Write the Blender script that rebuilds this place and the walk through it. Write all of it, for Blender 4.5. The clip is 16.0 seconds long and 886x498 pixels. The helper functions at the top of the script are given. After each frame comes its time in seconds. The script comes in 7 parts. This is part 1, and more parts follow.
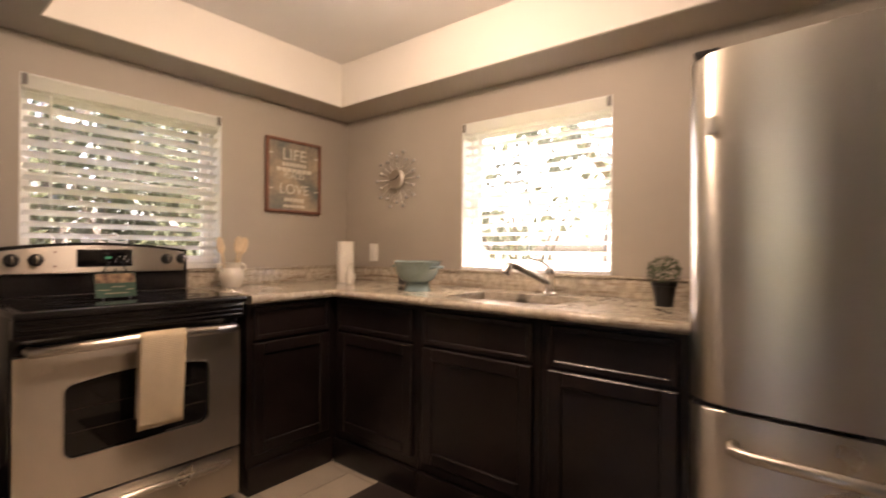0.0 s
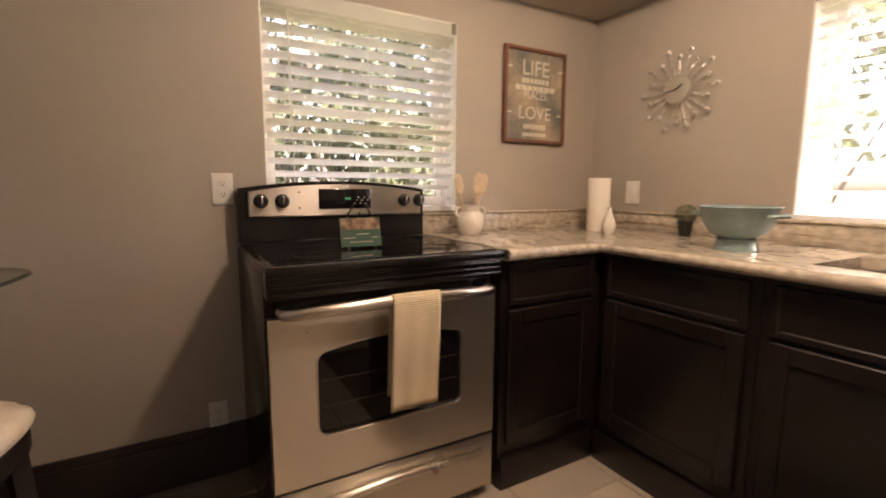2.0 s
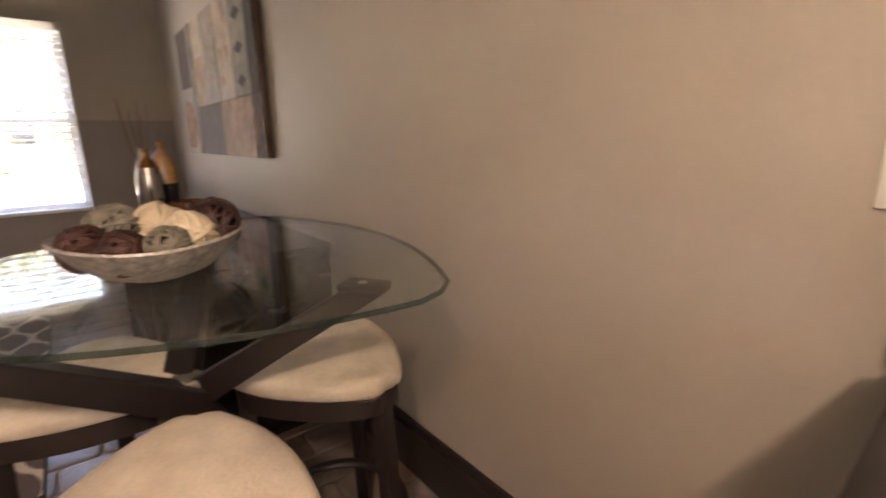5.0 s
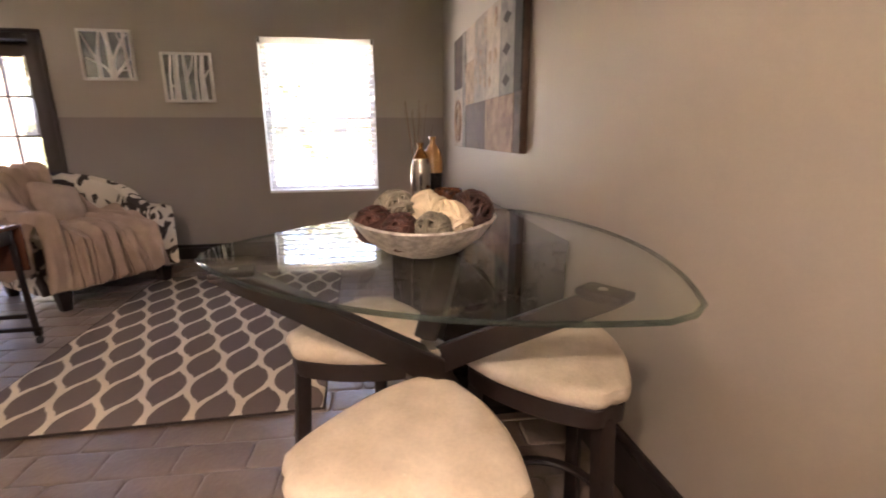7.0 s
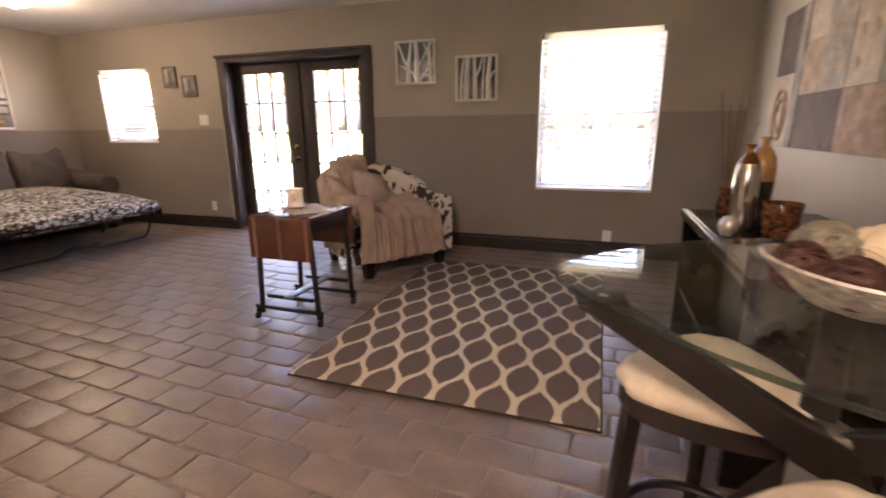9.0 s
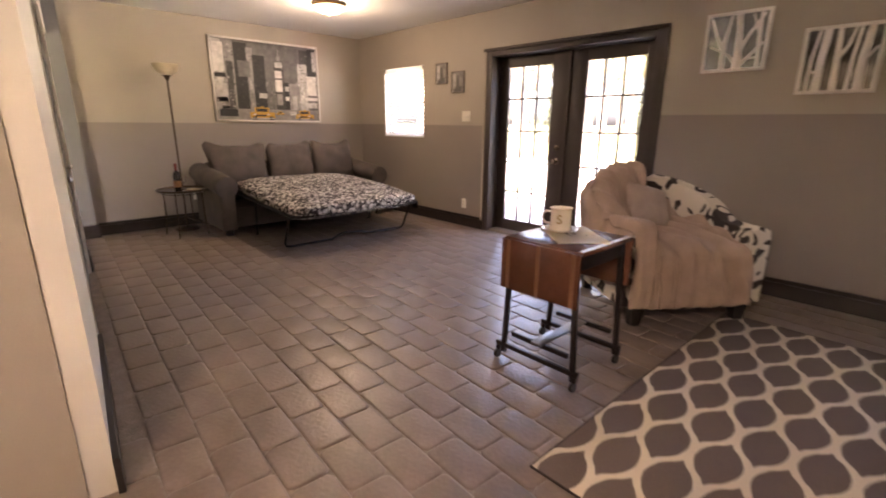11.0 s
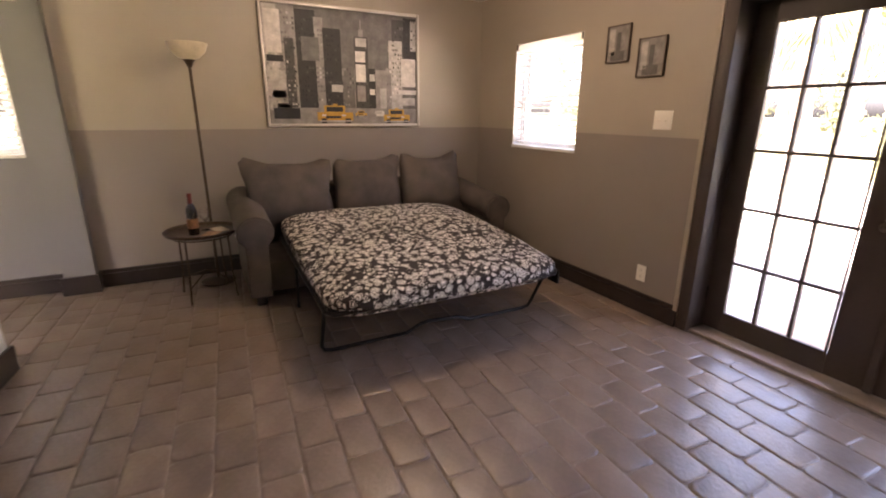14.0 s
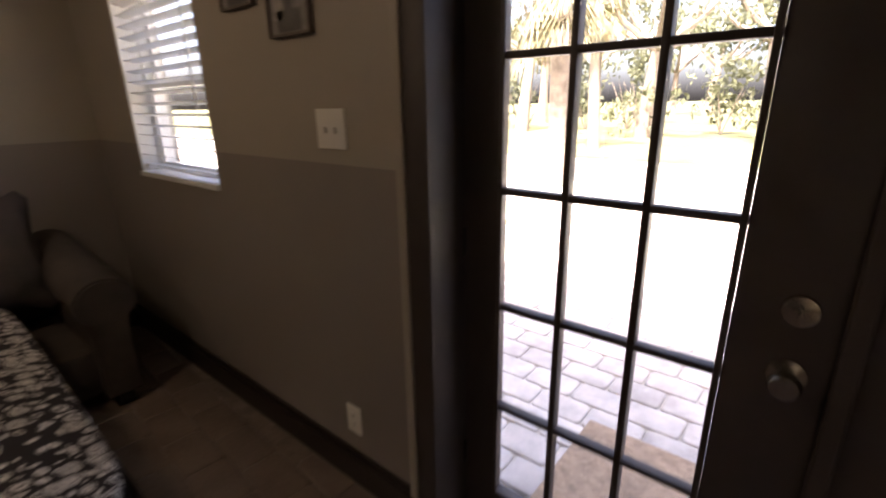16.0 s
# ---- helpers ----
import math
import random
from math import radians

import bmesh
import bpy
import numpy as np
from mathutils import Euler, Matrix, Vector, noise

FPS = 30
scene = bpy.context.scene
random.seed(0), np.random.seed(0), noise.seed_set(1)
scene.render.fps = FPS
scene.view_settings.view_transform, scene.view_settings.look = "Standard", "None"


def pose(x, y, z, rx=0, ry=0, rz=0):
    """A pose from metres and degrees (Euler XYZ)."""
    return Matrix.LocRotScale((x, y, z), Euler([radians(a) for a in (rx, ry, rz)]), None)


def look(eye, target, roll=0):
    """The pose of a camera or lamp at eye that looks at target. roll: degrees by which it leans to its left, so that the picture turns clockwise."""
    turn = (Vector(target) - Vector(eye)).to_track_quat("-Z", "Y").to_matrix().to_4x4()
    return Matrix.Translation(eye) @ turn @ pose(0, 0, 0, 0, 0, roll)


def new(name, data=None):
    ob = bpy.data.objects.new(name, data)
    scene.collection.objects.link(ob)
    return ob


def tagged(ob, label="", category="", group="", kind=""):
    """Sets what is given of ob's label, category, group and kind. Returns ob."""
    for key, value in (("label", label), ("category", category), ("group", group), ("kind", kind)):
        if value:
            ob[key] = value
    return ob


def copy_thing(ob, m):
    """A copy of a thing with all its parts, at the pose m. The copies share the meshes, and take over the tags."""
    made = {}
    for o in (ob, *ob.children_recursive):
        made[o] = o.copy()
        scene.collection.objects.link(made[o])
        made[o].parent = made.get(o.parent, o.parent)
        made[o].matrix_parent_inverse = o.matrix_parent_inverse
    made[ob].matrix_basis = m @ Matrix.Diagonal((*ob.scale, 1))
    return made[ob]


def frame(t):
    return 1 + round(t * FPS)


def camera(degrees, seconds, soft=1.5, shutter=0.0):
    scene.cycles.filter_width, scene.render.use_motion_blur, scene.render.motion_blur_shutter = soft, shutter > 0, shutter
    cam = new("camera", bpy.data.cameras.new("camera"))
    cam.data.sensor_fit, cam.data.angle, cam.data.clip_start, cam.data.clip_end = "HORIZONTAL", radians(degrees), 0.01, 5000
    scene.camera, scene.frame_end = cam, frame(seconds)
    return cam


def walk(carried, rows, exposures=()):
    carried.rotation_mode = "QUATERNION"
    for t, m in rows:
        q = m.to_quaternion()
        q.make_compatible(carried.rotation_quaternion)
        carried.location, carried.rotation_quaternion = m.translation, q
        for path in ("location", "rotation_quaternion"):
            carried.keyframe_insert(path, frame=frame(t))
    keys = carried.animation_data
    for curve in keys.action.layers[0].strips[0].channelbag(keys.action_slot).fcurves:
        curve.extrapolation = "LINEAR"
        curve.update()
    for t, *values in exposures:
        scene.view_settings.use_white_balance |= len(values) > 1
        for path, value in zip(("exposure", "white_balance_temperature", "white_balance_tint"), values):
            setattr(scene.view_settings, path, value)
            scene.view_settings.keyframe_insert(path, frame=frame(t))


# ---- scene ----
cam = camera(87.5, 16.0, soft=1.8, shutter=0.5)
PATH = [
    (0, (0.809, 0.567, 1.128), (-0.434, 2.135, 1.13), 0.4),
    (0.5, (0.664, 0.596, 1.115), (-0.78, 1.978, 1.037), -0.0),
    (1, (0.531, 0.615, 1.123), (-1.059, 1.821, 0.978), 0.2),
    (1.5, (0.321, 0.627, 1.138), (-1.345, 1.711, 0.917), 0.4),
    (2, (0.103, 0.682, 1.124), (-1.619, 1.666, 0.862), 0.3),
    (2.5, (-0.181, 0.746, 1.145), (-1.993, 1.527, 0.816), 0.6),
    (3, (-0.409, 0.769, 1.15), (-2.34, 1.131, 0.774), 0.8),
    (3.5, (-0.612, 0.783, 1.152), (-2.566, 0.736, 0.728), 0.9),
    (4, (-0.805, 0.883, 1.15), (-2.639, 0.212, 0.717), -0.8),
    (4.5, (-0.977, 0.902, 1.152), (-2.511, -0.288, 0.672), -1.4),
    (5, (-1.003, 0.905, 1.157), (-2.222, -0.608, 0.682), -0.9),
    (7.3, (-0.981, 0.886, 1.167), (-1.186, -1.041, 0.672), -1.0),
    (7.5, (-0.943, 0.871, 1.178), (-1.057, -1.061, 0.671), -1.5),
    (8, (-0.905, 0.826, 1.166), (-0.758, -1.107, 0.671), -0.9),
    (8.5, (-0.781, 0.809, 1.193), (-0.372, -1.083, 0.69), -0.8),
    (9, (-0.701, 0.77, 1.194), (-0.079, -1.064, 0.691), -0.5),
    (9.5, (-0.528, 0.700, 1.197), (0.298, -1.052, 0.702), -0.1),
    (10, (-0.378, 0.582, 1.203), (0.656, -1.060, 0.706), 0.4),
    (10.2, (-0.345, 0.536, 1.213), (0.775, -1.042, 0.709), 0.5),
    (12.3, (0.515, -0.335, 1.308), (2.144, -1.36, 0.763), 0.3),
    (12.5, (0.640, -0.434, 1.325), (2.277, -1.444, 0.775), 0.3),
    (13, (1.012, -0.662, 1.327), (2.708, -1.57, 0.777), 0.4),
    (13.5, (1.407, -0.864, 1.358), (3.111, -1.751, 0.802), 0.4),
    (14, (1.791, -1.128, 1.353), (3.493, -2.015, 0.79), 0.4),
    (14.5, (2.124, -1.466, 1.363), (3.818, -2.365, 0.794), 0.3),
    (15, (2.384, -1.933, 1.38), (3.914, -3.08, 0.794), -0.6),
    (15.5, (2.559, -2.422, 1.401), (3.867, -3.807, 0.791), -1.1),
    (16, (2.705, -2.897, 1.388), (3.918, -4.369, 0.788), -1.0),
]
EXPOSURES = [(0.0, 4.06, 6600, 25), (2.0, 4.25, 6550, 23), (3.0, 4.58, 6450, 22), (3.5, 4.88, 6500, 22), (4.0, 5.1, 6550, 23), (5.0, 5.16, 6400, 24), (7.5, 5.54, 6450, 26), (8.5, 5.52, 6550, 26), (10.0, 5.45, 6850, 27), (12.5, 5.66, 6800, 27), (13.0, 5.6, 6850, 27), (14.0, 5.2, 6900, 27), (14.5, 4.98, 6900, 27), (15.0, 4.7, 6850, 25), (15.5, 4.3, 6800, 24), (16.0, 3.42, 6750, 22)]
walk(cam, [(t, look(eye, target, roll)) for t, eye, target, roll in PATH], EXPOSURES)
SKY, KITCHEN_WATTS, ROOM_WATTS = 0.15, 2.5, 1.0
RUG_PX, RUG_PY = 0.187, 0.235


# ---- helpers of this scene ----
def col(r, g, b):
    return (r, g, b, 1.0)


def material(name, base, rough=0.6, metal=0.0, vary=0.12, scale=6.0, fine=80.0, bump=0.15, hue=None, coat=0.0, obrand=0.0):
    """Principled surface with variation at two scales, fine relief and an optional second tint."""
    m = bpy.data.materials.new(name)
    m.use_nodes = True
    nt = m.node_tree
    n, l = nt.nodes, nt.links
    b = n["Principled BSDF"]
    b.inputs["Metallic"].default_value = metal
    b.inputs["Coat Weight"].default_value = coat
    tc = n.new("ShaderNodeTexCoord")
    n1 = n.new("ShaderNodeTexNoise"); n1.inputs["Scale"].default_value = scale; n1.inputs["Detail"].default_value = 5
    n2 = n.new("ShaderNodeTexNoise"); n2.inputs["Scale"].default_value = fine; n2.inputs["Detail"].default_value = 3
    l.new(tc.outputs["Object"], n1.inputs["Vector"]); l.new(tc.outputs["Object"], n2.inputs["Vector"])
    r = n.new("ShaderNodeValToRGB")
    lo = [c * (1 - vary) for c in base]
    hi = [min(1, c * (1 + vary)) for c in (hue or base)]
    r.color_ramp.elements[0].color, r.color_ramp.elements[1].color = col(*lo), col(*hi)
    r.color_ramp.elements[0].position, r.color_ramp.elements[1].position = 0.3, 0.7
    l.new(n1.outputs["Fac"], r.inputs["Fac"])
    mx = n.new("ShaderNodeMix"); mx.data_type = "RGBA"; mx.blend_type = "MULTIPLY"
    mx.inputs["Factor"].default_value = min(1.0, vary * 1.5)
    l.new(r.outputs["Color"], mx.inputs["A"]); l.new(n2.outputs["Fac"], mx.inputs["B"])
    out = mx.outputs["Result"]
    if obrand:
        oi = n.new("ShaderNodeObjectInfo")
        geo = n.new("ShaderNodeNewGeometry")
        ad = n.new("ShaderNodeMath"); ad.operation = "ADD"
        l.new(oi.outputs["Random"], ad.inputs[0]); l.new(geo.outputs["Random Per Island"], ad.inputs[1])
        fr = n.new("ShaderNodeMath"); fr.operation = "FRACT"; l.new(ad.outputs[0], fr.inputs[0])
        mr = n.new("ShaderNodeMapRange")
        mr.inputs["To Min"].default_value, mr.inputs["To Max"].default_value = 1 - obrand, 1 + obrand
        l.new(fr.outputs[0], mr.inputs["Value"])
        hs = n.new("ShaderNodeHueSaturation")
        l.new(mr.outputs["Result"], hs.inputs["Value"]); l.new(out, hs.inputs["Color"])
        out = hs.outputs["Color"]
    l.new(out, b.inputs["Base Color"])
    rr = n.new("ShaderNodeMapRange")
    rr.inputs["To Min"].default_value, rr.inputs["To Max"].default_value = max(0.02, rough * 0.8), min(1.0, rough * 1.2)
    l.new(n1.outputs["Fac"], rr.inputs["Value"]); l.new(rr.outputs["Result"], b.inputs["Roughness"])
    if bump:
        bp = n.new("ShaderNodeBump"); bp.inputs["Strength"].default_value = bump; bp.inputs["Distance"].default_value = 0.004
        l.new(n2.outputs["Fac"], bp.inputs["Height"]); l.new(bp.outputs["Normal"], b.inputs["Normal"])
    return m


def emissive(name, colour, strength):
    m = bpy.data.materials.new(name)
    m.use_nodes = True
    b = m.node_tree.nodes["Principled BSDF"]
    b.inputs["Base Color"].default_value = col(*colour)
    b.inputs["Emission Color"].default_value = col(*colour)
    b.inputs["Emission Strength"].default_value = strength
    return m


def glassy(name, tint=(1, 1, 1), rough=0.0, ior=1.45, thin=False):
    m = bpy.data.materials.new(name)
    m.use_nodes = True
    n, l = m.node_tree.nodes, m.node_tree.links
    b = n["Principled BSDF"]
    if thin:
        out = n["Material Output"]
        tr = n.new("ShaderNodeBsdfTransparent"); tr.inputs["Color"].default_value = col(*tint)
        gl = n.new("ShaderNodeBsdfGlossy"); gl.inputs["Roughness"].default_value = rough
        lw = n.new("ShaderNodeLayerWeight"); lw.inputs["Blend"].default_value = 0.5
        pw = n.new("ShaderNodeMath"); pw.operation = "POWER"; pw.inputs[1].default_value = 5.0
        fr = n.new("ShaderNodeMath"); fr.operation = "MULTIPLY_ADD"; fr.inputs[1].default_value = 0.96; fr.inputs[2].default_value = 0.04
        l.new(lw.outputs["Facing"], pw.inputs[0]); l.new(pw.outputs[0], fr.inputs[0])
        mx = n.new("ShaderNodeMixShader")
        l.new(fr.outputs[0], mx.inputs[0]); l.new(tr.outputs[0], mx.inputs[1]); l.new(gl.outputs[0], mx.inputs[2])
        l.new(mx.outputs[0], out.inputs["Surface"])
    else:
        b.inputs["Base Color"].default_value = col(*tint)
        b.inputs["Transmission Weight"].default_value = 1.0
        b.inputs["Roughness"].default_value = rough
        b.inputs["IOR"].default_value = ior
    return m


def box(bm, x0, x1, y0, y1, z0, z1, mat=0, m=None):
    """A box into bm; m: an extra transform."""
    vs = [bm.verts.new((x, y, z)) for z in (z0, z1) for y in (y0, y1) for x in (x0, x1)]
    fs = []
    for f in ((0, 2, 3, 1), (4, 5, 7, 6), (0, 1, 5, 4), (1, 3, 7, 5), (3, 2, 6, 7), (2, 0, 4, 6)):
        fc = bm.faces.new([vs[i] for i in f]); fc.material_index = mat; fs.append(fc)
    if m is not None:
        bmesh.ops.transform(bm, matrix=m, verts=vs)
    return vs


def boxes(*sizes, bevel=0.0, seg=2, m=None):
    bm = bmesh.new()
    for s in sizes:
        box(bm, *s, m=m)
    if bevel:
        bmesh.ops.bevel(bm, geom=bm.edges[:], offset=bevel, segments=seg, profile=0.5, affect="EDGES", clamp_overlap=True)
    return bm


def lathe(profile, seg=24, z=0.0, bm=None, m=None):
    """A turned shape round z from (radius, height) pairs."""
    bm = bm or bmesh.new()
    rings, made = [], []
    for r, h in profile:
        if r < 1e-5:
            rings.append([bm.verts.new((0, 0, z + h))])
        else:
            rings.append([bm.verts.new((r * math.cos(2 * math.pi * i / seg), r * math.sin(2 * math.pi * i / seg), z + h)) for i in range(seg)])
        made += rings[-1]
    for a, b in zip(rings, rings[1:]):
        for i in range(seg):
            j = (i + 1) % seg
            if len(a) == 1 and len(b) == 1:
                continue
            if len(a) == 1:
                bm.faces.new((a[0], b[j], b[i]))
            elif len(b) == 1:
                bm.faces.new((a[i], a[j], b[0]))
            else:
                bm.faces.new((a[i], a[j], b[j], b[i]))
    if m is not None:
        bmesh.ops.transform(bm, matrix=m, verts=made)
    return bm


def tube(points, radius, seg=10, closed=False, bm=None, flat=1.0):
    """A tube of that radius along the points; flat: the second radius, as a share."""
    bm = bm or bmesh.new()
    pts = [Vector(p) for p in points]
    rings, n, up = [], len(pts), None
    for i, p in enumerate(pts):
        a = pts[(i - 1) % n] if closed or i else p
        b = pts[(i + 1) % n] if closed or i < n - 1 else p
        d = (b - a).normalized()
        if up is None:
            up = Vector((0, 0, 1)) if abs(d.z) < 0.9 else Vector((1, 0, 0))
        s = d.cross(up).normalized()
        up = s.cross(d).normalized()
        rad = radius[i] if isinstance(radius, (list, tuple)) else radius
        rings.append([bm.verts.new(p + rad * (math.cos(2 * math.pi * k / seg) * s + flat * math.sin(2 * math.pi * k / seg) * up)) for k in range(seg)])
    for i in range(n if closed else n - 1):
        a, b = rings[i], rings[(i + 1) % n]
        for k in range(seg):
            bm.faces.new((a[k], a[(k + 1) % seg], b[(k + 1) % seg], b[k]))
    if not closed:
        bm.faces.new(rings[0][::-1]); bm.faces.new(rings[-1])
    return bm


def prism(outline, z0, z1, bm=None, bevel=0.0, seg=2):
    """A closed outline of (x, y) pairs drawn up from z0 to z1."""
    bm = bm or bmesh.new()
    a = [bm.verts.new((x, y, z0)) for x, y in outline]
    b = [bm.verts.new((x, y, z1)) for x, y in outline]
    n = len(a)
    bm.faces.new(a[::-1]); bm.faces.new(b)
    for i in range(n):
        bm.faces.new((a[i], a[(i + 1) % n], b[(i + 1) % n], b[i]))
    if bevel:
        rim = [e for e in bm.edges if abs(e.verts[0].co.z - e.verts[1].co.z) < 1e-6]
        bmesh.ops.bevel(bm, geom=rim, offset=bevel, segments=seg, profile=0.5, affect="EDGES", clamp_overlap=True)
    return bm


def blob(sx, sy, sz, power=4.0, rough=0.0, seg=24, rings=14, seed=0, freq=3.0):
    """A cushion-like rounded block: a superellipsoid with soft dents."""
    bm = bmesh.new()
    bmesh.ops.create_uvsphere(bm, u_segments=seg, v_segments=rings, radius=1)
    for v in bm.verts:
        c = v.co
        k = (abs(c.x) ** power + abs(c.y) ** power + abs(c.z) ** 2.2) ** (-1 / power)
        d = 1 + rough * noise.noise(Vector((c.x, c.y, c.z)) * freq + Vector((seed, 0, 0)))
        v.co = Vector((c.x * k * sx, c.y * k * sy, c.z * k * sz)) * d
    return bm


def put(name, bm, mats, smooth=False):
    me = bpy.data.meshes.new(name)
    bmesh.ops.recalc_face_normals(bm, faces=bm.faces[:])
    bm.to_mesh(me)
    bm.free()
    for m in mats if isinstance(mats, (list, tuple)) else [mats]:
        me.materials.append(m)
    if smooth:
        for p in me.polygons:
            p.use_smooth = True
        me.set_sharp_from_angle(angle=radians(40))
    return new(name, me)


def thing(name, place, label, category, group="", kind="", rz=0.0):
    """A thing's Empty at its base."""
    e = new(name)
    e.matrix_basis = pose(*place, 0, 0, rz)
    e.empty_display_size = 0.1
    return tagged(e, label, category, group, kind)


def part(name, bm, mats, parent, label="", world=False, smooth=True):
    """A bmesh as one mesh under a thing or a part. world: its points are in the world's axes, the thing unturned."""
    if world:
        off = Vector((0, 0, 0))
        p = parent
        while p is not None:
            off += p.matrix_basis.translation
            p = p.parent
        bmesh.ops.transform(bm, matrix=Matrix.Translation(-off), verts=bm.verts[:])
    ob = put(name, bm, mats, smooth)
    ob.parent = parent
    return tagged(ob, label) if label else ob


def solid(name, bm, mats, label, category, group="", kind="", smooth=False, place=None):
    """A thing that is one mesh; its points are in the world's axes and its origin goes to place."""
    if place is not None:
        bmesh.ops.transform(bm, matrix=Matrix.Translation(-Vector(place)), verts=bm.verts[:])
    ob = put(name, bm, mats, smooth)
    if place is not None:
        ob.location = place
    return tagged(ob, label, category, group, kind)


# ---- world, sun and lamps ----
world = bpy.data.worlds.new("world")
scene.world = world
world.use_nodes = True
wn, wl = world.node_tree.nodes, world.node_tree.links
sky = wn.new("ShaderNodeTexSky")
sky.sky_type = "NISHITA"
sky.sun_disc = False
sky.sun_elevation, sky.sun_rotation = radians(56), radians(350)
sky.altitude, sky.air_density, sky.dust_density, sky.ozone_density = 0, 0.7, 7.0, 0.3
wl.new(sky.outputs["Color"], wn["Background"].inputs["Color"])
wn["Background"].inputs["Strength"].default_value = SKY

sun = new("sun", bpy.data.lights.new("sun", "SUN"))
sun.data.energy, sun.data.angle, sun.data.color = 5.0, radians(0.6), (1.0, 0.95, 0.86)
sun.matrix_basis = look((20 * math.sin(radians(350)), 20 * math.cos(radians(350)), 20 * math.tan(radians(56))), (0, 0, 0))


def bulb(name, place, watts, colour, radius):
    b = new(name, bpy.data.lights.new(name, "POINT"))
    b.data.energy, b.data.color, b.data.shadow_soft_size = watts, colour, radius
    b.location = place
    return b


def opening_light(name, x0, x1, z0, z1, at, facing, watts):
    """The sky's light in an opening, just outside the glass; facing: the way it shines."""
    a = new(name, bpy.data.lights.new(name, "AREA"))
    a.data.shape, a.data.size, a.data.size_y = "RECTANGLE", x1 - x0, z1 - z0
    a.data.cycles.is_portal = True
    c = (x0 + x1) / 2
    eye = (c, at, (z0 + z1) / 2) if facing in "NS" else (at, c, (z0 + z1) / 2)
    way = {"N": (0, 1, 0), "S": (0, -1, 0), "E": (1, 0, 0), "W": (-1, 0, 0)}[facing]
    a.matrix_basis = look(eye, Vector(eye) + Vector(way))
    return a


KITCHEN_LAMP, ROOM_LAMP = (-0.3, 1.55, 2.31), (4.5, -2.4, 2.40)
bulb("kitchen_bulb", (KITCHEN_LAMP[0], KITCHEN_LAMP[1], 2.14), KITCHEN_WATTS, (1.0, 0.79, 0.58), 0.07)
bulb("room_bulb", (ROOM_LAMP[0], ROOM_LAMP[1], 2.23), ROOM_WATTS, (1.0, 0.80, 0.55), 0.14)
XW, XE, YN, YS, CEIL = -1.81, 6.12, 2.75, -3.80, 2.41
opening_light("door_light", 1.8, 3.42, 0.12, 1.84, -4.02, "N", 1)
opening_light("window_light_dining", -1.14, -0.11, 0.62, 2.02, -3.98, "N", 1)
opening_light("window_light_sofa", 4.66, 5.5, 1.06, 1.95, -3.98, "N", 1)
opening_light("window_light_stove", 0.985, 1.842, 1.02, 1.87, -1.98, "E", 1)
opening_light("window_light_sink", -0.784, 0.083, 1.01, 1.86, 2.92, "S", 1)
opening_light("window_light_alcove", 0.0, 0.62, 1.0, 1.95, 6.30, "W", 1)

# ---- materials ----
TAUPE, TAUPE_LOW = (0.395, 0.347, 0.282), (0.262, 0.228, 0.20)
paint = material("taupe_paint", TAUPE, 0.55, vary=0.05, scale=1.5, fine=160, bump=0.05)
cream_paint = material("cream_paint", (0.72, 0.68, 0.60), 0.6, vary=0.04, scale=1.5, fine=160, bump=0.05)
grey_paint = material("blue_grey_paint", (0.185, 0.183, 0.182), 0.6, vary=0.05, scale=1.5, fine=160, bump=0.05)
ceiling_paint = material("ceiling_paint", (0.74, 0.72, 0.68), 0.8, vary=0.03, scale=2, fine=120, bump=0.08)
dark_trim = material("dark_brown_trim", (0.030, 0.021, 0.018), 0.35, vary=0.2, scale=5, fine=60, bump=0.1)
door_paint = material("dark_brown_door_paint", (0.056, 0.040, 0.032), 0.55, vary=0.12, scale=4, fine=60, bump=0.08)
bifold_paint = material("brown_satin_door_paint", (0.080, 0.062, 0.050), 0.34, vary=0.08, scale=4, fine=90, bump=0.06)
white_vinyl = material("white_window_vinyl", (0.80, 0.79, 0.76), 0.4, vary=0.03, bump=0.03)
slat_white = material("white_blind_slat", (0.80, 0.79, 0.75), 0.45, vary=0.04, scale=12, bump=0.03)
paver_stone = material("brown_concrete_paver", (0.232, 0.169, 0.135), 0.36, vary=0.2, scale=5, fine=48, bump=0.6, obrand=0.11, hue=(0.24, 0.184, 0.149))
paver_stone.node_tree.nodes["Principled BSDF"].inputs["Specular IOR Level"].default_value = 0.85
paver_joint = material("sealed_sandy_joint", (0.28, 0.225, 0.185), 0.36, vary=0.3, scale=14, fine=110, bump=0.8)
tile_beige = material("beige_floor_tile", (0.52, 0.44, 0.34), 0.3, vary=0.08, scale=4, fine=60, bump=0.05, obrand=0.06)
grout = material("grout", (0.46, 0.39, 0.30), 0.9, vary=0.15, scale=30)
# the blind slats let some daylight through
sn, sl = slat_white.node_tree.nodes, slat_white.node_tree.links
trl = sn.new("ShaderNodeBsdfTranslucent"); trl.inputs["Color"].default_value = col(0.88, 0.86, 0.83)
smx = sn.new("ShaderNodeMixShader"); smx.inputs[0].default_value = 0.62
sl.new(sn["Principled BSDF"].outputs[0], smx.inputs[1]); sl.new(trl.outputs[0], smx.inputs[2]); sl.new(smx.outputs[0], sn["Material Output"].inputs["Surface"])
clear_pane = glassy("window_glass", (0.97, 0.98, 0.98), thin=True)
chrome = material("chrome", (0.82, 0.80, 0.77), 0.12, metal=1.0, vary=0.03, bump=0.0)


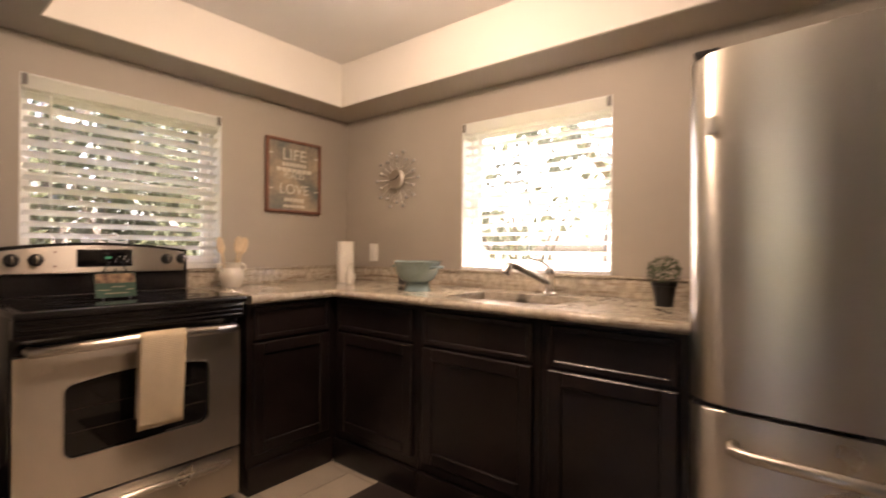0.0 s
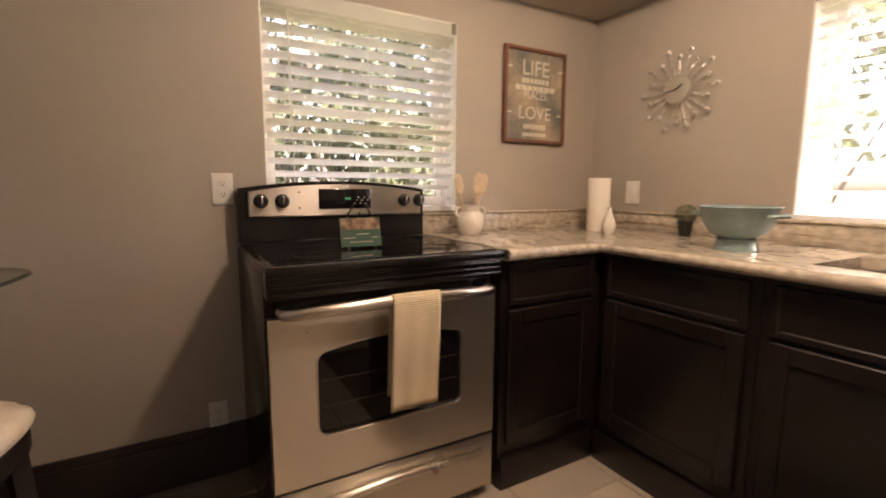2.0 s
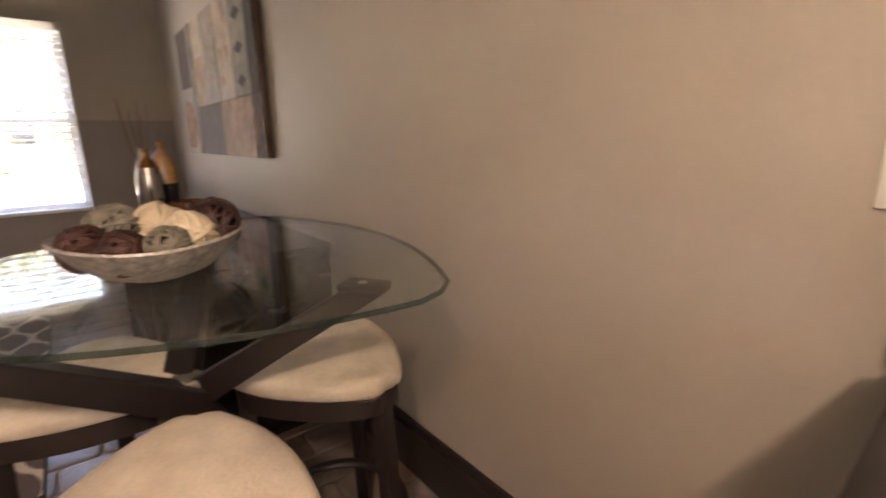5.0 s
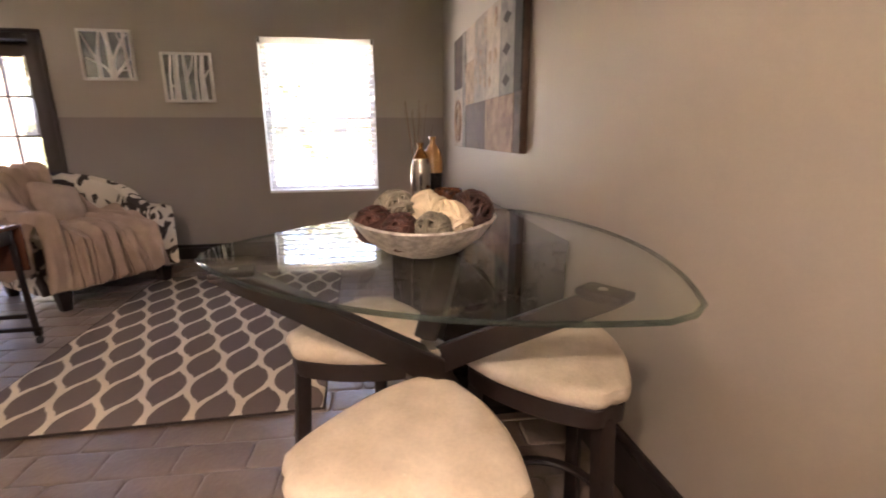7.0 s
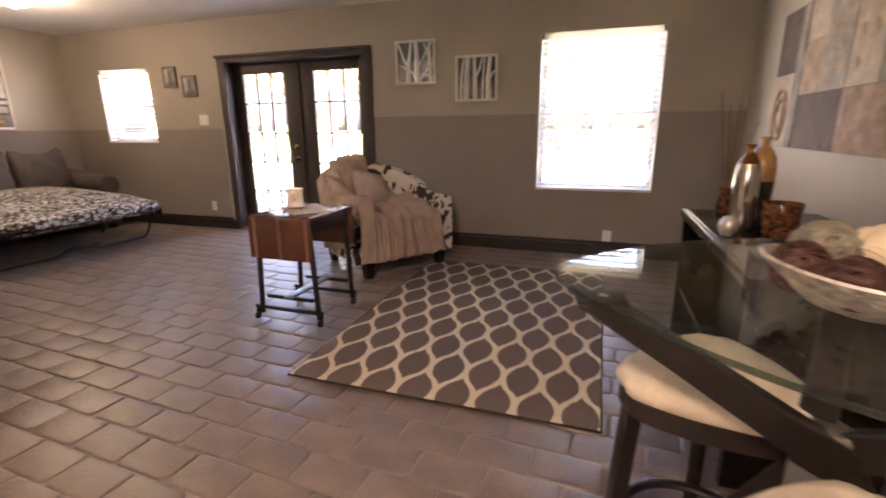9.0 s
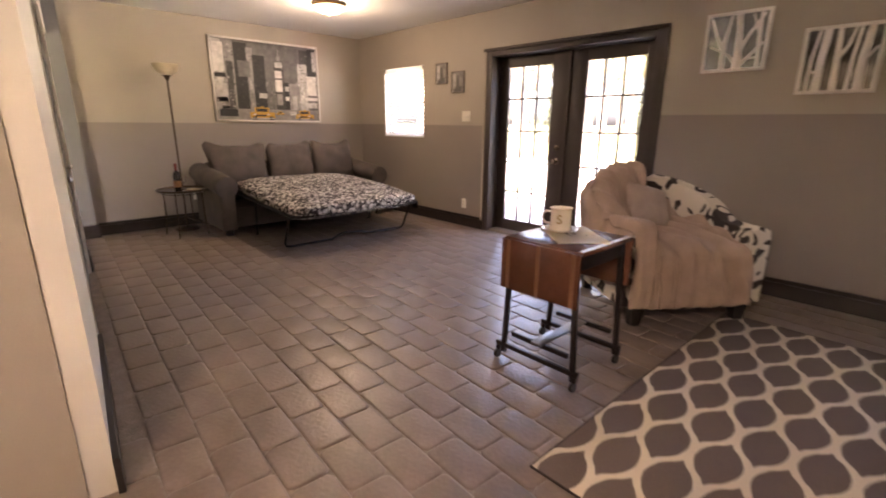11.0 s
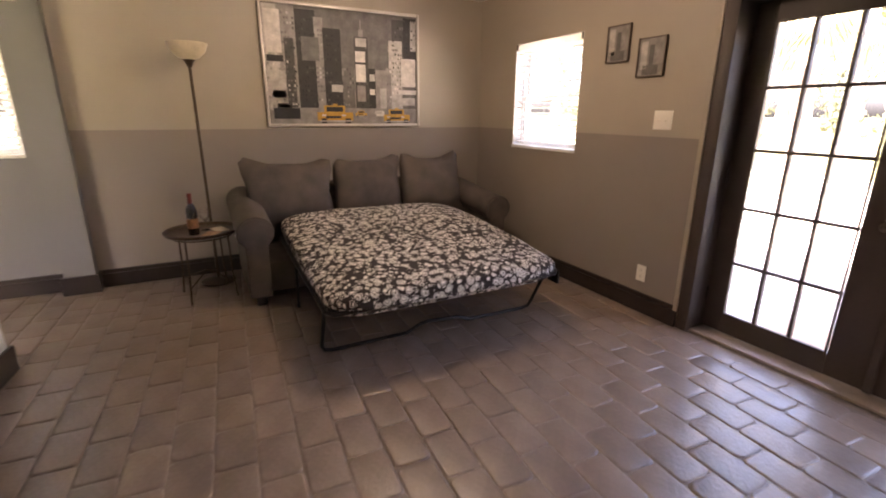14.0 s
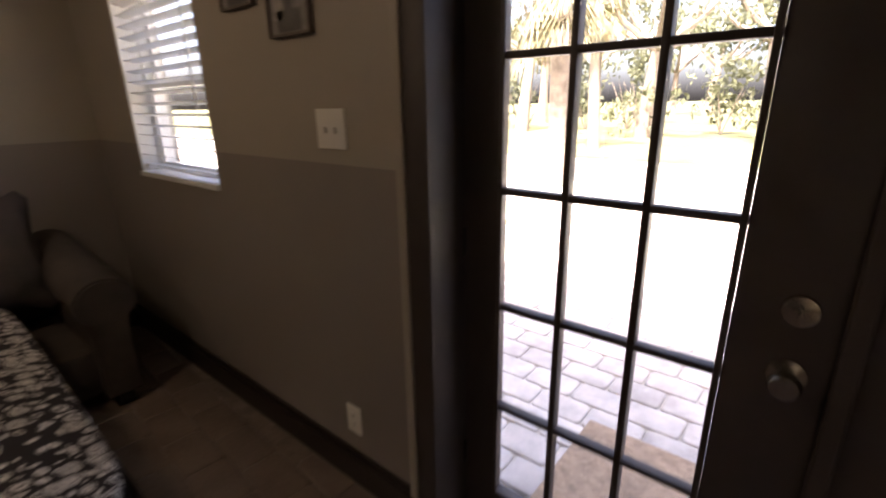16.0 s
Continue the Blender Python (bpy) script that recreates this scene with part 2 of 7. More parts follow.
def two_tone(name):
    """Taupe wall with a darker dado painted below; the dado is higher on the dining side of the garden doors."""
    m = material(name, TAUPE, 0.55, vary=0.05, scale=1.5, fine=160, bump=0.05)
    n, l = m.node_tree.nodes, m.node_tree.links
    b = n["Principled BSDF"]
    src = b.inputs["Base Color"].links[0].from_socket
    g = n.new("ShaderNodeNewGeometry")
    s = n.new("ShaderNodeSeparateXYZ"); l.new(g.outputs["Position"], s.inputs[0])
    lt = n.new("ShaderNodeMath"); lt.operation = "LESS_THAN"; lt.inputs[1].default_value = 2.6; l.new(s.outputs["X"], lt.inputs[0])
    h = n.new("ShaderNodeMath"); h.operation = "MULTIPLY_ADD"; h.inputs[1].default_value, h.inputs[2].default_value = 0.105, 1.215
    l.new(lt.outputs[0], h.inputs[0])
    below = n.new("ShaderNodeMath"); below.operation = "LESS_THAN"
    l.new(s.outputs["Z"], below.inputs[0]); l.new(h.outputs[0], below.inputs[1])
    hs = n.new("ShaderNodeMix"); hs.data_type = "RGBA"; hs.blend_type = "MULTIPLY"; hs.inputs["Factor"].default_value = 1.0
    hs.inputs["B"].default_value = col(*[a / c for a, c in zip(TAUPE_LOW, TAUPE)])
    l.new(src, hs.inputs["A"])
    mx = n.new("ShaderNodeMix"); mx.data_type = "RGBA"
    l.new(below.outputs[0], mx.inputs["Factor"]); l.new(src, mx.inputs["A"]); l.new(hs.outputs["Result"], mx.inputs["B"])
    l.new(mx.outputs["Result"], b.inputs["Base Color"])
    return m


dado_paint = two_tone("taupe_paint_with_dark_dado")


# ---- the shell: walls, ceilings ----
def wall(name, run, at, thick, a0, a1, z0, z1, holes, mat, label):
    """A wall along run ("x" or "y") whose room face is at `at`; holes: (a0, a1, z0, z1), sorted along the run."""
    lo, hi = min(at, at + thick), max(at, at + thick)
    spans, a = [], a0
    for h0, h1, b0, b1 in holes:
        spans += [(a, h0, z0, z1), (h0, h1, z0, b0), (h0, h1, b1, z1)]
        a = h1
    spans.append((a, a1, z0, z1))
    bm = bmesh.new()
    for s0, s1, b0, b1 in spans:
        if s1 - s0 > 1e-4 and b1 - b0 > 1e-4:
            box(bm, *((s0, s1, lo, hi) if run == "x" else (lo, hi, s0, s1)), b0, b1)
    return solid(name, bm, mat, label, "wall", kind="structure")


DOOR_HOLE = (1.63, 3.57, 0.0, 2.01)
WIN_DINING, WIN_SOFA = (-1.145, -0.11, 0.62, 2.02), (4.655, 5.505, 1.055, 1.95)
WIN_STOVE, WIN_SINK, WIN_ALCOVE = (0.985, 1.842, 1.02, 1.87), (-0.784, 0.083, 1.01, 1.858), (-0.03, 0.60, 1.03, 1.91)
wall("wall_west", "y", XW, -0.2, YS - 0.2, YN + 0.2, 0, 2.6, [WIN_STOVE], paint, "taupe painted wall behind the stove and table")
wall("wall_north", "x", YN, 0.2, XW, 1.6, 0, 2.6, [WIN_SINK], paint, "taupe painted wall over the kitchen sink")
wall("wall_south", "x", YS, -0.2, XW, XE + 0.2, 0, 2.6, [WIN_DINING, DOOR_HOLE, WIN_SOFA], dado_paint, "taupe wall with darker painted dado and garden doors")
wall("wall_east", "y", XE, 0.2, YS, -0.20, 0, 2.6, [], dado_paint, "taupe wall with darker dado behind the sofa")
wall("wall_alcove_east", "y", XE + 0.03, 0.2, -0.198, 1.7, 0, 2.6, [WIN_ALCOVE], grey_paint, "blue-grey painted alcove wall")
wall("wall_alcove_north", "x", 1.6, 0.2, 4.75, XE + 0.03, 0, 2.6, [], grey_paint, "blue-grey painted alcove end wall")
wall("wall_kitchen_east", "y", 1.6, 0.1, 0.27, YN + 0.2, 0, 2.6, [], paint, "taupe painted wall beside the fridge")

# the closet wall runs a few degrees off the others
CLOSET = pose(1.60, 0.19, 0, 0, 0, -5.0)
CLEN = 3.24


def closet_box(name, sizes, mat, label, category, kind="structure", bevel=0.0):
    ob = put(name, boxes(*sizes, bevel=bevel), mat)
    ob.matrix_basis = CLOSET
    return tagged(ob, label, category, kind=kind)


DOOR0, DOOR1, DOORH = 1.20, 2.98, 2.04
closet_box("wall_closet", [(0, DOOR0, 0, 0.1, 0, 2.6), (DOOR1, CLEN, 0, 0.1, 0, 2.6), (DOOR0, DOOR1, 0, 0.1, DOORH, 2.6), (0.1, CLEN, 0.6, 0.7, 0, 2.6), (CLEN - 0.1, CLEN, 0.1, 0.6, 0, 2.6)],
           cream_paint, "cream painted wall round the closet doors", "wall")
closet_box("header_alcove", [(CLEN, CLEN + 1.40, 0.0, 0.14, 2.03, 2.6)], cream_paint, "cream painted header over the alcove opening", "wall")
solid("pilaster", boxes((XE - 0.10, XE, -0.31, -0.11, 0, 2.6)), grey_paint, "blue-grey painted pilaster at the alcove opening", "pilaster", kind="structure")

solid("ceiling", boxes((XW, XE + 0.2, YS, 0.75, CEIL, CEIL + 0.15), (1.5, XE + 0.2, 0.75, 1.8, CEIL, CEIL + 0.15)), ceiling_paint, "off-white flat plaster ceiling", "ceiling", kind="structure")
solid("ceiling_tray", boxes((XW, 1.6, 0.75, YN, 2.31, 2.46)), ceiling_paint, "off-white recessed kitchen tray ceiling", "ceiling", kind="structure")
SOF = 2.035
for q_ in ((XW, -1.56, 0.75, YN, SOF, 2.309), (-1.56, 1.6, 2.495, YN, SOF, 2.309), (-1.56, 1.6, 0.75, 1.0, SOF, 2.40), (1.35, 1.6, 1.0, 2.495, SOF, 2.309)):
    solid("soffit", boxes(q_), paint, "taupe dropped soffit round the tray ceiling", "soffit", kind="structure")
# cream faces of the tray
for q_ in ((-1.56, -1.552, 1.0, 2.495, SOF + 0.003, 2.309), (-1.552, 1.35, 2.487, 2.495, SOF + 0.003, 2.309), (-1.552, 1.35, 1.0, 1.008, SOF + 0.003, 2.309)):
    solid("tray_lining", boxes(q_), cream_paint, "cream painted upright faces of the tray", "ceiling trim", kind="structure")


def skirting(name, x0, x1, y0, y1, h, label="dark brown stained wooden baseboard"):
    """A baseboard with a moulded top, lying along a wall."""
    t = 0.018
    bm = boxes((x0, x1, y0, y1, 0, h - 0.03), bevel=0.003)
    if x1 - x0 > y1 - y0:
        ym = (y0 + y1) / 2
        box(bm, x0, x1, min(y0, ym) if y0 < -1 else ym, ym if y0 < -1 else max(y1, ym), h - 0.03, h)
    else:
        xm = (x0 + x1) / 2
        box(bm, *((x0, xm) if x0 < 0 else (xm, x1)), y0, y1, h - 0.03, h)
    return solid(name, bm, dark_trim, label, "baseboard", kind="structure")


skirting("baseboard_west", XW, XW + 0.022, YS, 0.90, 0.20)
skirting("baseboard_south_a", XW + 0.022, 1.63, YS, YS + 0.022, 0.14)
skirting("baseboard_south_b", 3.57, XE, YS, YS + 0.022, 0.14)
skirting("baseboard_east", XE - 0.022, XE, YS + 0.022, -0.31, 0.14)
skirting("baseboard_alcove", XE + 0.008, XE + 0.03, -0.11, 1.6, 0.14)
solid("baseboard_pilaster", boxes((XE - 0.122, XE - 0.10, -0.332, -0.09, 0, 0.14), (XE - 0.10, XE, -0.332, -0.31, 0, 0.14), bevel=0.003), dark_trim, "dark brown baseboard round the pilaster", "baseboard", kind="structure")
closet_box("baseboard_closet", [(-0.022, DOOR0 - 0.03, -0.022, 0.0, 0, 0.14), (DOOR1 + 0.03, CLEN + 0.022, -0.022, 0.0, 0, 0.14), (CLEN, CLEN + 0.022, 0.0, 0.12, 0, 0.14)], dark_trim, "dark brown stained wooden baseboard", "baseboard", bevel=0.003)

# floor beds under the pavers and tiles
solid("floor", boxes((XW - 0.2, XE + 0.3, YS - 0.2, 0.9, -0.15, -0.0055), (1.6, XE + 0.3, 0.9, 1.8, -0.15, -0.0055)), paver_joint, "brown concrete paver floor with sandy joints", "floor", kind="structure")
solid("floor_kitchen", boxes((XW - 0.2, 1.7, 0.9, YN + 0.2, -0.15, -0.006)), grout, "beige tiled kitchen floor", "floor", kind="structure")


# ---- windows with blinds ----
bracket_grey = material("grey_bracket_plastic", (0.16, 0.14, 0.12), 0.5, bump=0)


def window(name, axis, face, out, a0, a1, z0, z1, tilt, label, pitch=0.0505, drop=1.0):
    """A sash window set in its opening, flush with the room, with horizontal blinds. axis: the wall's run; out: +1 or -1, the way outdoors."""
    def bx(bm, u0, u1, d0, d1, b0, b1):
        d0, d1 = sorted((face + out * d0, face + out * d1))
        box(bm, *((u0, u1, d0, d1) if axis == "x" else (d0, d1, u0, u1)), b0, b1)
    at = ((a0 + a1) / 2, face + out * 0.1, z0) if axis == "x" else (face + out * 0.1, (a0 + a1) / 2, z0)
    e = thing(name, at, label, "window", kind="structure")
    bm = bmesh.new()
    f = 0.022
    for u0, u1, b0, b1 in ((a0, a0 + f, z0, z1), (a1 - f, a1, z0, z1), (a0 + f, a1 - f, z1 - f, z1)):
        bx(bm, u0, u1, 0.09, 0.17, b0, b1)
    for u0, u1, b0, b1 in ((a0, a0 + 0.005, z0, z1), (a1 - 0.005, a1, z0, z1), (a0 + 0.005, a1 - 0.005, z1 - 0.005, z1)):
        bx(bm, u0, u1, 0.002, 0.09, b0, b1)
    part("window_frame", bm, white_vinyl, e, world=True, smooth=False)
    bm = bmesh.new()
    bx(bm, a0 + 0.005, a1 - 0.005, -0.012, 0.09, z0 - 0.003, z0 + 0.020)
    bx(bm, a0 + f, a1 - f, 0.09, 0.17, z0, z0 + 0.028)
    part("window_sill", bm, white_vinyl, e, world=True, smooth=False)
    zm = (z0 + z1) / 2
    for b0, b1, d in ((z0 + 0.028, zm + 0.015, 0.10), (zm - 0.015, z1 - f, 0.135)):
        bm = bmesh.new()
        s = 0.03
        for u0, u1, c0, c1 in ((a0 + f, a0 + f + s, b0, b1), (a1 - f - s, a1 - f, b0, b1), (a0 + f + s, a1 - f - s, b0, b0 + s), (a0 + f + s, a1 - f - s, b1 - s, b1)):
            bx(bm, u0, u1, d, d + 0.03, c0, c1)
        sash = part("sash", bm, white_vinyl, e, world=True, smooth=False)
        bm = bmesh.new()
        bx(bm, a0 + f + s, a1 - f - s, d + 0.012, d + 0.016, b0 + s, b1 - s)
        p = part("pane", bm, clear_pane, sash, world=True, smooth=False)
        p.visible_shadow = False
    b = thing(name.replace("window", "blind"), (at[0], at[1] - out * 0.06, z1 - f) if axis == "x" else (at[0] - out * 0.06, at[1], z1 - f), "white horizontal slat blind hung in the window", "blind", "window blinds")
    bm = bmesh.new()
    bx(bm, a0 + 0.010, a1 - 0.010, 0.003, 0.062, z1 - 0.062, z1 - 0.006)
    part("head_rail", bm, slat_white, b, world=True, smooth=False)
    n = int((z1 - z0 - 0.13) * drop / pitch)
    me, first = None, None
    for i in range(n):
        z = z1 - f - 0.065 - i * pitch
        if first is None:
            bm = boxes((-(a1 - a0) / 2 + 0.014, (a1 - a0) / 2 - 0.014, -0.025, 0.025, -0.0014, 0.0014))
            first = put("slat", bm, slat_white)
            s = first
        else:
            s = new("slat", first.data)
        s.parent = b
        base = pose(0, 0, 0, tilt * -out, 0, 0) if axis == "x" else pose(0, 0, 0, 0, 0, 90) @ pose(0, 0, 0, tilt * out, 0, 0)
        off = Vector(at) + (Vector((0, -out * 0.066, 0)) if axis == "x" else Vector((-out * 0.066, 0, 0)))
        s.matrix_basis = Matrix.Translation(-b.matrix_basis.translation) @ Matrix.Translation((off.x, off.y, z)) @ base
    bm = bmesh.new()
    bx(bm, a0 + 0.014, a1 - 0.014, 0.02, 0.05, z1 - f - 0.065 - n * pitch - 0.008, z1 - f - 0.065 - n * pitch + 0.008)
    part("bottom_rail", bm, slat_white, b, world=True, smooth=False)
    for u in (a0 + 0.012, a1 - 0.012):
        bm = bmesh.new()
        bx(bm, u - 0.007, u + 0.012, -0.003, 0.03, z1 - 0.050, z1 - 0.004) if u < (a0 + a1) / 2 else bx(bm, u - 0.012, u + 0.007, -0.003, 0.03, z1 - 0.050, z1 - 0.004)
        part("bracket", bm, bracket_grey, b, "grey hanging bracket", world=True, smooth=False)
    for u in (a0 + 0.11, (a0 + a1) / 2, a1 - 0.11):
        bm = bmesh.new()
        bx(bm, u - 0.001, u + 0.001, 0.008, 0.010, z1 - f - 0.065 - n * pitch, z1 - f - 0.05)
        part("cord", bm, slat_white, b, world=True, smooth=False)
    bm = bmesh.new()
    bx(bm, a0 + 0.10, a0 + 0.106, 0.0, 0.005, z1 - 0.55, z1 - f - 0.05)
    part("tilt_wand", bm, slat_white, b, world=True, smooth=False)
    return e


window("window_1", "y", XW, -1, *WIN_STOVE, 24, "white sash window behind the stove with garden outside")
window("window_2", "x", YN, 1, *WIN_SINK, 11, "white sash window over the sink, bright outside")
window("window_3", "x", YS, -1, *WIN_DINING, 12, "white sash window in the dining wall, glaring daylight")
window("window_4", "x", YS, -1, *WIN_SOFA, 14, "small white sash window near the sofa")
window("window_5", "y", XE + 0.03, 1, *WIN_ALCOVE, 28, "narrow white sash window in the alcove")

# ---- garden doors ----
YD = YS - 0.15
frame_d = thing("door_frame", (2.60, YS - 0.1, 0), "dark brown wooden frame of the double garden doors", "door frame", kind="structure")
part("jamb", boxes((3.49, 3.57, YS - 0.19, YS + 0.006, 0, 2.01), bevel=0.004), door_paint, frame_d, world=True)
part("jamb", boxes((1.63, 1.71, YS - 0.19, YS + 0.006, 0, 2.01), bevel=0.004), door_paint, frame_d, world=True)
part("head", boxes((1.71, 3.49, YS - 0.19, YS + 0.006, 1.945, 2.01), bevel=0.004), door_paint, frame_d, world=True)
part("drip_moulding", boxes((1.60, 3.60, YS, YS + 0.03, 1.995, 2.025), bevel=0.006), door_paint, frame_d, world=True)
part("casing", boxes((3.57, 3.60, YS, YS + 0.014, 0.0, 1.995), bevel=0.003), paint, frame_d, "taupe painted casing strip", world=True)
part("casing", boxes((1.60, 1.63, YS, YS + 0.014, 0.0, 1.995), bevel=0.003), door_paint, frame_d, world=True)
for a, b in ((3.465, 3.49), (1.71, 1.735)):
    part("door_stop", boxes((a, b, YS - 0.222, YS - 0.197, 0.022, 1.945)), door_paint, frame_d, world=True, smooth=False)
    part("door_stop", boxes((a - (0.0 if a > 2 else 0.06), b + (0.06 if a > 2 else 0.0), YS - 0.222, YS - 0.19, 1.92, 1.97)), door_paint, frame_d, world=True, smooth=False)
part("door_stop", boxes((1.735, 3.465, YS - 0.222, YS - 0.197, 1.92, 1.945)), door_paint, frame_d, world=True, smooth=False)
sill_wood = material("pale_worn_sill", (0.30, 0.24, 0.19), 0.5, vary=0.2, scale=8)
part("threshold", boxes((1.71, 3.49, YS - 0.19, YS - 0.02, 0, 0.022), bevel=0.006), sill_wood, frame_d, "pale worn wooden threshold", world=True)
brushed_brass = material("satin_nickel_door_hardware", (0.42, 0.37, 0.30), 0.25, metal=1.0, vary=0.05, bump=0.0)


def garden_door(name, x0, x1, g0, g1, knob, label):
    e = thing(name, ((x0 + x1) / 2, YD - 0.02, 0.022), label, "door", "garden doors", kind="structure")
    y0, y1 = YD - 0.045, YD
    z0, z1, h0, h1 = 0.026, 1.942, 0.142, 1.838
    part("stile", boxes((x0, g0, y0, y1, z0, z1), bevel=0.003), door_paint, e, world=True)
    part("stile", boxes((g1, x1, y0, y1, z0, z1), bevel=0.003), door_paint, e, world=True)
    part("rail", boxes((g0, g1, y0, y1, z0, h0)), door_paint, e, world=True)
    part("rail", boxes((g0, g1, y0, y1, h1, z1)), door_paint, e, world=True)
    bead = boxes((g0, g0 + 0.014, y1, y1 + 0.008, h0, h1), (g1 - 0.014, g1, y1, y1 + 0.008, h0, h1), (g0 + 0.014, g1 - 0.014, y1, y1 + 0.008, h0, h0 + 0.014), (g0 + 0.014, g1 - 0.014, y1, y1 + 0.008, h1 - 0.014, h1), bevel=0.003)
    part("glazing_bead", bead, door_paint, e, world=True)
    cols, rows, t = 3, 5, 0.009
    for i in range(1, cols):
        x = g0 + (g1 - g0) * i / cols
        part("muntin", boxes((x - t, x + t, y1 - 0.03, y1 + 0.004, h0, h1), bevel=0.003), door_paint, e, world=True)
    for j in range(1, rows):
        z = h0 + (h1 - h0) * j / rows
        part("muntin", boxes((g0, g1, y1 - 0.028, y1 + 0.002, z - t, z + t), bevel=0.003), door_paint, e, world=True)
    for i in range(cols):
        for j in range(rows):
            xa, xb = g0 + (g1 - g0) * i / cols, g0 + (g1 - g0) * (i + 1) / cols
            za, zb = h0 + (h1 - h0) * j / rows, h0 + (h1 - h0) * (j + 1) / rows
            p = part("pane", boxes((xa + 0.002, xb - 0.002, y0 + 0.018, y0 + 0.022, za + 0.002, zb - 0.002)), clear_pane, e, world=True, smooth=False)
            p.visible_shadow = False
    if knob:
        turn = pose(knob, y1, 0.86, -90)
        kn = part("door_knob", lathe([(0.0, 0), (0.034, 0), (0.034, 0.006), (0.012, 0.012), (0.011, 0.03), (0.024, 0.036), (0.029, 0.05), (0.024, 0.064), (0, 0.068)], 24, m=turn), brushed_brass, e, "satin metal knob", world=True)
        bolt = part("deadbolt", lathe([(0.0, 0), (0.032, 0), (0.030, 0.012), (0.016, 0.016), (0, 0.016)], 24, m=pose(knob, y1, 1.0, -90)), brushed_brass, e, "satin metal deadbolt", world=True)
        part("thumb_turn", boxes((knob - 0.004, knob + 0.004, y1 + 0.016, y1 + 0.034, 0.985, 1.015), bevel=0.002), brushed_brass, bolt, world=True)
    for z in (0.25, 1.0, 1.72):
        xx = x0 if x0 < 2.2 else x1
        part("hinge", boxes((xx - 0.008, xx + 0.008, y1 - 0.002, y1 + 0.010, z - 0.045, z + 0.045), bevel=0.003), dark_trim, e, world=True)
    return e


garden_door("door_1", 2.603, 3.4885, 2.800, 3.374, 2.69, "closed dark brown glazed garden door with knob and deadbolt")
garden_door("door_2", 1.7115, 2.6015, 1.842, 2.416, None, "closed dark brown glazed garden door beside the armchair")
solid("door_astragal", boxes((2.585, 2.622, YD, YD + 0.02, 0.026, 1.942), bevel=0.005), door_paint, "dark brown meeting strip between the garden doors", "door trim", kind="structure")

# ---- closet bifold doors ----
steel_knob = material("polished_knob", (0.75, 0.73, 0.70), 0.15, metal=1.0, vary=0.03, bump=0)
LEAF = (DOOR1 - DOOR0) / 4
closet_box("closet_jamb", [(DOOR0 - 0.03, DOOR0 - 0.002, -0.006, 0.1, 0, DOORH), (DOOR1 + 0.002, DOOR1 + 0.03, -0.006, 0.1, 0, DOORH)], cream_paint, "cream painted closet door jambs", "door frame")
for k in range(4):
    e = new("bifold_door")
    e.matrix_basis = CLOSET @ Matrix.Translation((DOOR0 + k * LEAF, 0.015, 0.012))
    tagged(e, "brown painted panelled bifold closet door, closed", "closet door", "bifold closet doors", kind="structure")
    w, h, t = LEAF - 0.004, DOORH - 0.02, 0.035
    slab = bmesh.new()
    s = 0.075
    rows = ((0.13, 0.83), (1.0, 1.62), (1.74, 1.92))
    zs = [0.0] + [v for r in rows for v in r] + [h]
    box(slab, 0.002, s, 0, t, 0, h); box(slab, w - s, w, 0, t, 0, h)
    for a, b in zip(zs[0::2], zs[1::2]):
        box(slab, s, w - s, 0, t, a, b)
    part("slab", slab, bifold_paint, e, smooth=False)
    for a, b in rows:
        pn = bmesh.new()
        outer, inner = (s, w - s, a, b), (s + 0.045, w - s - 0.045, a + 0.045, b - 0.045)
        ring0 = [pn.verts.new((x, 0.007, z)) for x, z in ((outer[0], a), (outer[1], a), (outer[1], b), (outer[0], b))]
        ring1 = [pn.verts.new((x, 0.002, z)) for x, z in ((inner[0], inner[2]), (inner[1], inner[2]), (inner[1], inner[3]), (inner[0], inner[3]))]
        back = [pn.verts.new((v.co.x, 0.03, v.co.z)) for v in ring0]
        for i in range(4):
            j = (i + 1) % 4
            pn.faces.new((ring0[i], ring0[j], ring1[j], ring1[i])); pn.faces.new((back[j], back[i], ring0[i], ring0[j]))
        pn.faces.new(ring1); pn.faces.new(back[::-1])
        part("panel", pn, bifold_paint, e, smooth=False)
    kx = w - 0.035 if k % 2 == 0 else 0.035
    part("knob", lathe([(0, 0), (0.008, 0), (0.007, 0.014), (0.015, 0.02), (0.016, 0.028), (0.010, 0.036), (0, 0.037)], 16, m=pose(kx, 0.0, 0.90, 90)), steel_knob, e, "polished metal knob")


# ---- ceiling lights ----
brass = material("antique_brass", (0.45, 0.30, 0.12), 0.3, metal=1.0, vary=0.1, bump=0)


def dome_light(place, strength):
    e = thing("ceiling_light", place, "flush ceiling light with cream glass dome and brass finial", "ceiling light", "dome ceiling lights")
    part("canopy", lathe([(0, 0), (0.165, 0), (0.17, -0.012), (0.16, -0.025), (0, -0.026)], 32), brass, e, "brass canopy")
    prof = [(0.158, -0.026), (0.152, -0.042), (0.132, -0.062), (0.10, -0.077), (0.05, -0.087), (0.0, -0.089)]
    part("glass_dome", lathe(prof, 32), emissive("lit_cream_glass", (1.0, 0.80, 0.55), strength), e, "lit cream glass dome")
    part("finial", lathe([(0, -0.089), (0.012, -0.091), (0.016, -0.099), (0.008, -0.109), (0, -0.113)], 16), brass, e, "brass finial")
    return e


dome_light(KITCHEN_LAMP, 0.5)
dome_light(ROOM_LAMP, 0.12)

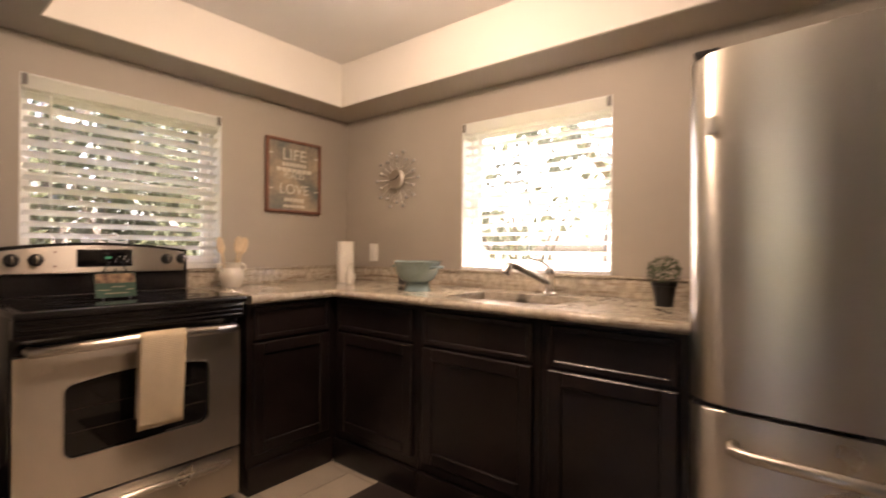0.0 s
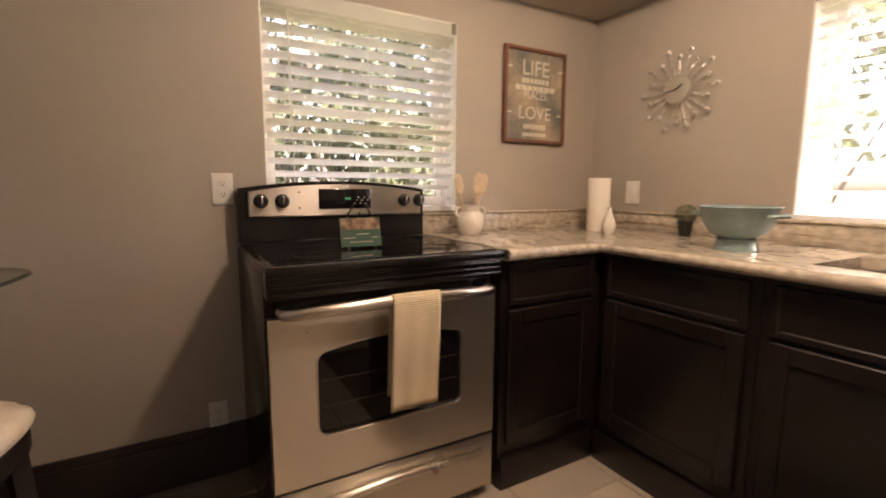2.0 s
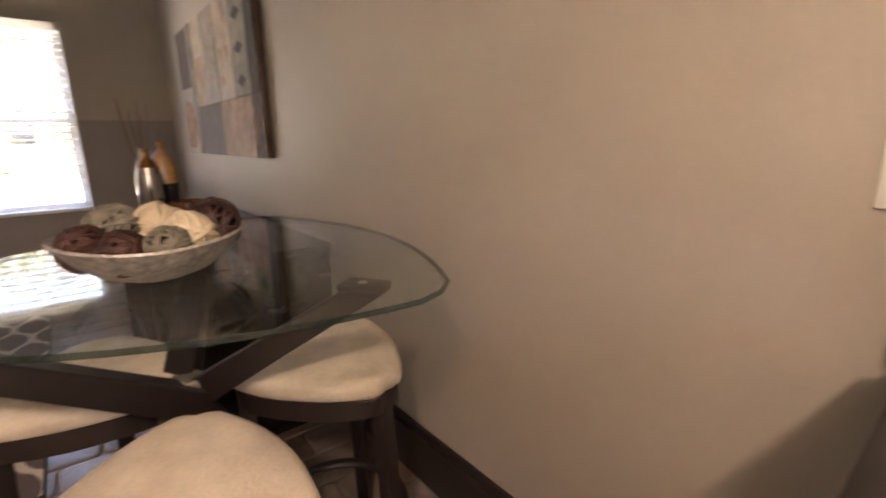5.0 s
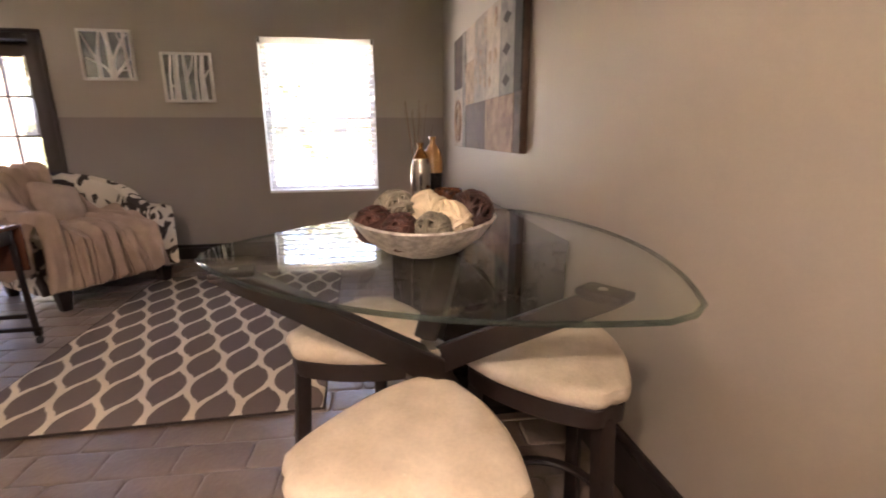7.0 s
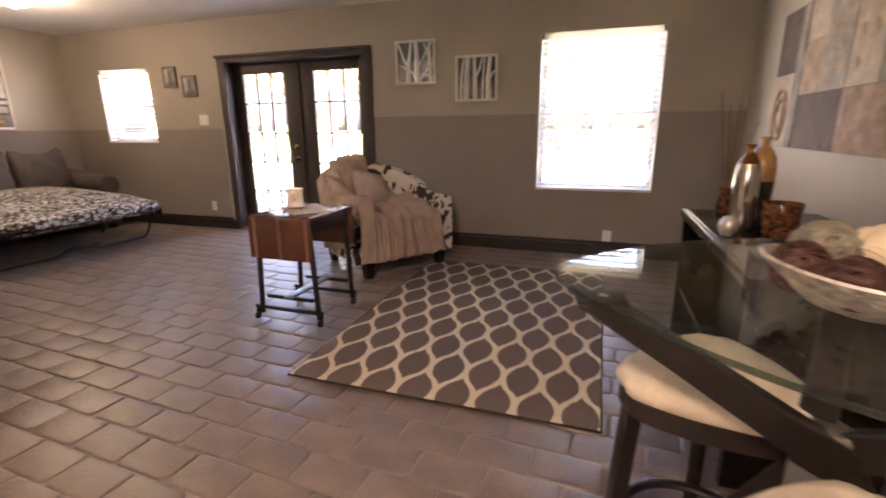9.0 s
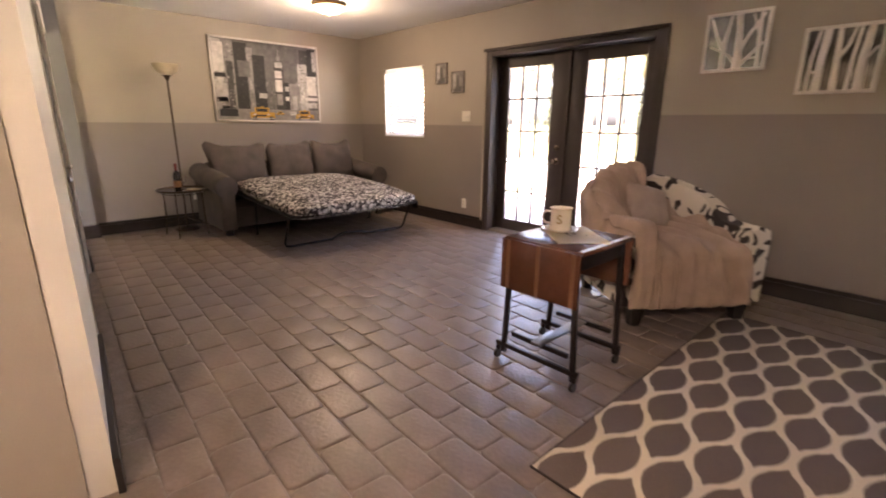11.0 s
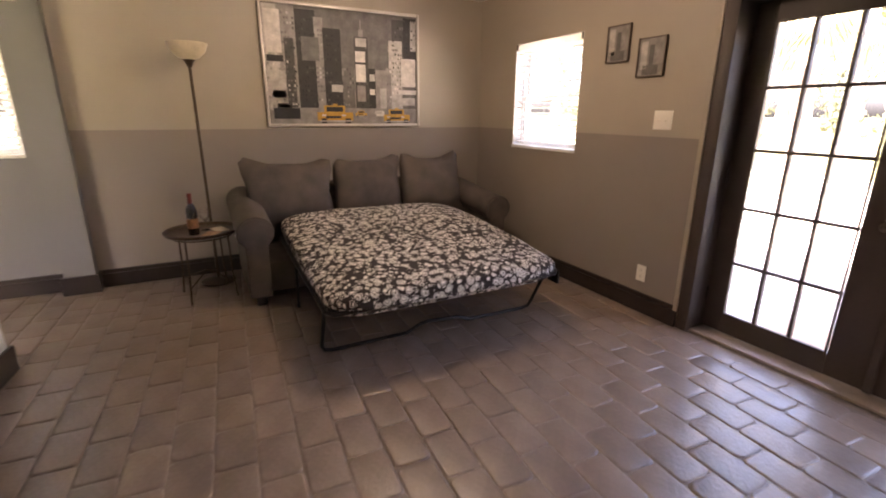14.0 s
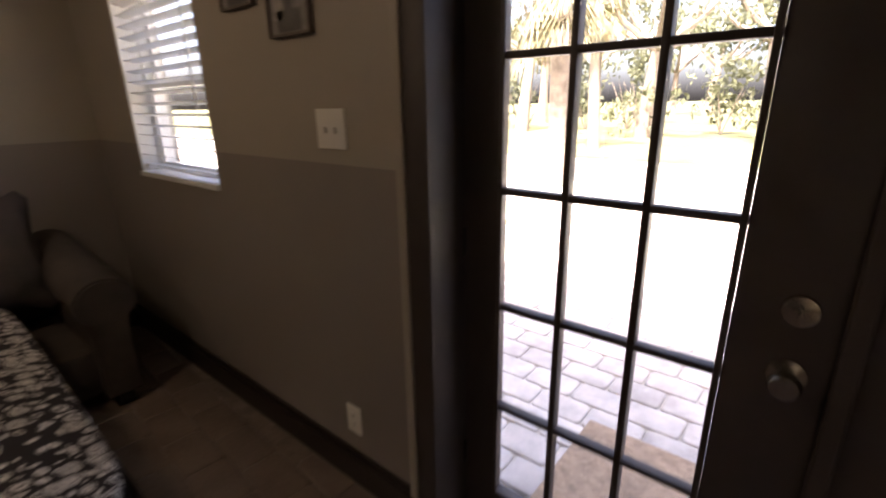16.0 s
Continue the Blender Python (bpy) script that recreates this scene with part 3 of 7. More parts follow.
# ---- kitchen ----
cab_wood = material("espresso_stained_wood", (0.012, 0.0075, 0.0066), 0.30, vary=0.45, scale=3, fine=55, bump=0.2, hue=(0.019, 0.012, 0.0105))
granite = material("speckled_granite", (0.50, 0.43, 0.335), 0.14, vary=0.17, scale=38, fine=150, bump=0.02, hue=(0.60, 0.53, 0.42))
steel = material("brushed_stainless", (0.66, 0.61, 0.54), 0.29, metal=1.0, vary=0.05, scale=2, fine=220, bump=0.03)
tgn = steel.node_tree.nodes.new("ShaderNodeTangent"); tgn.direction_type, tgn.axis = "RADIAL", "Z"
steel.node_tree.nodes["Principled BSDF"].inputs["Anisotropic"].default_value = 0.88
steel.node_tree.nodes["Principled BSDF"].inputs["Anisotropic Rotation"].default_value = 0.25
steel.node_tree.links.new(tgn.outputs[0], steel.node_tree.nodes["Principled BSDF"].inputs["Tangent"])
black_enamel = material("black_enamel", (0.012, 0.010, 0.010), 0.18, vary=0.1, bump=0.0)
black_glass = material("black_ceramic_glass", (0.008, 0.007, 0.007), 0.04, vary=0.05, bump=0.0)
black_plastic = material("black_plastic", (0.015, 0.014, 0.013), 0.35, vary=0.1, bump=0.0)
white_plastic = material("white_plate_plastic", (0.78, 0.75, 0.68), 0.35, vary=0.03, bump=0)
dark_slot = material("dark_slot", (0.05, 0.045, 0.04), 0.6, bump=0)

# veins for the granite
gn, gl_ = granite.node_tree.nodes, granite.node_tree.links
gb = gn["Principled BSDF"]
vor = gn.new("ShaderNodeTexVoronoi"); vor.inputs["Scale"].default_value = 55
wv = gn.new("ShaderNodeTexNoise"); wv.inputs["Scale"].default_value = 5; wv.inputs["Detail"].default_value = 8; wv.inputs["Distortion"].default_value = 2.0
gm = gn.new("ShaderNodeMapRange"); gm.inputs["From Min"].default_value, gm.inputs["From Max"].default_value = 0.55, 0.68
gx = gn.new("ShaderNodeMix"); gx.data_type = "RGBA"; gx.blend_type = "MULTIPLY"
gx.inputs["B"].default_value = col(0.45, 0.36, 0.30)
gsrc = gb.inputs["Base Color"].links[0].from_socket
gl_.new(wv.outputs["Fac"], gm.inputs["Value"]); gl_.new(gm.outputs["Result"], gx.inputs["Factor"])
gl_.new(gsrc, gx.inputs["A"]); gl_.new(gx.outputs["Result"], gb.inputs["Base Color"])


def shaker(bm_name, parent, axis, face, a0, a1, z0, z1, out):
    """A framed door or drawer front standing proud of the cabinet face."""
    def bx(bm, u0, u1, d0, d1, b0, b1):
        d0, d1 = sorted((face + out * d0, face + out * d1))
        box(bm, *((u0, u1, d0, d1) if axis == "x" else (d0, d1, u0, u1)), b0, b1)
    s = 0.055 if z1 - z0 > 0.3 else 0.022
    bm = bmesh.new()
    bx(bm, a0 + s, a1 - s, 0.0, 0.011, z0 + s, z1 - s)
    d = part(bm_name, bm, cab_wood, parent, world=True, smooth=False)
    for k_, (u0, u1, b0, b1) in enumerate(((a0, a0 + s, z0, z1), (a1 - s, a1, z0, z1), (a0 + s, a1 - s, z0, z0 + s), (a0 + s, a1 - s, z1 - s, z1))):
        bm = bmesh.new()
        bx(bm, u0, u1, 0.0, 0.020, b0, b1)
        bmesh.ops.bevel(bm, geom=bm.edges[:], offset=0.004, segments=1, affect="EDGES", clamp_overlap=True)
        part("stile" if k_ < 2 else "rail", bm, cab_wood, d, world=True, smooth=False)


FX, FY = -1.195, 2.155
units = [("x", -1.17, -0.585), ("x", -0.58, 0.02), ("x", 0.025, 0.525)]
for axis, a0, a1 in units:
    e = thing("base_cabinet", ((a0 + a1) / 2, 2.45, 0.0), "espresso-stained wooden base cabinet under granite counter", "cabinet", "kitchen base cabinets")
    part("carcass", boxes((a0, a1, FY, YN - 0.005, 0.0, 0.876)), cab_wood, e, world=True, smooth=False)
    shaker("drawer_front", e, "x", FY, a0 + 0.03, a1 - 0.03, 0.705, 0.855, -1)
    shaker("door", e, "x", FY, a0 + 0.03, a1 - 0.03, 0.175, 0.690, -1)
    part("plinth", boxes((a0, a1, FY - 0.022, FY, 0, 0.125), bevel=0.005), cab_wood, e, world=True)
e = thing("base_cabinet", (-1.5, 1.9, 0.0), "espresso-stained wooden base cabinet beside the stove", "cabinet", "kitchen base cabinets")
part("carcass", boxes((XW + 0.005, FX, 1.662, YN - 0.005, 0.0, 0.876)), cab_wood, e, world=True, smooth=False)
shaker("drawer_front", e, "y", FX, 1.69, 2.11, 0.705, 0.855, 1)
shaker("door", e, "y", FX, 1.69, 2.11, 0.175, 0.690, 1)
part("plinth", boxes((FX, FX + 0.022, 1.662, FY - 0.022, 0, 0.125), bevel=0.005), cab_wood, e, world=True)

SX0, SX1, SY0, SY1 = -0.50, 0.03, 2.23, 2.56
ct = thing("countertop", (-0.6, 2.4, 0.876), "polished beige speckled granite countertop in an L", "countertop")
for q_ in ((XW + 0.002, -1.15, 1.655, 2.115, 0.876, 0.915), (XW + 0.002, SX0, 2.115, YN - 0.002, 0.876, 0.915), (SX0, SX1, 2.115, SY0, 0.876, 0.915), (SX0, SX1, SY1, YN - 0.002, 0.876, 0.915), (SX1, 0.535, 2.115, YN - 0.002, 0.876, 0.915)):
    part("slab", boxes(q_), granite, ct, world=True, smooth=False)
part("rounded_edge", tube([(-1.15, 1.655, 0.8955), (-1.15, 2.115, 0.8955), (0.535, 2.115, 0.8955)], 0.019, 10), granite, ct, world=True)
part("backsplash", boxes((XW + 0.002, XW + 0.024, 1.655, YN - 0.024, 0.915, 1.0), (XW + 0.002, 0.535, YN - 0.024, YN - 0.002, 0.915, 1.0), bevel=0.003), granite, ct, world=True)
part("splash_cap", boxes((XW + 0.002, XW + 0.034, 1.655, YN - 0.034, 1.0, 1.012), (XW + 0.002, 0.535, YN - 0.034, YN - 0.002, 1.0, 1.012), bevel=0.003), granite, ct, world=True)
sk = thing("sink", ((SX0 + SX1) / 2, 2.4, 0.70), "stainless undermount kitchen sink", "sink")
t_ = 0.012
part("basin", boxes((SX0 - t_, SX0, SY0 - t_, SY1 + t_, 0.72, 0.876), (SX1, SX1 + t_, SY0 - t_, SY1 + t_, 0.72, 0.876), (SX0, SX1, SY0 - t_, SY0, 0.72, 0.876), (SX0, SX1, SY1, SY1 + t_, 0.72, 0.876), (SX0 - t_, SX1 + t_, SY0 - t_, SY1 + t_, 0.70, 0.72)), steel, sk, world=True, smooth=False)
part("drain", lathe([(0, 0.006), (0.035, 0.006), (0.04, 0.0)], 20, m=pose((SX0 + SX1) / 2, 2.4, 0.72)), chrome, sk, world=True)
fa = thing("faucet", (-0.16, 2.61, 0.915), "chrome single-lever pull-out kitchen faucet", "faucet")
part("base", lathe([(0, 0), (0.032, 0), (0.032, 0.008), (0.024, 0.016), (0.023, 0.10), (0.026, 0.115), (0.02, 0.13), (0, 0.135)], 20), chrome, fa)
part("spout", tube([(0, -0.01, 0.05), (-0.05, -0.07, 0.095), (-0.10, -0.14, 0.135), (-0.125, -0.18, 0.145)], [0.016, 0.016, 0.015, 0.014], 14), chrome, fa)
part("spray_head", lathe([(0, 0), (0.016, 0.0), (0.024, 0.02), (0.026, 0.05), (0.020, 0.056), (0, 0.056)], 18, m=pose(-0.118, -0.172, 0.150, 150, 0, -35)), chrome, fa)
part("lever", tube([(0, 0, 0.13), (-0.03, -0.03, 0.16), (-0.09, -0.07, 0.178)], [0.009, 0.008, 0.006], 10), chrome, fa)

# stove
SV = thing("stove", (-1.47, 1.265, 0.0), "freestanding stainless electric stove with black glass cooktop", "stove")
y0, y1, xf = 0.868, 1.628, -1.182
part("side_panel", boxes((XW + 0.012, xf - 0.03, y0, y0 + 0.012, 0.03, 0.895), bevel=0.002), black_enamel, SV, "black enamel side", world=True)
part("side_panel", boxes((XW + 0.012, xf - 0.03, y1 - 0.012, y1, 0.03, 0.895), bevel=0.002), black_enamel, SV, "black enamel side", world=True)
part("body", boxes((XW + 0.03, xf - 0.03, y0 + 0.012, y1 - 0.012, 0.06, 0.89)), black_enamel, SV, world=True, smooth=False)
part("cooktop", boxes((XW + 0.10, xf + 0.054, y0 - 0.004, y1 + 0.004, 0.892, 0.918), bevel=0.008), black_enamel, SV, "black glass cooktop", world=True)
part("cooktop_glass", boxes((XW + 0.13, xf + 0.025, y0 + 0.02, y1 - 0.02, 0.918, 0.921)), black_glass, SV, world=True, smooth=False)
ring_grey = material("burner_ring_grey", (0.028, 0.026, 0.025), 0.15, bump=0)
for bx_, by_, br in ((-1.56, 1.07, 0.075), (-1.30, 1.07, 0.10), (-1.56, 1.46, 0.10), (-1.30, 1.46, 0.075)):
    for rr_ in (br, br * 0.62):
        part("burner_ring", lathe([(rr_ - 0.0025, 0.0), (rr_ - 0.0025, 0.0009), (rr_, 0.0009), (rr_, 0.0)], 40, m=pose(bx_, by_, 0.921)), ring_grey, SV, world=True)
part("front_trim", boxes((xf - 0.03, xf + 0.030, y0, y1, 0.825, 0.892), bevel=0.004), black_enamel, SV, "ribbed black vent trim", world=True)
for z in (0.840, 0.858, 0.876):
    part("vent_rib", boxes((xf + 0.030, xf + 0.037, y0 + 0.01, y1 - 0.01, z - 0.004, z + 0.004), bevel=0.003), black_enamel, SV, world=True)
# backguard with a bowed top
bg = bmesh.new()
N_ = 16
top = lambda s: 1.118 + 0.030 * (1 - (2 * s - 1) ** 2)
poly = [(y0 + 0.004, 0.918), (y1 - 0.004, 0.918)] + [(y0 + 0.004 + (y1 - y0 - 0.008) * (1 - i / N_), top(1 - i / N_)) for i in range(N_ + 1)]
prism([(a, b) for a, b in poly], 0, 0.07, bm=bg)
bmesh.ops.transform(bg, matrix=Matrix(((0, 0, 1, XW + 0.012), (1, 0, 0, 0), (0, 1, 0, 0), (0, 0, 0, 1))), verts=bg.verts[:])
back = part("backguard", bg, black_enamel, SV, "black backguard", world=True, smooth=False)
pn = bmesh.new()
poly = [(y0 + 0.034, 1.012), (y1 - 0.026, 1.012)] + [(y0 + 0.034 + (y1 - y0 - 0.06) * (1 - i / N_), top(1 - i / N_) - 0.012) for i in range(N_ + 1)]
prism(poly, 0, 0.022, bm=pn, bevel=0.006)
bmesh.ops.transform(pn, matrix=Matrix(((0, 0, 1, XW + 0.082), (1, 0, 0, 0), (0, 1, 0, 0), (0, 0, 0, 1))), verts=pn.verts[:])
cp = part("control_panel", pn, steel, SV, "stainless control panel", world=True, smooth=False)
XP = XW + 0.104
part("display", boxes((XP, XP + 0.004, 1.158, 1.372, 1.040, 1.118), bevel=0.01), black_glass, cp, "black glass display", world=True)
part("display_digits", boxes((XP + 0.004, XP + 0.0046, 1.262, 1.286, 1.075, 1.085)), emissive("green_digits", (0.05, 0.25, 0.12), 0.02), cp, world=True, smooth=False)
for k in range(8):
    part("display_mark", boxes((XP + 0.004, XP + 0.0045, 1.30 + 0.008 * k, 1.304 + 0.008 * k, 1.06 + 0.012 * (k % 3), 1.063 + 0.012 * (k % 3))), white_plastic, cp, world=True, smooth=False)
red_mark = material("red_mark", (0.16, 0.03, 0.02), 0.5, bump=0)
for yy, zz in ((1.085, 1.105), (1.085, 1.045), (1.27, 1.022)):
    part("indicator", lathe([(0, 0.0015), (0.003, 0.0015), (0.004, 0)], 12, m=pose(XP, yy, zz, 0, 90, 0)), red_mark if yy < 1.2 else chrome, cp, world=True)
for yy in (0.946, 1.022, 1.520, 1.590):
    kn = part("knob", lathe([(0, 0), (0.026, 0), (0.026, 0.006), (0.020, 0.012), (0.018, 0.026), (0, 0.027)], 24, m=pose(XP, yy, 1.072, 0, 90, 0)), black_plastic, SV, "black control knob", world=True)
    part("pointer", boxes((XP + 0.012, XP + 0.032, yy - 0.004, yy + 0.004, 1.054, 1.090), bevel=0.002), chrome, kn, "metal knob pointer", world=True)
# oven door with an arched window
WY0, WY1, WZ0, WZ1, DZ0, DZ1 = 1.0, 1.492, 0.395, 0.650, 0.256, 0.766
def arched(y):
    return WZ1 + 0.028 * (1 - (2 * (y - WY0) / (WY1 - WY0) - 1) ** 2)


WM, CR = (WZ0 + WZ1) / 2, 0.035
quarter = [(math.sin(radians(a_)), math.cos(radians(a_))) for a_ in range(0, 91, 15)]
low = [(WY1, WM)] + [(WY1 - CR + CR * c_, WZ0 + CR - CR * s_) for s_, c_ in quarter] + [(WY0 + CR - CR * s_, WZ0 + CR - CR * c_) for s_, c_ in quarter] + [(WY0, WM)]
high = [(WY0, WM)] + [(WY0 + CR - CR * c_, arched(WY0 + CR) - CR + CR * s_) for s_, c_ in quarter] + [(y_, arched(y_)) for y_ in [WY0 + CR + (WY1 - WY0 - 2 * CR) * i / 12 for i in range(1, 12)]] + [(WY1 - CR + CR * s_, arched(WY1 - CR) - CR + CR * c_) for s_, c_ in quarter] + [(WY1, WM)]
upright = Matrix(((0, 0, 1, xf - 0.03), (1, 0, 0, 0), (0, 1, 0, 0), (0, 0, 0, 1)))
ya, yb = y0 + 0.004, y1 - 0.004
dr = prism([(ya, DZ0), (yb, DZ0), (yb, WM)] + low + [(ya, WM)], 0, 0.034)
bmesh.ops.transform(dr, matrix=upright, verts=dr.verts[:])
od = part("oven_door", dr, steel, SV, "brushed stainless oven door", world=True, smooth=False)
dr = prism([(ya, WM)] + high + [(yb, WM), (yb, DZ1), (ya, DZ1)], 0, 0.034)
bmesh.ops.transform(dr, matrix=upright, verts=dr.verts[:])
part("door_top_rail", dr, steel, od, world=True, smooth=False)
part("oven_window", boxes((xf - 0.026, xf - 0.012, WY0 - 0.004, WY1 + 0.004, WZ0 - 0.004, WZ1 + 0.05)), black_glass, od, "black oven window", world=True, smooth=False)
part("window_trim", tube([(xf + 0.003, y, z) for y, z in low[:-1] + high[:-1]], 0.0035, 6, closed=True), steel, od, world=True)
rack_steel = material("dim_oven_rack", (0.11, 0.085, 0.065), 0.35, metal=0.6, bump=0)
for z in (0.48, 0.56):
    part("oven_rack", boxes((xf - 0.0118, xf - 0.0108, 1.02, 1.475, z, z + 0.003)), rack_steel, od, world=True, smooth=False)
part("door_handle", tube([(xf + 0.004, 0.908, 0.785), (xf + 0.035, 0.912, 0.785), (xf + 0.050, 0.94, 0.787), (xf + 0.058, 1.09, 0.791), (xf + 0.06, 1.25, 0.793), (xf + 0.058, 1.41, 0.791), (xf + 0.050, 1.556, 0.787), (xf + 0.035, 1.584, 0.785), (xf + 0.004, 1.588, 0.785)], 0.016, 14, flat=1.15), steel, SV, "brushed stainless handle", world=True)
part("drawer", boxes((xf - 0.03, xf + 0.004, y0 + 0.004, y1 - 0.004, 0.045, 0.247), bevel=0.004), steel, SV, "stainless storage drawer", world=True)
part("drawer_handle", tube([(xf + 0.004, 0.92, 0.19), (xf + 0.026, 0.97, 0.197), (xf + 0.03, 1.25, 0.210), (xf + 0.026, 1.53, 0.197), (xf + 0.004, 1.58, 0.19)], 0.013, 12), steel, SV, world=True)
for yy in (y0 + 0.04, y1 - 0.04):
    for xx in (XW + 0.06, xf - 0.06):
        part("foot", lathe([(0, 0), (0.02, 0), (0.02, 0.06), (0, 0.06)], 12, m=pose(xx, yy, 0)), black_plastic, SV, world=True)

# towel over the oven handle
tw = bmesh.new()
prof = [(xf + 0.030, 0.49), (xf + 0.034, 0.68), (xf + 0.036, 0.785), (xf + 0.046, 0.809), (xf + 0.060, 0.814), (xf + 0.080, 0.800), (xf + 0.086, 0.765), (xf + 0.084, 0.64), (xf + 0.078, 0.53), (xf + 0.074, 0.455)]
rows_ = []
for i in range(33):
    s = i / 32
    k = s * (len(prof) - 1); a = min(int(k), len(prof) - 2); f_ = k - a
    px, pz = (prof[a][q_] * (1 - f_) + prof[a + 1][q_] * f_ for q_ in (0, 1))
    rows_.append([tw.verts.new((px + 0.004 * math.sin(14 * u_ + 2 * s) * abs(s - 0.45), 1.205 + 0.158 * u_ + 0.006 * math.sin(5 * s), pz - 0.012 * u_ * (1 if i < 2 else 0))) for u_ in [j / 14 for j in range(15)]])
for a, b in zip(rows_, rows_[1:]):
    for j in range(14):
        tw.faces.new((a[j], a[j + 1], b[j + 1], b[j]))
towel_cloth = material("cream_waffle_cloth", (0.62, 0.50, 0.33), 0.9, vary=0.06, scale=8, fine=60, bump=0.0)
tn, tl = towel_cloth.node_tree.nodes, towel_cloth.node_tree.links
wv1 = tn.new("ShaderNodeTexWave"); wv1.bands_direction = "Z"; wv1.inputs["Scale"].default_value = 48
tcd = tn.new("ShaderNodeTexCoord"); tl.new(tcd.outputs["Object"], wv1.inputs["Vector"])
bpn = tn.new("ShaderNodeBump"); bpn.inputs["Strength"].default_value = 0.4; bpn.inputs["Distance"].default_value = 0.003
tl.new(wv1.outputs["Fac"], bpn.inputs["Height"]); tl.new(bpn.outputs["Normal"], tn["Principled BSDF"].inputs["Normal"])
tob = solid("dish_towel", tw, towel_cloth, "cream waffle-weave dish towel hung over the oven handle", "towel", smooth=True, place=(xf + 0.06, 1.284, 0.78))
sm = tob.modifiers.new("thick", "SOLIDIFY"); sm.thickness = 0.004

# recipe card on an easel
cd = thing("recipe_card", (-1.36, 1.207, 0.921), "small colour food photo card on a black wire easel", "card", rz=0)
tilt = pose(0, 0, 0, 0, -12, 0)
card_mats = [material("card_green", (0.035, 0.085, 0.055), 0.35, bump=0), material("card_food_red", (0.22, 0.07, 0.04), 0.35, vary=0.6, scale=45, bump=0, hue=(0.42, 0.27, 0.15)), material("card_text_tan", (0.42, 0.36, 0.26), 0.4, bump=0)]
part("card", boxes((0, 0.003, -0.07, 0.07, 0.008, 0.105), m=tilt), card_mats[0], cd, "green card", smooth=False)
part("photo_strip", boxes((0.003, 0.0036, -0.068, 0.068, 0.065, 0.103), m=tilt), card_mats[1], cd, "row of food photos", smooth=False)
for k, (a, b) in enumerate(((-0.06, -0.02), (-0.015, 0.03), (0.035, 0.06), (-0.04, 0.04))):
    z = 0.036 + 0.012 * (k % 2) if k < 3 else 0.022
    part("text_bar", boxes((0.003, 0.0036, a, b, z, z + 0.003), m=tilt), card_mats[2], cd, smooth=False)
part("easel", tube([(0.02, -0.045, 0.002), (-0.004, -0.045, 0.004), (-0.022, -0.045, 0.10), (-0.018, -0.02, 0.15)], 0.003, 8), black_plastic, cd)
part("easel", tube([(0.02, 0.045, 0.002), (-0.004, 0.045, 0.004), (-0.022, 0.045, 0.10), (-0.018, 0.02, 0.15)], 0.003, 8), black_plastic, cd)
part("easel_leg", tube([(-0.018, 0, 0.12), (-0.07, 0, 0.002)], 0.003, 8), black_plastic, cd)

# fridge
FR = thing("fridge", (1.02, 2.3, 0.0), "tall stainless bottom-freezer fridge", "fridge")
fx0, fx1, fy = 0.553, 1.48, 1.93
part("cabinet", boxes((fx0 + 0.006, fx1, fy + 0.075, 2.72, 0.03, 1.64), bevel=0.006), black_plastic, FR, "dark grey cabinet sides", world=True)


def bowed(z0, z1):
    n_ = 20
    out = []
    for i in range(n_ + 1):
        s = i / n_
        out.append((fx0 + (fx1 - fx0) * s, fy + 0.012 - 0.038 * (1 - (2 * s - 1) ** 2) + 0.045 * max(0, 1 - s / 0.06) ** 2 + 0.045 * max(0, 1 - (1 - s) / 0.06) ** 2))
    out += [(fx1, fy + 0.07), (fx0, fy + 0.07)]
    return prism(out, z0, z1, bevel=0.006)


fridge_steel = steel.copy()
fridge_steel.name = "bright_brushed_stainless"
for nd in fridge_steel.node_tree.nodes:
    if nd.type == "VALTORGB":
        nd.color_ramp.elements[0].color, nd.color_ramp.elements[1].color = col(0.76, 0.71, 0.64), col(0.84, 0.79, 0.71)
part("fridge_door", bowed(0.735, 1.645), fridge_steel, FR, "brushed stainless bowed door", world=True)
part("freezer_drawer", bowed(0.06, 0.722), fridge_steel, FR, "brushed stainless freezer drawer", world=True)
part("gasket", boxes((fx0 + 0.012, fx1 - 0.01, fy + 0.02, fy + 0.07, 0.722, 0.735)), black_plastic, FR, world=True, smooth=False)
part("freezer_handle", tube([(0.66, fy - 0.01, 0.645), (0.665, fy - 0.05, 0.645), (0.70, fy - 0.066, 0.645), (1.02, fy - 0.085, 0.645), (1.36, fy - 0.066, 0.645), (1.39, fy - 0.05, 0.645), (1.395, fy - 0.01, 0.645)], 0.014, 12), steel, FR, "stainless bar handle", world=True)
part("door_handle", tube([(1.40, fy - 0.01, 0.80), (1.40, fy - 0.055, 0.82), (1.40, fy - 0.07, 1.1), (1.40, fy - 0.055, 1.42), (1.40, fy - 0.01, 1.44)], 0.014, 12), steel, FR, "stainless bar handle", world=True)
part("hinge_cap", boxes((fx0 + 0.01, fx0 + 0.07, fy + 0.02, fy + 0.1, 1.645, 1.66), bevel=0.004), black_plastic, FR, world=True)
part("logo_badge", boxes((fx0 + 0.045, fx0 + 0.068, fy - 0.010, fy + 0.01, 1.43, 1.475), bevel=0.003), white_plastic, FR, "small metal badge", world=True)

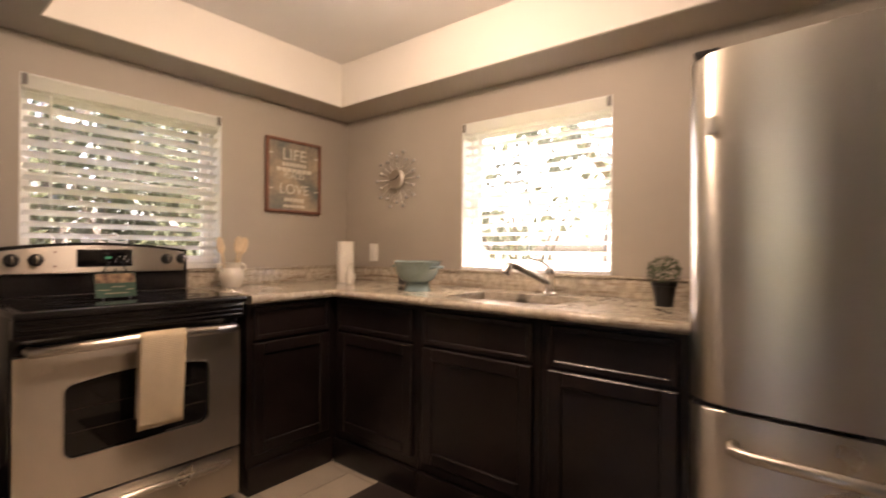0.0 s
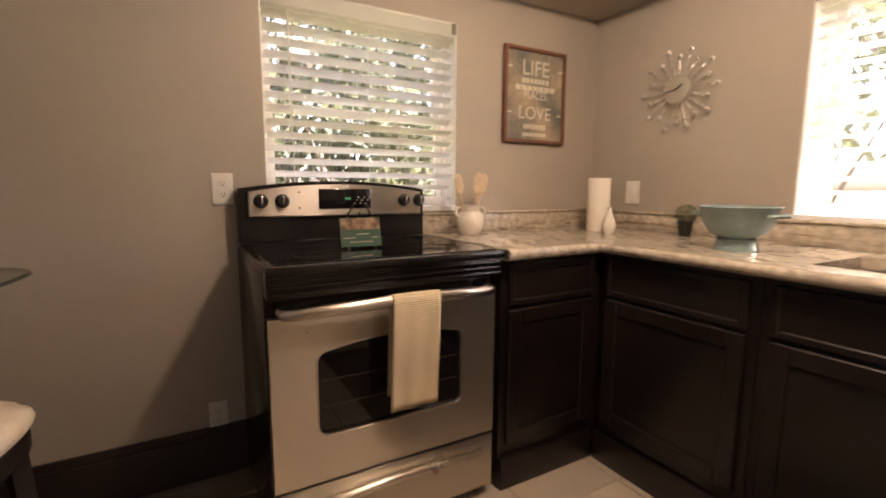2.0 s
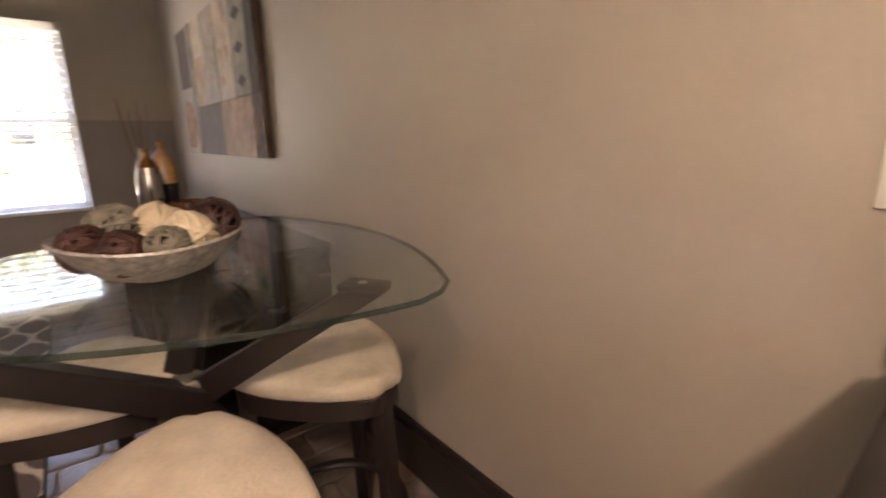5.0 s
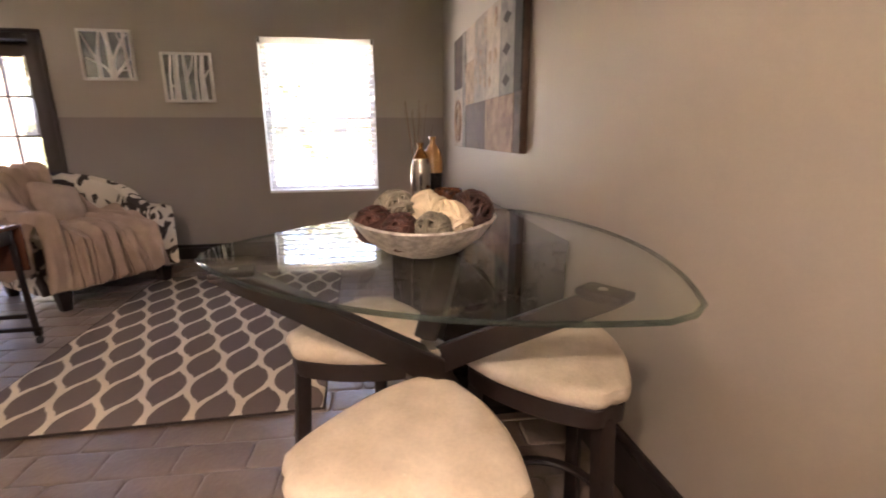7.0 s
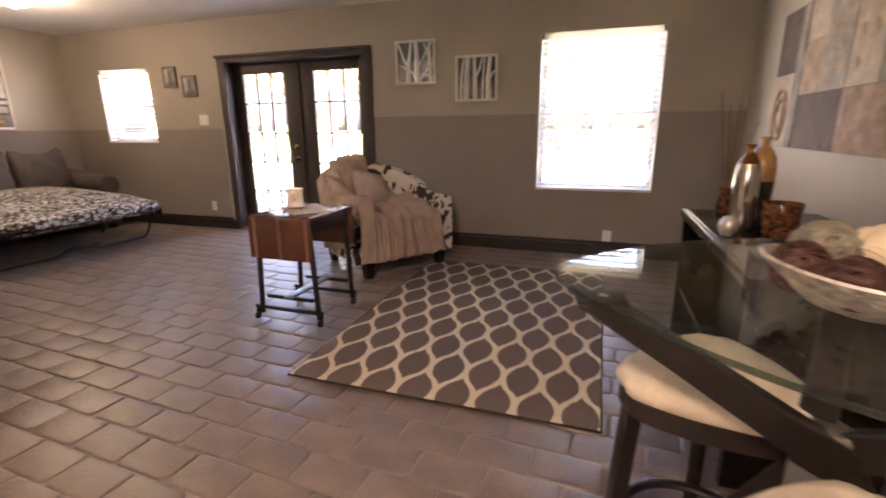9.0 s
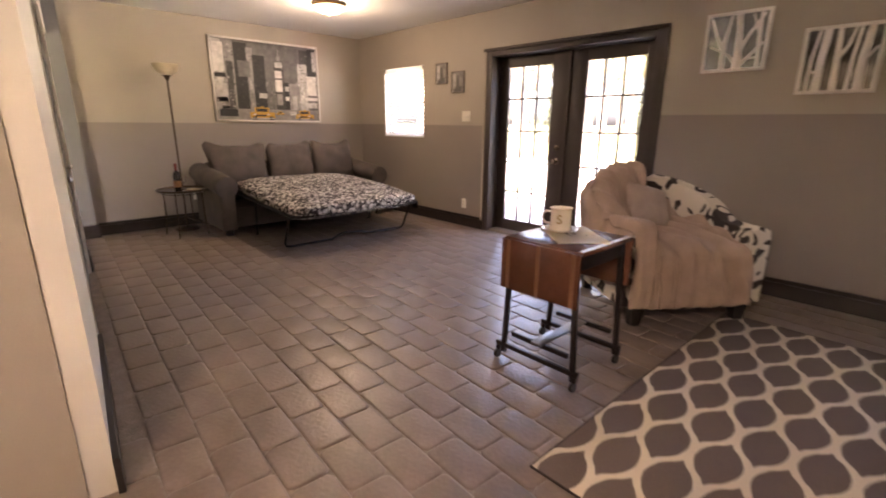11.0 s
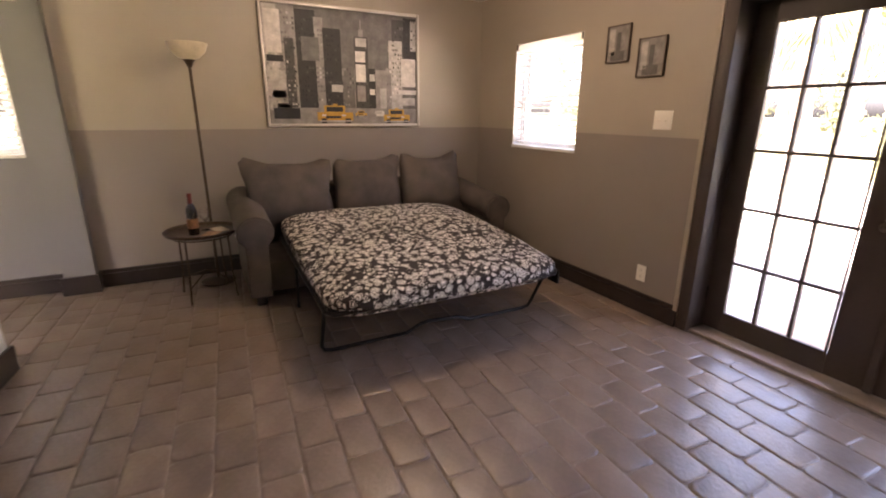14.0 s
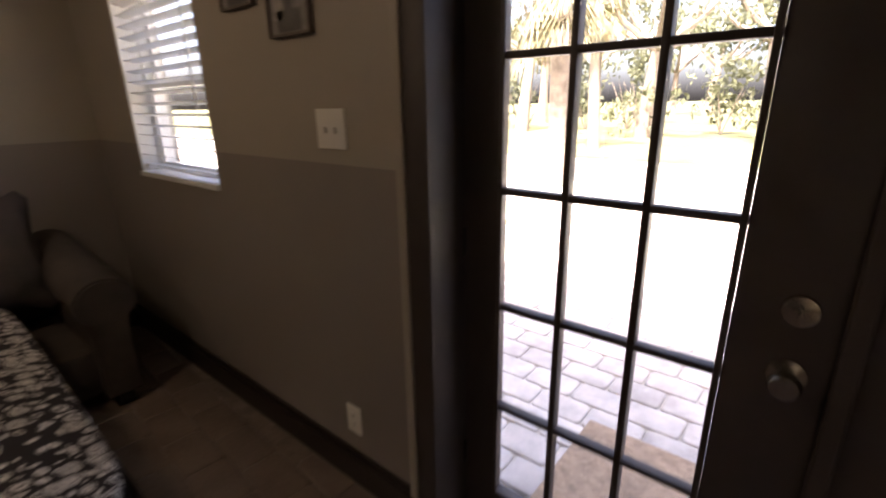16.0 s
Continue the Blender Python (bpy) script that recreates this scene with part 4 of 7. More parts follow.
# counter things
ceramic = material("white_glazed_ceramic", (0.74, 0.68, 0.58), 0.2, vary=0.05, bump=0.02, coat=0.3)
spoon_wood = material("pale_spoon_wood", (0.68, 0.53, 0.35), 0.6, vary=0.15, scale=20)
cr = thing("utensil_crock", (-1.66, 1.83, 0.915), "white ceramic crock with two small handles", "crock")
part("pot", lathe([(0, 0), (0.038, 0), (0.045, 0.008), (0.058, 0.045), (0.055, 0.075), (0.042, 0.092), (0.044, 0.108), (0.050, 0.118), (0.046, 0.118), (0.038, 0.104), (0.036, 0.09), (0.05, 0.05), (0.035, 0.01), (0, 0.008)], 28), ceramic, cr)
for s in (-1, 1):
    part("handle", tube([(0, s * 0.046, 0.110), (0, s * 0.066, 0.105), (0, s * 0.068, 0.085), (0, s * 0.054, 0.070)], 0.006, 10), ceramic, cr)
for k, (dx, dy, lean, w_) in enumerate(((0.0, -0.02, -14, 0.020), (0.012, 0.005, 4, 0.024), (-0.010, 0.014, 12, 0.026))):
    e = thing("wooden_spoon", (-1.66 + dx, 1.83 + dy, 0.925), "pale wooden cooking spoon standing in the crock", "spoon", "wooden spoons")
    mm = pose(0, 0, 0, -lean, 5, 0)
    bm = tube([mm @ Vector((0, 0, z)) for z in (0.0, 0.08, 0.16)], 0.006, 8)
    part("handle", bm, spoon_wood, e)
    bm = blob(0.007, w_, 0.042, 2.0)
    bmesh.ops.transform(bm, matrix=mm @ Matrix.Translation((0, 0, 0.195)), verts=bm.verts[:])
    part("bowl", bm, spoon_wood, e)
for o in [cr] + [o for o in bpy.data.objects if o.name.startswith("wooden_spoon")]:
    o.matrix_basis = o.matrix_basis @ Matrix.Diagonal((1.1, 1.1, 1.14, 1))
e = thing("paper_towel_roll", (-1.52, 2.50, 0.915), "tall white paper towel roll on the counter", "paper towel")
part("roll", lathe([(0.018, 0), (0.052, 0), (0.054, 0.004), (0.054, 0.256), (0.052, 0.26), (0.018, 0.26)], 32), material("paper_towel", (0.80, 0.74, 0.64), 0.95, vary=0.03, fine=200, bump=0.2), e)
part("core", lathe([(0.016, 0.0), (0.018, 0.0), (0.018, 0.262), (0.016, 0.262), (0.016, 0.0)], 20), material("cardboard", (0.35, 0.24, 0.14), 0.9), e)
solid("bud_vase", lathe([(0, 0), (0.022, 0), (0.032, 0.03), (0.030, 0.055), (0.014, 0.095), (0.011, 0.115), (0.014, 0.125), (0.010, 0.125), (0.008, 0.1), (0, 0.09)], 24), ceramic, "small white ceramic bud vase", "vase", smooth=True).location = (-1.40, 2.44, 0.915)
blue_enamel = material("blue_glazed_colander", (0.21, 0.29, 0.28), 0.2, vary=0.12, scale=10, bump=0.03, coat=0.4)
co = thing("colander", (-0.78, 2.36, 0.915), "pale blue footed colander bowl with two handles", "colander")
part("foot", lathe([(0.060, 0), (0.068, 0), (0.068, 0.006), (0.063, 0.014), (0.060, 0.034), (0.064, 0.040), (0.05, 0.042), (0.05, 0.01), (0.060, 0)], 32), blue_enamel, co)
part("bowl", lathe([(0, 0.036), (0.05, 0.038), (0.088, 0.06), (0.110, 0.098), (0.122, 0.143), (0.131, 0.150), (0.124, 0.153), (0.108, 0.10), (0.08, 0.066), (0, 0.042)], 36), blue_enamel, co)
for s in (-1, 1):
    part("handle", tube([(s * 0.112, -0.035, 0.120), (s * 0.142, -0.03, 0.124), (s * 0.152, 0, 0.126), (s * 0.142, 0.03, 0.124), (s * 0.112, 0.035, 0.120)], 0.008, 10), blue_enamel, co)
leaf_green = material("topiary_green", (0.055, 0.085, 0.022), 0.7, vary=0.4, scale=30, obrand=0.35)


def leaf_ball(r, count, seed, size=0.012):
    rnd = random.Random(seed)
    bm = bmesh.new()
    for _ in range(count):
        d = Vector((rnd.gauss(0, 1), rnd.gauss(0, 1), rnd.gauss(0, 1))).normalized()
        p = d * r * rnd.uniform(0.72, 1.0)
        q = d.to_track_quat("Z", "Y").to_matrix().to_4x4() @ pose(0, 0, 0, rnd.uniform(-50, 50), rnd.uniform(-50, 50), rnd.uniform(0, 360))
        s = size * rnd.uniform(0.7, 1.3)
        vs = [bm.verts.new(p + q.to_3x3() @ Vector(v) * s) for v in ((-0.5, 0, 0), (0, -0.28, 0.12), (0.6, 0, 0.05), (0, 0.28, 0.12))]
        bm.faces.new(vs)
    return bm


pl = thing("potted_topiary", (0.368, 2.500, 0.915), "clipped green ball plant in a black tapered pot", "plant")
part("pot", lathe([(0, 0), (0.042, 0), (0.056, 0.10), (0.062, 0.105), (0.062, 0.122), (0.055, 0.122), (0.05, 0.105), (0, 0.10)], 28), black_plastic, pl, "black plastic pot")
bm = leaf_ball(0.085, 900, 3)
bmesh.ops.transform(bm, matrix=Matrix.Translation((0, 0, 0.175)), verts=bm.verts[:])
part("foliage", bm, leaf_green, pl, "clipped green leaves", smooth=False)
pl.matrix_basis = pl.matrix_basis @ Matrix.Diagonal((0.76, 0.76, 0.76, 1))
tagged(copy_thing(pl, Matrix.Translation((-1.15, 2.64, 0.915)) @ Matrix.Diagonal((0.74, 0.74, 0.74, 1))), "clipped green ball plant in a dark pot behind the colander", "plant")

# sunburst clock
ck = thing("wall_clock", (-1.29, YN - 0.02, 1.58), "silver sunburst wall clock with crystal-tipped rays", "clock")
turn = pose(0, 0, 0, 90, 0, 0)
part("dial", lathe([(0, 0.018), (0.058, 0.018), (0.064, 0.012), (0.064, 0), (0, 0)], 40, m=turn), steel, ck, "brushed silver dial")
crystal = material("crystal_tip", (0.75, 0.72, 0.66), 0.08, metal=0.6, vary=0.1, bump=0)
for k in range(20):
    a = 2 * math.pi * k / 20
    r0, r1 = 0.062, (0.182 if k % 2 == 0 else 0.148)
    ry = part("ray", tube([(r0 * math.cos(a), 0, r0 * math.sin(a)), (r1 * math.cos(a), 0, r1 * math.sin(a))], 0.0026, 6), chrome, ck)
    bm = bmesh.new(); bmesh.ops.create_icosphere(bm, subdivisions=2, radius=0.0125)
    bmesh.ops.transform(bm, matrix=Matrix.Translation((r1 * math.cos(a), -0.003, r1 * math.sin(a))), verts=bm.verts[:])
    part("crystal", bm, crystal, ry)
    bm = bmesh.new(); bmesh.ops.create_icosphere(bm, subdivisions=1, radius=0.007)
    bmesh.ops.transform(bm, matrix=Matrix.Translation((r1 * 0.8 * math.cos(a), -0.003, r1 * 0.8 * math.sin(a))), verts=bm.verts[:])
    part("crystal", bm, crystal, ry)
part("hour_hand", boxes((-0.003, 0.003, -0.0225, -0.021, -0.01, 0.040), m=pose(0, 0, 0, 0, 60, 0)), black_plastic, ck, smooth=False)
part("minute_hand", boxes((-0.002, 0.002, -0.0245, -0.023, -0.012, 0.060), m=pose(0, 0, 0, 0, -100, 0)), black_plastic, ck, smooth=False)


def lettering(text, size, m, mat, parent, width=None):
    """Raised letters turned into a mesh, standing at m."""
    cu = bpy.data.curves.new("letters", "FONT")
    cu.body, cu.size, cu.align_x, cu.align_y, cu.extrude = text, size, "CENTER", "CENTER", 0.0006
    ob = bpy.data.objects.new("letters", cu)
    dg = bpy.context.evaluated_depsgraph_get()
    me = bpy.data.meshes.new_from_object(ob.evaluated_get(dg))
    bpy.data.objects.remove(ob)
    me.transform(m @ Matrix.Diagonal((width or 1, 1, 1, 1)))
    me.materials.clear(); me.materials.append(mat)
    o = new("letters", me)
    o.parent = parent
    return o


sg = thing("framed_sign", (XW + 0.012, 2.305, 1.588), "wood-framed typographic sign with LIFE and LOVE", "framed sign")
frame_wood = material("reddish_frame_wood", (0.21, 0.085, 0.045), 0.45, vary=0.25, scale=14)
sign_print = material("weathered_teal_print", (0.15, 0.18, 0.18), 0.6, vary=0.3, scale=5, fine=40, hue=(0.42, 0.33, 0.22), bump=0.05)
letters_tan = material("cream_letters", (0.66, 0.60, 0.48), 0.6, vary=0.1, bump=0)
hw, hh = 0.200, 0.233
for a in ((-hw, -hw + 0.018, -hh, hh), (hw - 0.018, hw, -hh, hh), (-hw + 0.018, hw - 0.018, -hh, -hh + 0.018), (-hw + 0.018, hw - 0.018, hh - 0.018, hh)):
    part("frame_side", boxes((-0.010, 0.016, *a), bevel=0.003), frame_wood, sg)
part("print", boxes((-0.008, 0.004, -hw + 0.018, hw - 0.018, -hh + 0.018, hh - 0.018)), sign_print, sg, "weathered teal and tan print", smooth=False)
face_x = Matrix(((0, 0, 1, 0.0045), (1, 0, 0, 0), (0, 1, 0, 0), (0, 0, 0, 1)))
for txt, s, z, wd in (("LIFE", 0.105, 0.135, 1.0), ("PLACES", 0.06, 0.005, 0.75), ("LOVE", 0.09, -0.085, 1.0)):
    lettering(txt, s, face_x @ pose(0, z, 0), letters_tan, sg, wd)
for z, a, b in ((0.075, 0.09, 0.024), (0.040, 0.13, 0.024), (-0.150, 0.075, 0.024), (-0.190, 0.08, 0.018)):
    n_ = 7
    for k in range(n_):
        u0 = -a + 2 * a * k / n_
        part("text_bar", boxes((0.004, 0.005, u0 + 0.003, u0 + 2 * a / n_ - 0.003, z - b / 2, z + b / 2)), letters_tan, sg, smooth=False)
for s in (-1, 1):
    for z in (0.135, -0.085):
        part("ornament_bar", boxes((0.004, 0.005, s * 0.165 - 0.014, s * 0.165 + 0.014, z - 0.004, z + 0.004)), letters_tan, sg, smooth=False)


# ---- plates on the walls ----
def plate(place, facing, w, h, kind_, label, gangs=1):
    rz = {"E": 90, "N": 180, "S": 0}[facing]
    e = thing("wall_outlet" if kind_ == "outlet" else "light_switch", place, label, "outlet" if kind_ == "outlet" else "switch", rz=rz)
    part("cover_plate", boxes((-w / 2, w / 2, -0.006, 0, -h / 2, h / 2), bevel=0.0025), white_plastic, e)
    for g in range(gangs):
        x = (g - (gangs - 1) / 2) * 0.046
        if kind_ == "outlet":
            for z in (-0.020, 0.020):
                r = part("receptacle", boxes((x - 0.016, x + 0.016, -0.0075, -0.005, z - 0.013, z + 0.013), bevel=0.004), white_plastic, e)
                for dx in (-0.006, 0.006):
                    part("slot", boxes((x + dx - 0.0012, x + dx + 0.0012, -0.0082, -0.0070, z - 0.001, z + 0.007)), dark_slot, r, smooth=False)
                part("slot", boxes((x - 0.0025, x + 0.0025, -0.0082, -0.0070, z - 0.009, z - 0.005)), dark_slot, r, smooth=False)
        elif kind_ == "toggle":
            part("toggle", boxes((x - 0.005, x + 0.005, -0.016, -0.005, -0.011, 0.008), bevel=0.002, m=pose(0, 0, 0, 12)), white_plastic, e)
        else:
            part("rocker", boxes((x - 0.016, x + 0.016, -0.009, -0.005, -0.033, 0.033), bevel=0.002), white_plastic, e)
    return e


plate((XW, 0.830, 1.116), "E", 0.072, 0.116, "outlet", "white double outlet on the taupe wall beside the stove")
plate((XW, 0.771, 0.241), "E", 0.066, 0.116, "outlet", "white double outlet low above the dark baseboard")
plate((-1.521, YN, 1.105), "S", 0.080, 0.118, "rocker", "white rocker switch above the counter")
plate((3.875, YS, 1.320), "N", 0.135, 0.118, "toggle", "white double toggle switch beside the garden doors", 2)
plate((3.885, YS, 0.280), "N", 0.075, 0.116, "outlet", "white outlet low on the dado beside the doors")
plate((-0.798, YS, 0.186), "N", 0.078, 0.12, "outlet", "white outlet low under the dining window")
plate((XE, -1.30, 0.33), "S", 0.075, 0.116, "outlet", "white outlet behind the side table").matrix_basis = pose(XE, -1.36, 0.36, 0, 0, -90)


# ---- dining corner ----
dark_wood = material("dark_espresso_wood", (0.020, 0.012, 0.010), 0.45, vary=0.3, scale=6, fine=60, bump=0.08)
cream_velour = material("cream_velour_seat", (0.60, 0.50, 0.37), 0.85, vary=0.14, scale=9, fine=120, bump=0.25, hue=(0.66, 0.57, 0.45))
table_glass = glassy("clear_table_glass", (0.955, 0.98, 0.97), 0.0, 1.5, thin=True)
edge_glass = material("green_glass_edge", (0.028, 0.036, 0.033), 0.06, vary=0.1, bump=0, coat=0.5)
en, el = edge_glass.node_tree.nodes, edge_glass.node_tree.links
etr = en.new("ShaderNodeBsdfTransparent"); etr.inputs["Color"].default_value = col(0.80, 0.88, 0.85)
emx = en.new("ShaderNodeMixShader"); emx.inputs[0].default_value = 0.62
el.new(en["Principled BSDF"].outputs[0], emx.inputs[1]); el.new(etr.outputs[0], emx.inputs[2]); el.new(emx.outputs[0], en["Material Output"].inputs["Surface"])
CT = Vector((-1.188, -0.165, 0))
TIPS = [Vector((-1.47, 0.352, 0)), Vector((-0.605, -0.180, 0)), Vector((-1.497, -0.665, 0))]


def bowed_triangle(tips, bulge, round_r, n=18):
    """A triangle with bowed sides and rounded tips, as (x, y) pairs."""
    c = sum(tips, Vector()) / 3
    pts = []
    for i in range(3):
        a, b = tips[i], tips[(i + 1) % 3]
        out = ((a + b) / 2 - c).normalized()
        for k in range(n):
            s = k / n
            pts.append(a.lerp(b, s) + out * bulge * 4 * s * (1 - s))
    # round the tips by averaging along the outline
    m = len(pts)
    w = max(1, round(round_r * m))
    sm = []
    for i in range(m):
        near = min(i % n, n - i % n)
        k = max(0, w - near)
        q = sum((pts[(i + j) % m] for j in range(-k, k + 1)), Vector()) / (2 * k + 1)
        sm.append((q.x, q.y))
    return sm


tb = thing("dining_table", (CT.x, CT.y, 0), "counter-height table with three-sided glass top on crossed dark legs", "table")
part("glass_top", prism([(x - CT.x, y - CT.y) for x, y in bowed_triangle(TIPS, 0.150, 0.02)], 0.900, 0.910), table_glass, tb, "clear greenish glass top", smooth=False)
part("glass_edge", tube([(x - CT.x, y - CT.y, 0.905) for x, y in bowed_triangle(TIPS, 0.150, 0.02)], 0.0050, 8, closed=True), edge_glass, tb, "polished green glass edge")
HUB = Vector((0.049, 0.006, 0.0))
for i in range(3):
    ang = (124.0, 8.0, 246.0)[i]
    # one bent beam: a flat arm under the glass, a steep foot on the far side of the hub
    side_view = [(0.475, 0.886), (0.392, 0.886), (-0.02, 0.634), (-0.365, 0.0), (-0.312, 0.0), (0.028, 0.588)]
    w = 0.031
    lg = bmesh.new()
    a = [lg.verts.new((x, -w, z)) for x, z in side_view]; b = [lg.verts.new((x, w, z)) for x, z in side_view]
    lg.faces.new(a); lg.faces.new(b[::-1])
    for q_ in range(6):
        lg.faces.new((a[q_], b[q_], b[(q_ + 1) % 6], a[(q_ + 1) % 6]))
    bmesh.ops.bevel(lg, geom=lg.edges[:], offset=0.004, segments=1, affect="EDGES")
    seat_m = Matrix.Translation(HUB) @ pose(0, 0, 0, 0, 0, ang) @ Matrix.Translation((0, 0.024, 0))
    bmesh.ops.transform(lg, matrix=seat_m, verts=lg.verts[:])
    leg = part("leg", lg, dark_wood, tb, "crossed dark wooden leg", smooth=False)
    part("top_pad", boxes((0.385, 0.472, -0.028, 0.028, 0.886, 0.898), bevel=0.003, m=seat_m), dark_wood, leg)
    part("bolt", lathe([(0, 0.8992), (0.008, 0.8992), (0.009, 0.898)], 12, m=seat_m @ Matrix.Translation((0.425, 0, 0))), steel, leg)
part("hub_bracket", lathe([(0, 0.56), (0.040, 0.56), (0.044, 0.57), (0.044, 0.648), (0.038, 0.656), (0, 0.656)], 6, m=Matrix.Translation(HUB)), steel, tb, "metal hub bracket")


def stool(cx, cy, tip_deg, group="triangular stools"):
    """A three-cornered stool, a corner turned towards tip_deg."""
    e = thing("stool", (cx, cy, 0), "three-cornered stool with cream padded seat and dark wooden legs", "stool", group, rz=tip_deg)
    R = 0.235
    tips = [Vector((R * math.cos(radians(a)), R * math.sin(radians(a)), 0)) for a in (0, 120, 240)]
    out = bowed_triangle(tips, 0.045, 0.075)
    part("seat_frame", prism(out, 0.560, 0.605, bevel=0.005), dark_wood, e, "dark wooden seat frame")
    pad = bmesh.new()
    rings = []
    for z, s in ((0.605, 0.975), (0.615, 1.03), (0.632, 1.055), (0.648, 1.03), (0.658, 0.95), (0.664, 0.80), (0.668, 0.55), (0.670, 0.28)):
        rings.append([pad.verts.new((x * s, y * s, z + 0.004 * noise.noise(Vector((x * s * 9 + cx * 7, y * s * 9, 0))))) for x, y in out])
    top_v = pad.verts.new((0, 0, 0.671))
    n_ = len(out)
    for a, b in zip(rings, rings[1:]):
        for k in range(n_):
            pad.faces.new((a[k], a[(k + 1) % n_], b[(k + 1) % n_], b[k]))
    for k in range(n_):
        pad.faces.new((rings[-1][k], rings[-1][(k + 1) % n_], top_v))
    pad.faces.new(rings[0][::-1])
    part("cushion", pad, cream_velour, e, "cream velour cushion")
    feet = []
    for a in (0, 120, 240):
        d = Vector((math.cos(radians(a)), math.sin(radians(a)), 0))
        up, lo = d * 0.185, d * 0.225
        lg = boxes((-0.019, 0.019, -0.019, 0.019, 0, 0.575), bevel=0.004)
        sh = Matrix(((1, 0, (up.x - lo.x) / 0.575, lo.x), (0, 1, (up.y - lo.y) / 0.575, lo.y), (0, 0, 1, 0), (0, 0, 0, 1)))
        bmesh.ops.transform(lg, matrix=sh @ pose(0, 0, 0, 0, 0, a), verts=lg.verts[:])
        part("leg", lg, dark_wood, e)
        feet.append(lo.lerp(up, 0.3))
    ring = [(0.175 * math.cos(2 * math.pi * k / 36), 0.175 * math.sin(2 * math.pi * k / 36), 0.19) for k in range(36)]
    part("foot_ring", tube(ring, 0.016, 8, closed=True, flat=0.7), dark_wood, e, "curved dark foot rest")
    return e


for cx, cy in ((-1.055, 0.195), (-0.985, -0.335), (-1.432, -0.095)):
    stool(cx, cy, math.degrees(math.atan2(CT.y - cy, CT.x - cx)))

# bowl of decorative balls
BW = Vector((-1.112, -0.072, 0.911))
bw_ang = -6.0
bowl_mat = material("silver_capiz_bowl", (0.46, 0.42, 0.37), 0.3, metal=0.15, vary=0.35, scale=45, fine=90, bump=0.8)
bw = thing("decorative_bowl", BW, "oval silvery shell bowl on the glass table", "bowl", rz=bw_ang)
bm = bmesh.new()
prof = [(0.0, 0.002), (0.30, 0.0), (0.55, 0.012), (0.80, 0.035), (1.0, 0.064), (0.985, 0.068), (0.78, 0.042), (0.52, 0.020), (0.28, 0.010), (0, 0.009)]
lathe(prof, 48, bm=bm)
for v in bm.verts:
    v.co.x *= 0.156; v.co.y *= 0.136
    v.co.z *= 1.08
    v.co.z += 0.014 * (abs(v.co.x) / 0.156) ** 2 * (v.co.z / 0.066)
part("bowl", bm, bowl_mat, bw)
ball_mats = {
    "dark brown": material("brown_rattan", (0.080, 0.030, 0.020), 0.6, vary=0.4, scale=40, bump=0.2),
    "grey green": material("grey_vine", (0.22, 0.20, 0.15), 0.7, vary=0.3, scale=40, bump=0.2),
    "cream": material("cream_wood_curl", (0.62, 0.52, 0.36), 0.6, vary=0.15, scale=20, bump=0.1),
    "black brown": material("black_rattan", (0.050, 0.020, 0.014), 0.5, vary=0.3, scale=40, bump=0.2),
}


def woven_ball(place, r, tone, seed, wraps=16, thick=0.0035):
    rnd = random.Random(seed)
    e = thing("woven_ball", place, tone + " woven decorative ball lying in the bowl", "decorative ball", "woven balls")
    bm = bmesh.new(); bmesh.ops.create_icosphere(bm, subdivisions=3, radius=r * (0.93 if tone == "cream" else 0.66))
    part("core", bm, ball_mats[tone], e)
    for k in range(wraps):
        q = Euler((rnd.uniform(0, 6.3), rnd.uniform(0, 6.3), rnd.uniform(0, 6.3))).to_matrix()
        h = rnd.uniform(-0.55, 0.55) * r
        rr_ = math.sqrt(r * r - h * h) - thick * 0.6
        pts = [q @ Vector((rr_ * math.cos(a), rr_ * math.sin(a), h + 0.004 * math.sin(3 * a))) for a in [2 * math.pi * j / 22 for j in range(22)]]
        part("strand", tube(pts, thick, 5, closed=True), ball_mats[tone], e)
    return e


turn_b = pose(0, 0, 0, 0, 0, bw_ang)
for k, (u, v, z, r, tone) in enumerate(((0.102, 0.012, 0.088, 0.045, "dark brown"), (0.046, 0.062, 0.082, 0.044, "dark brown"), (-0.018, 0.078, 0.086, 0.042, "grey green"), (-0.058, 0.030, 0.098, 0.050, "cream"),
                                        (-0.104, -0.012, 0.106, 0.055, "black brown"), (0.060, -0.048, 0.104, 0.055, "grey green"), (-0.012, -0.048, 0.108, 0.050, "cream"))):
    woven_ball(BW + turn_b @ Vector((u, v, z - 0.020)), r * 0.9, tone, 20 + k, {"cream": 9, "grey green": 26}.get(tone, 24), 0.006 if tone == "cream" else 0.0034)

# console behind the table
cons = thing("console_table", (-1.47, -1.45, 0), "low black console with a metal-trimmed glossy top", "console table")
cblack = material("black_lacquer", (0.018, 0.015, 0.014), 0.16, vary=0.1, bump=0)
part("top", boxes((XW + 0.026, -1.145, -2.10, -0.78, 0.71, 0.75), bevel=0.003), cblack, cons, world=True)
part("edge_trim", boxes((-1.160, -1.152, -2.095, -0.785, 0.7502, 0.7525)), chrome, cons, "thin metal trim", world=True, smooth=False)
part("edge_trim", boxes((-1.180, -1.174, -2.095, -0.785, 0.7502, 0.7525)), chrome, cons, "thin metal trim", world=True, smooth=False)
part("side", boxes((XW + 0.03, -1.16, -2.09, -2.05, 0, 0.71)), cblack, cons, world=True, smooth=False)
part("side", boxes((XW + 0.03, -1.16, -0.83, -0.79, 0, 0.71)), cblack, cons, world=True, smooth=False)
part("back_panel", boxes((XW + 0.03, XW + 0.045, -2.05, -0.83, 0.1, 0.71)), cblack, cons, world=True, smooth=False)
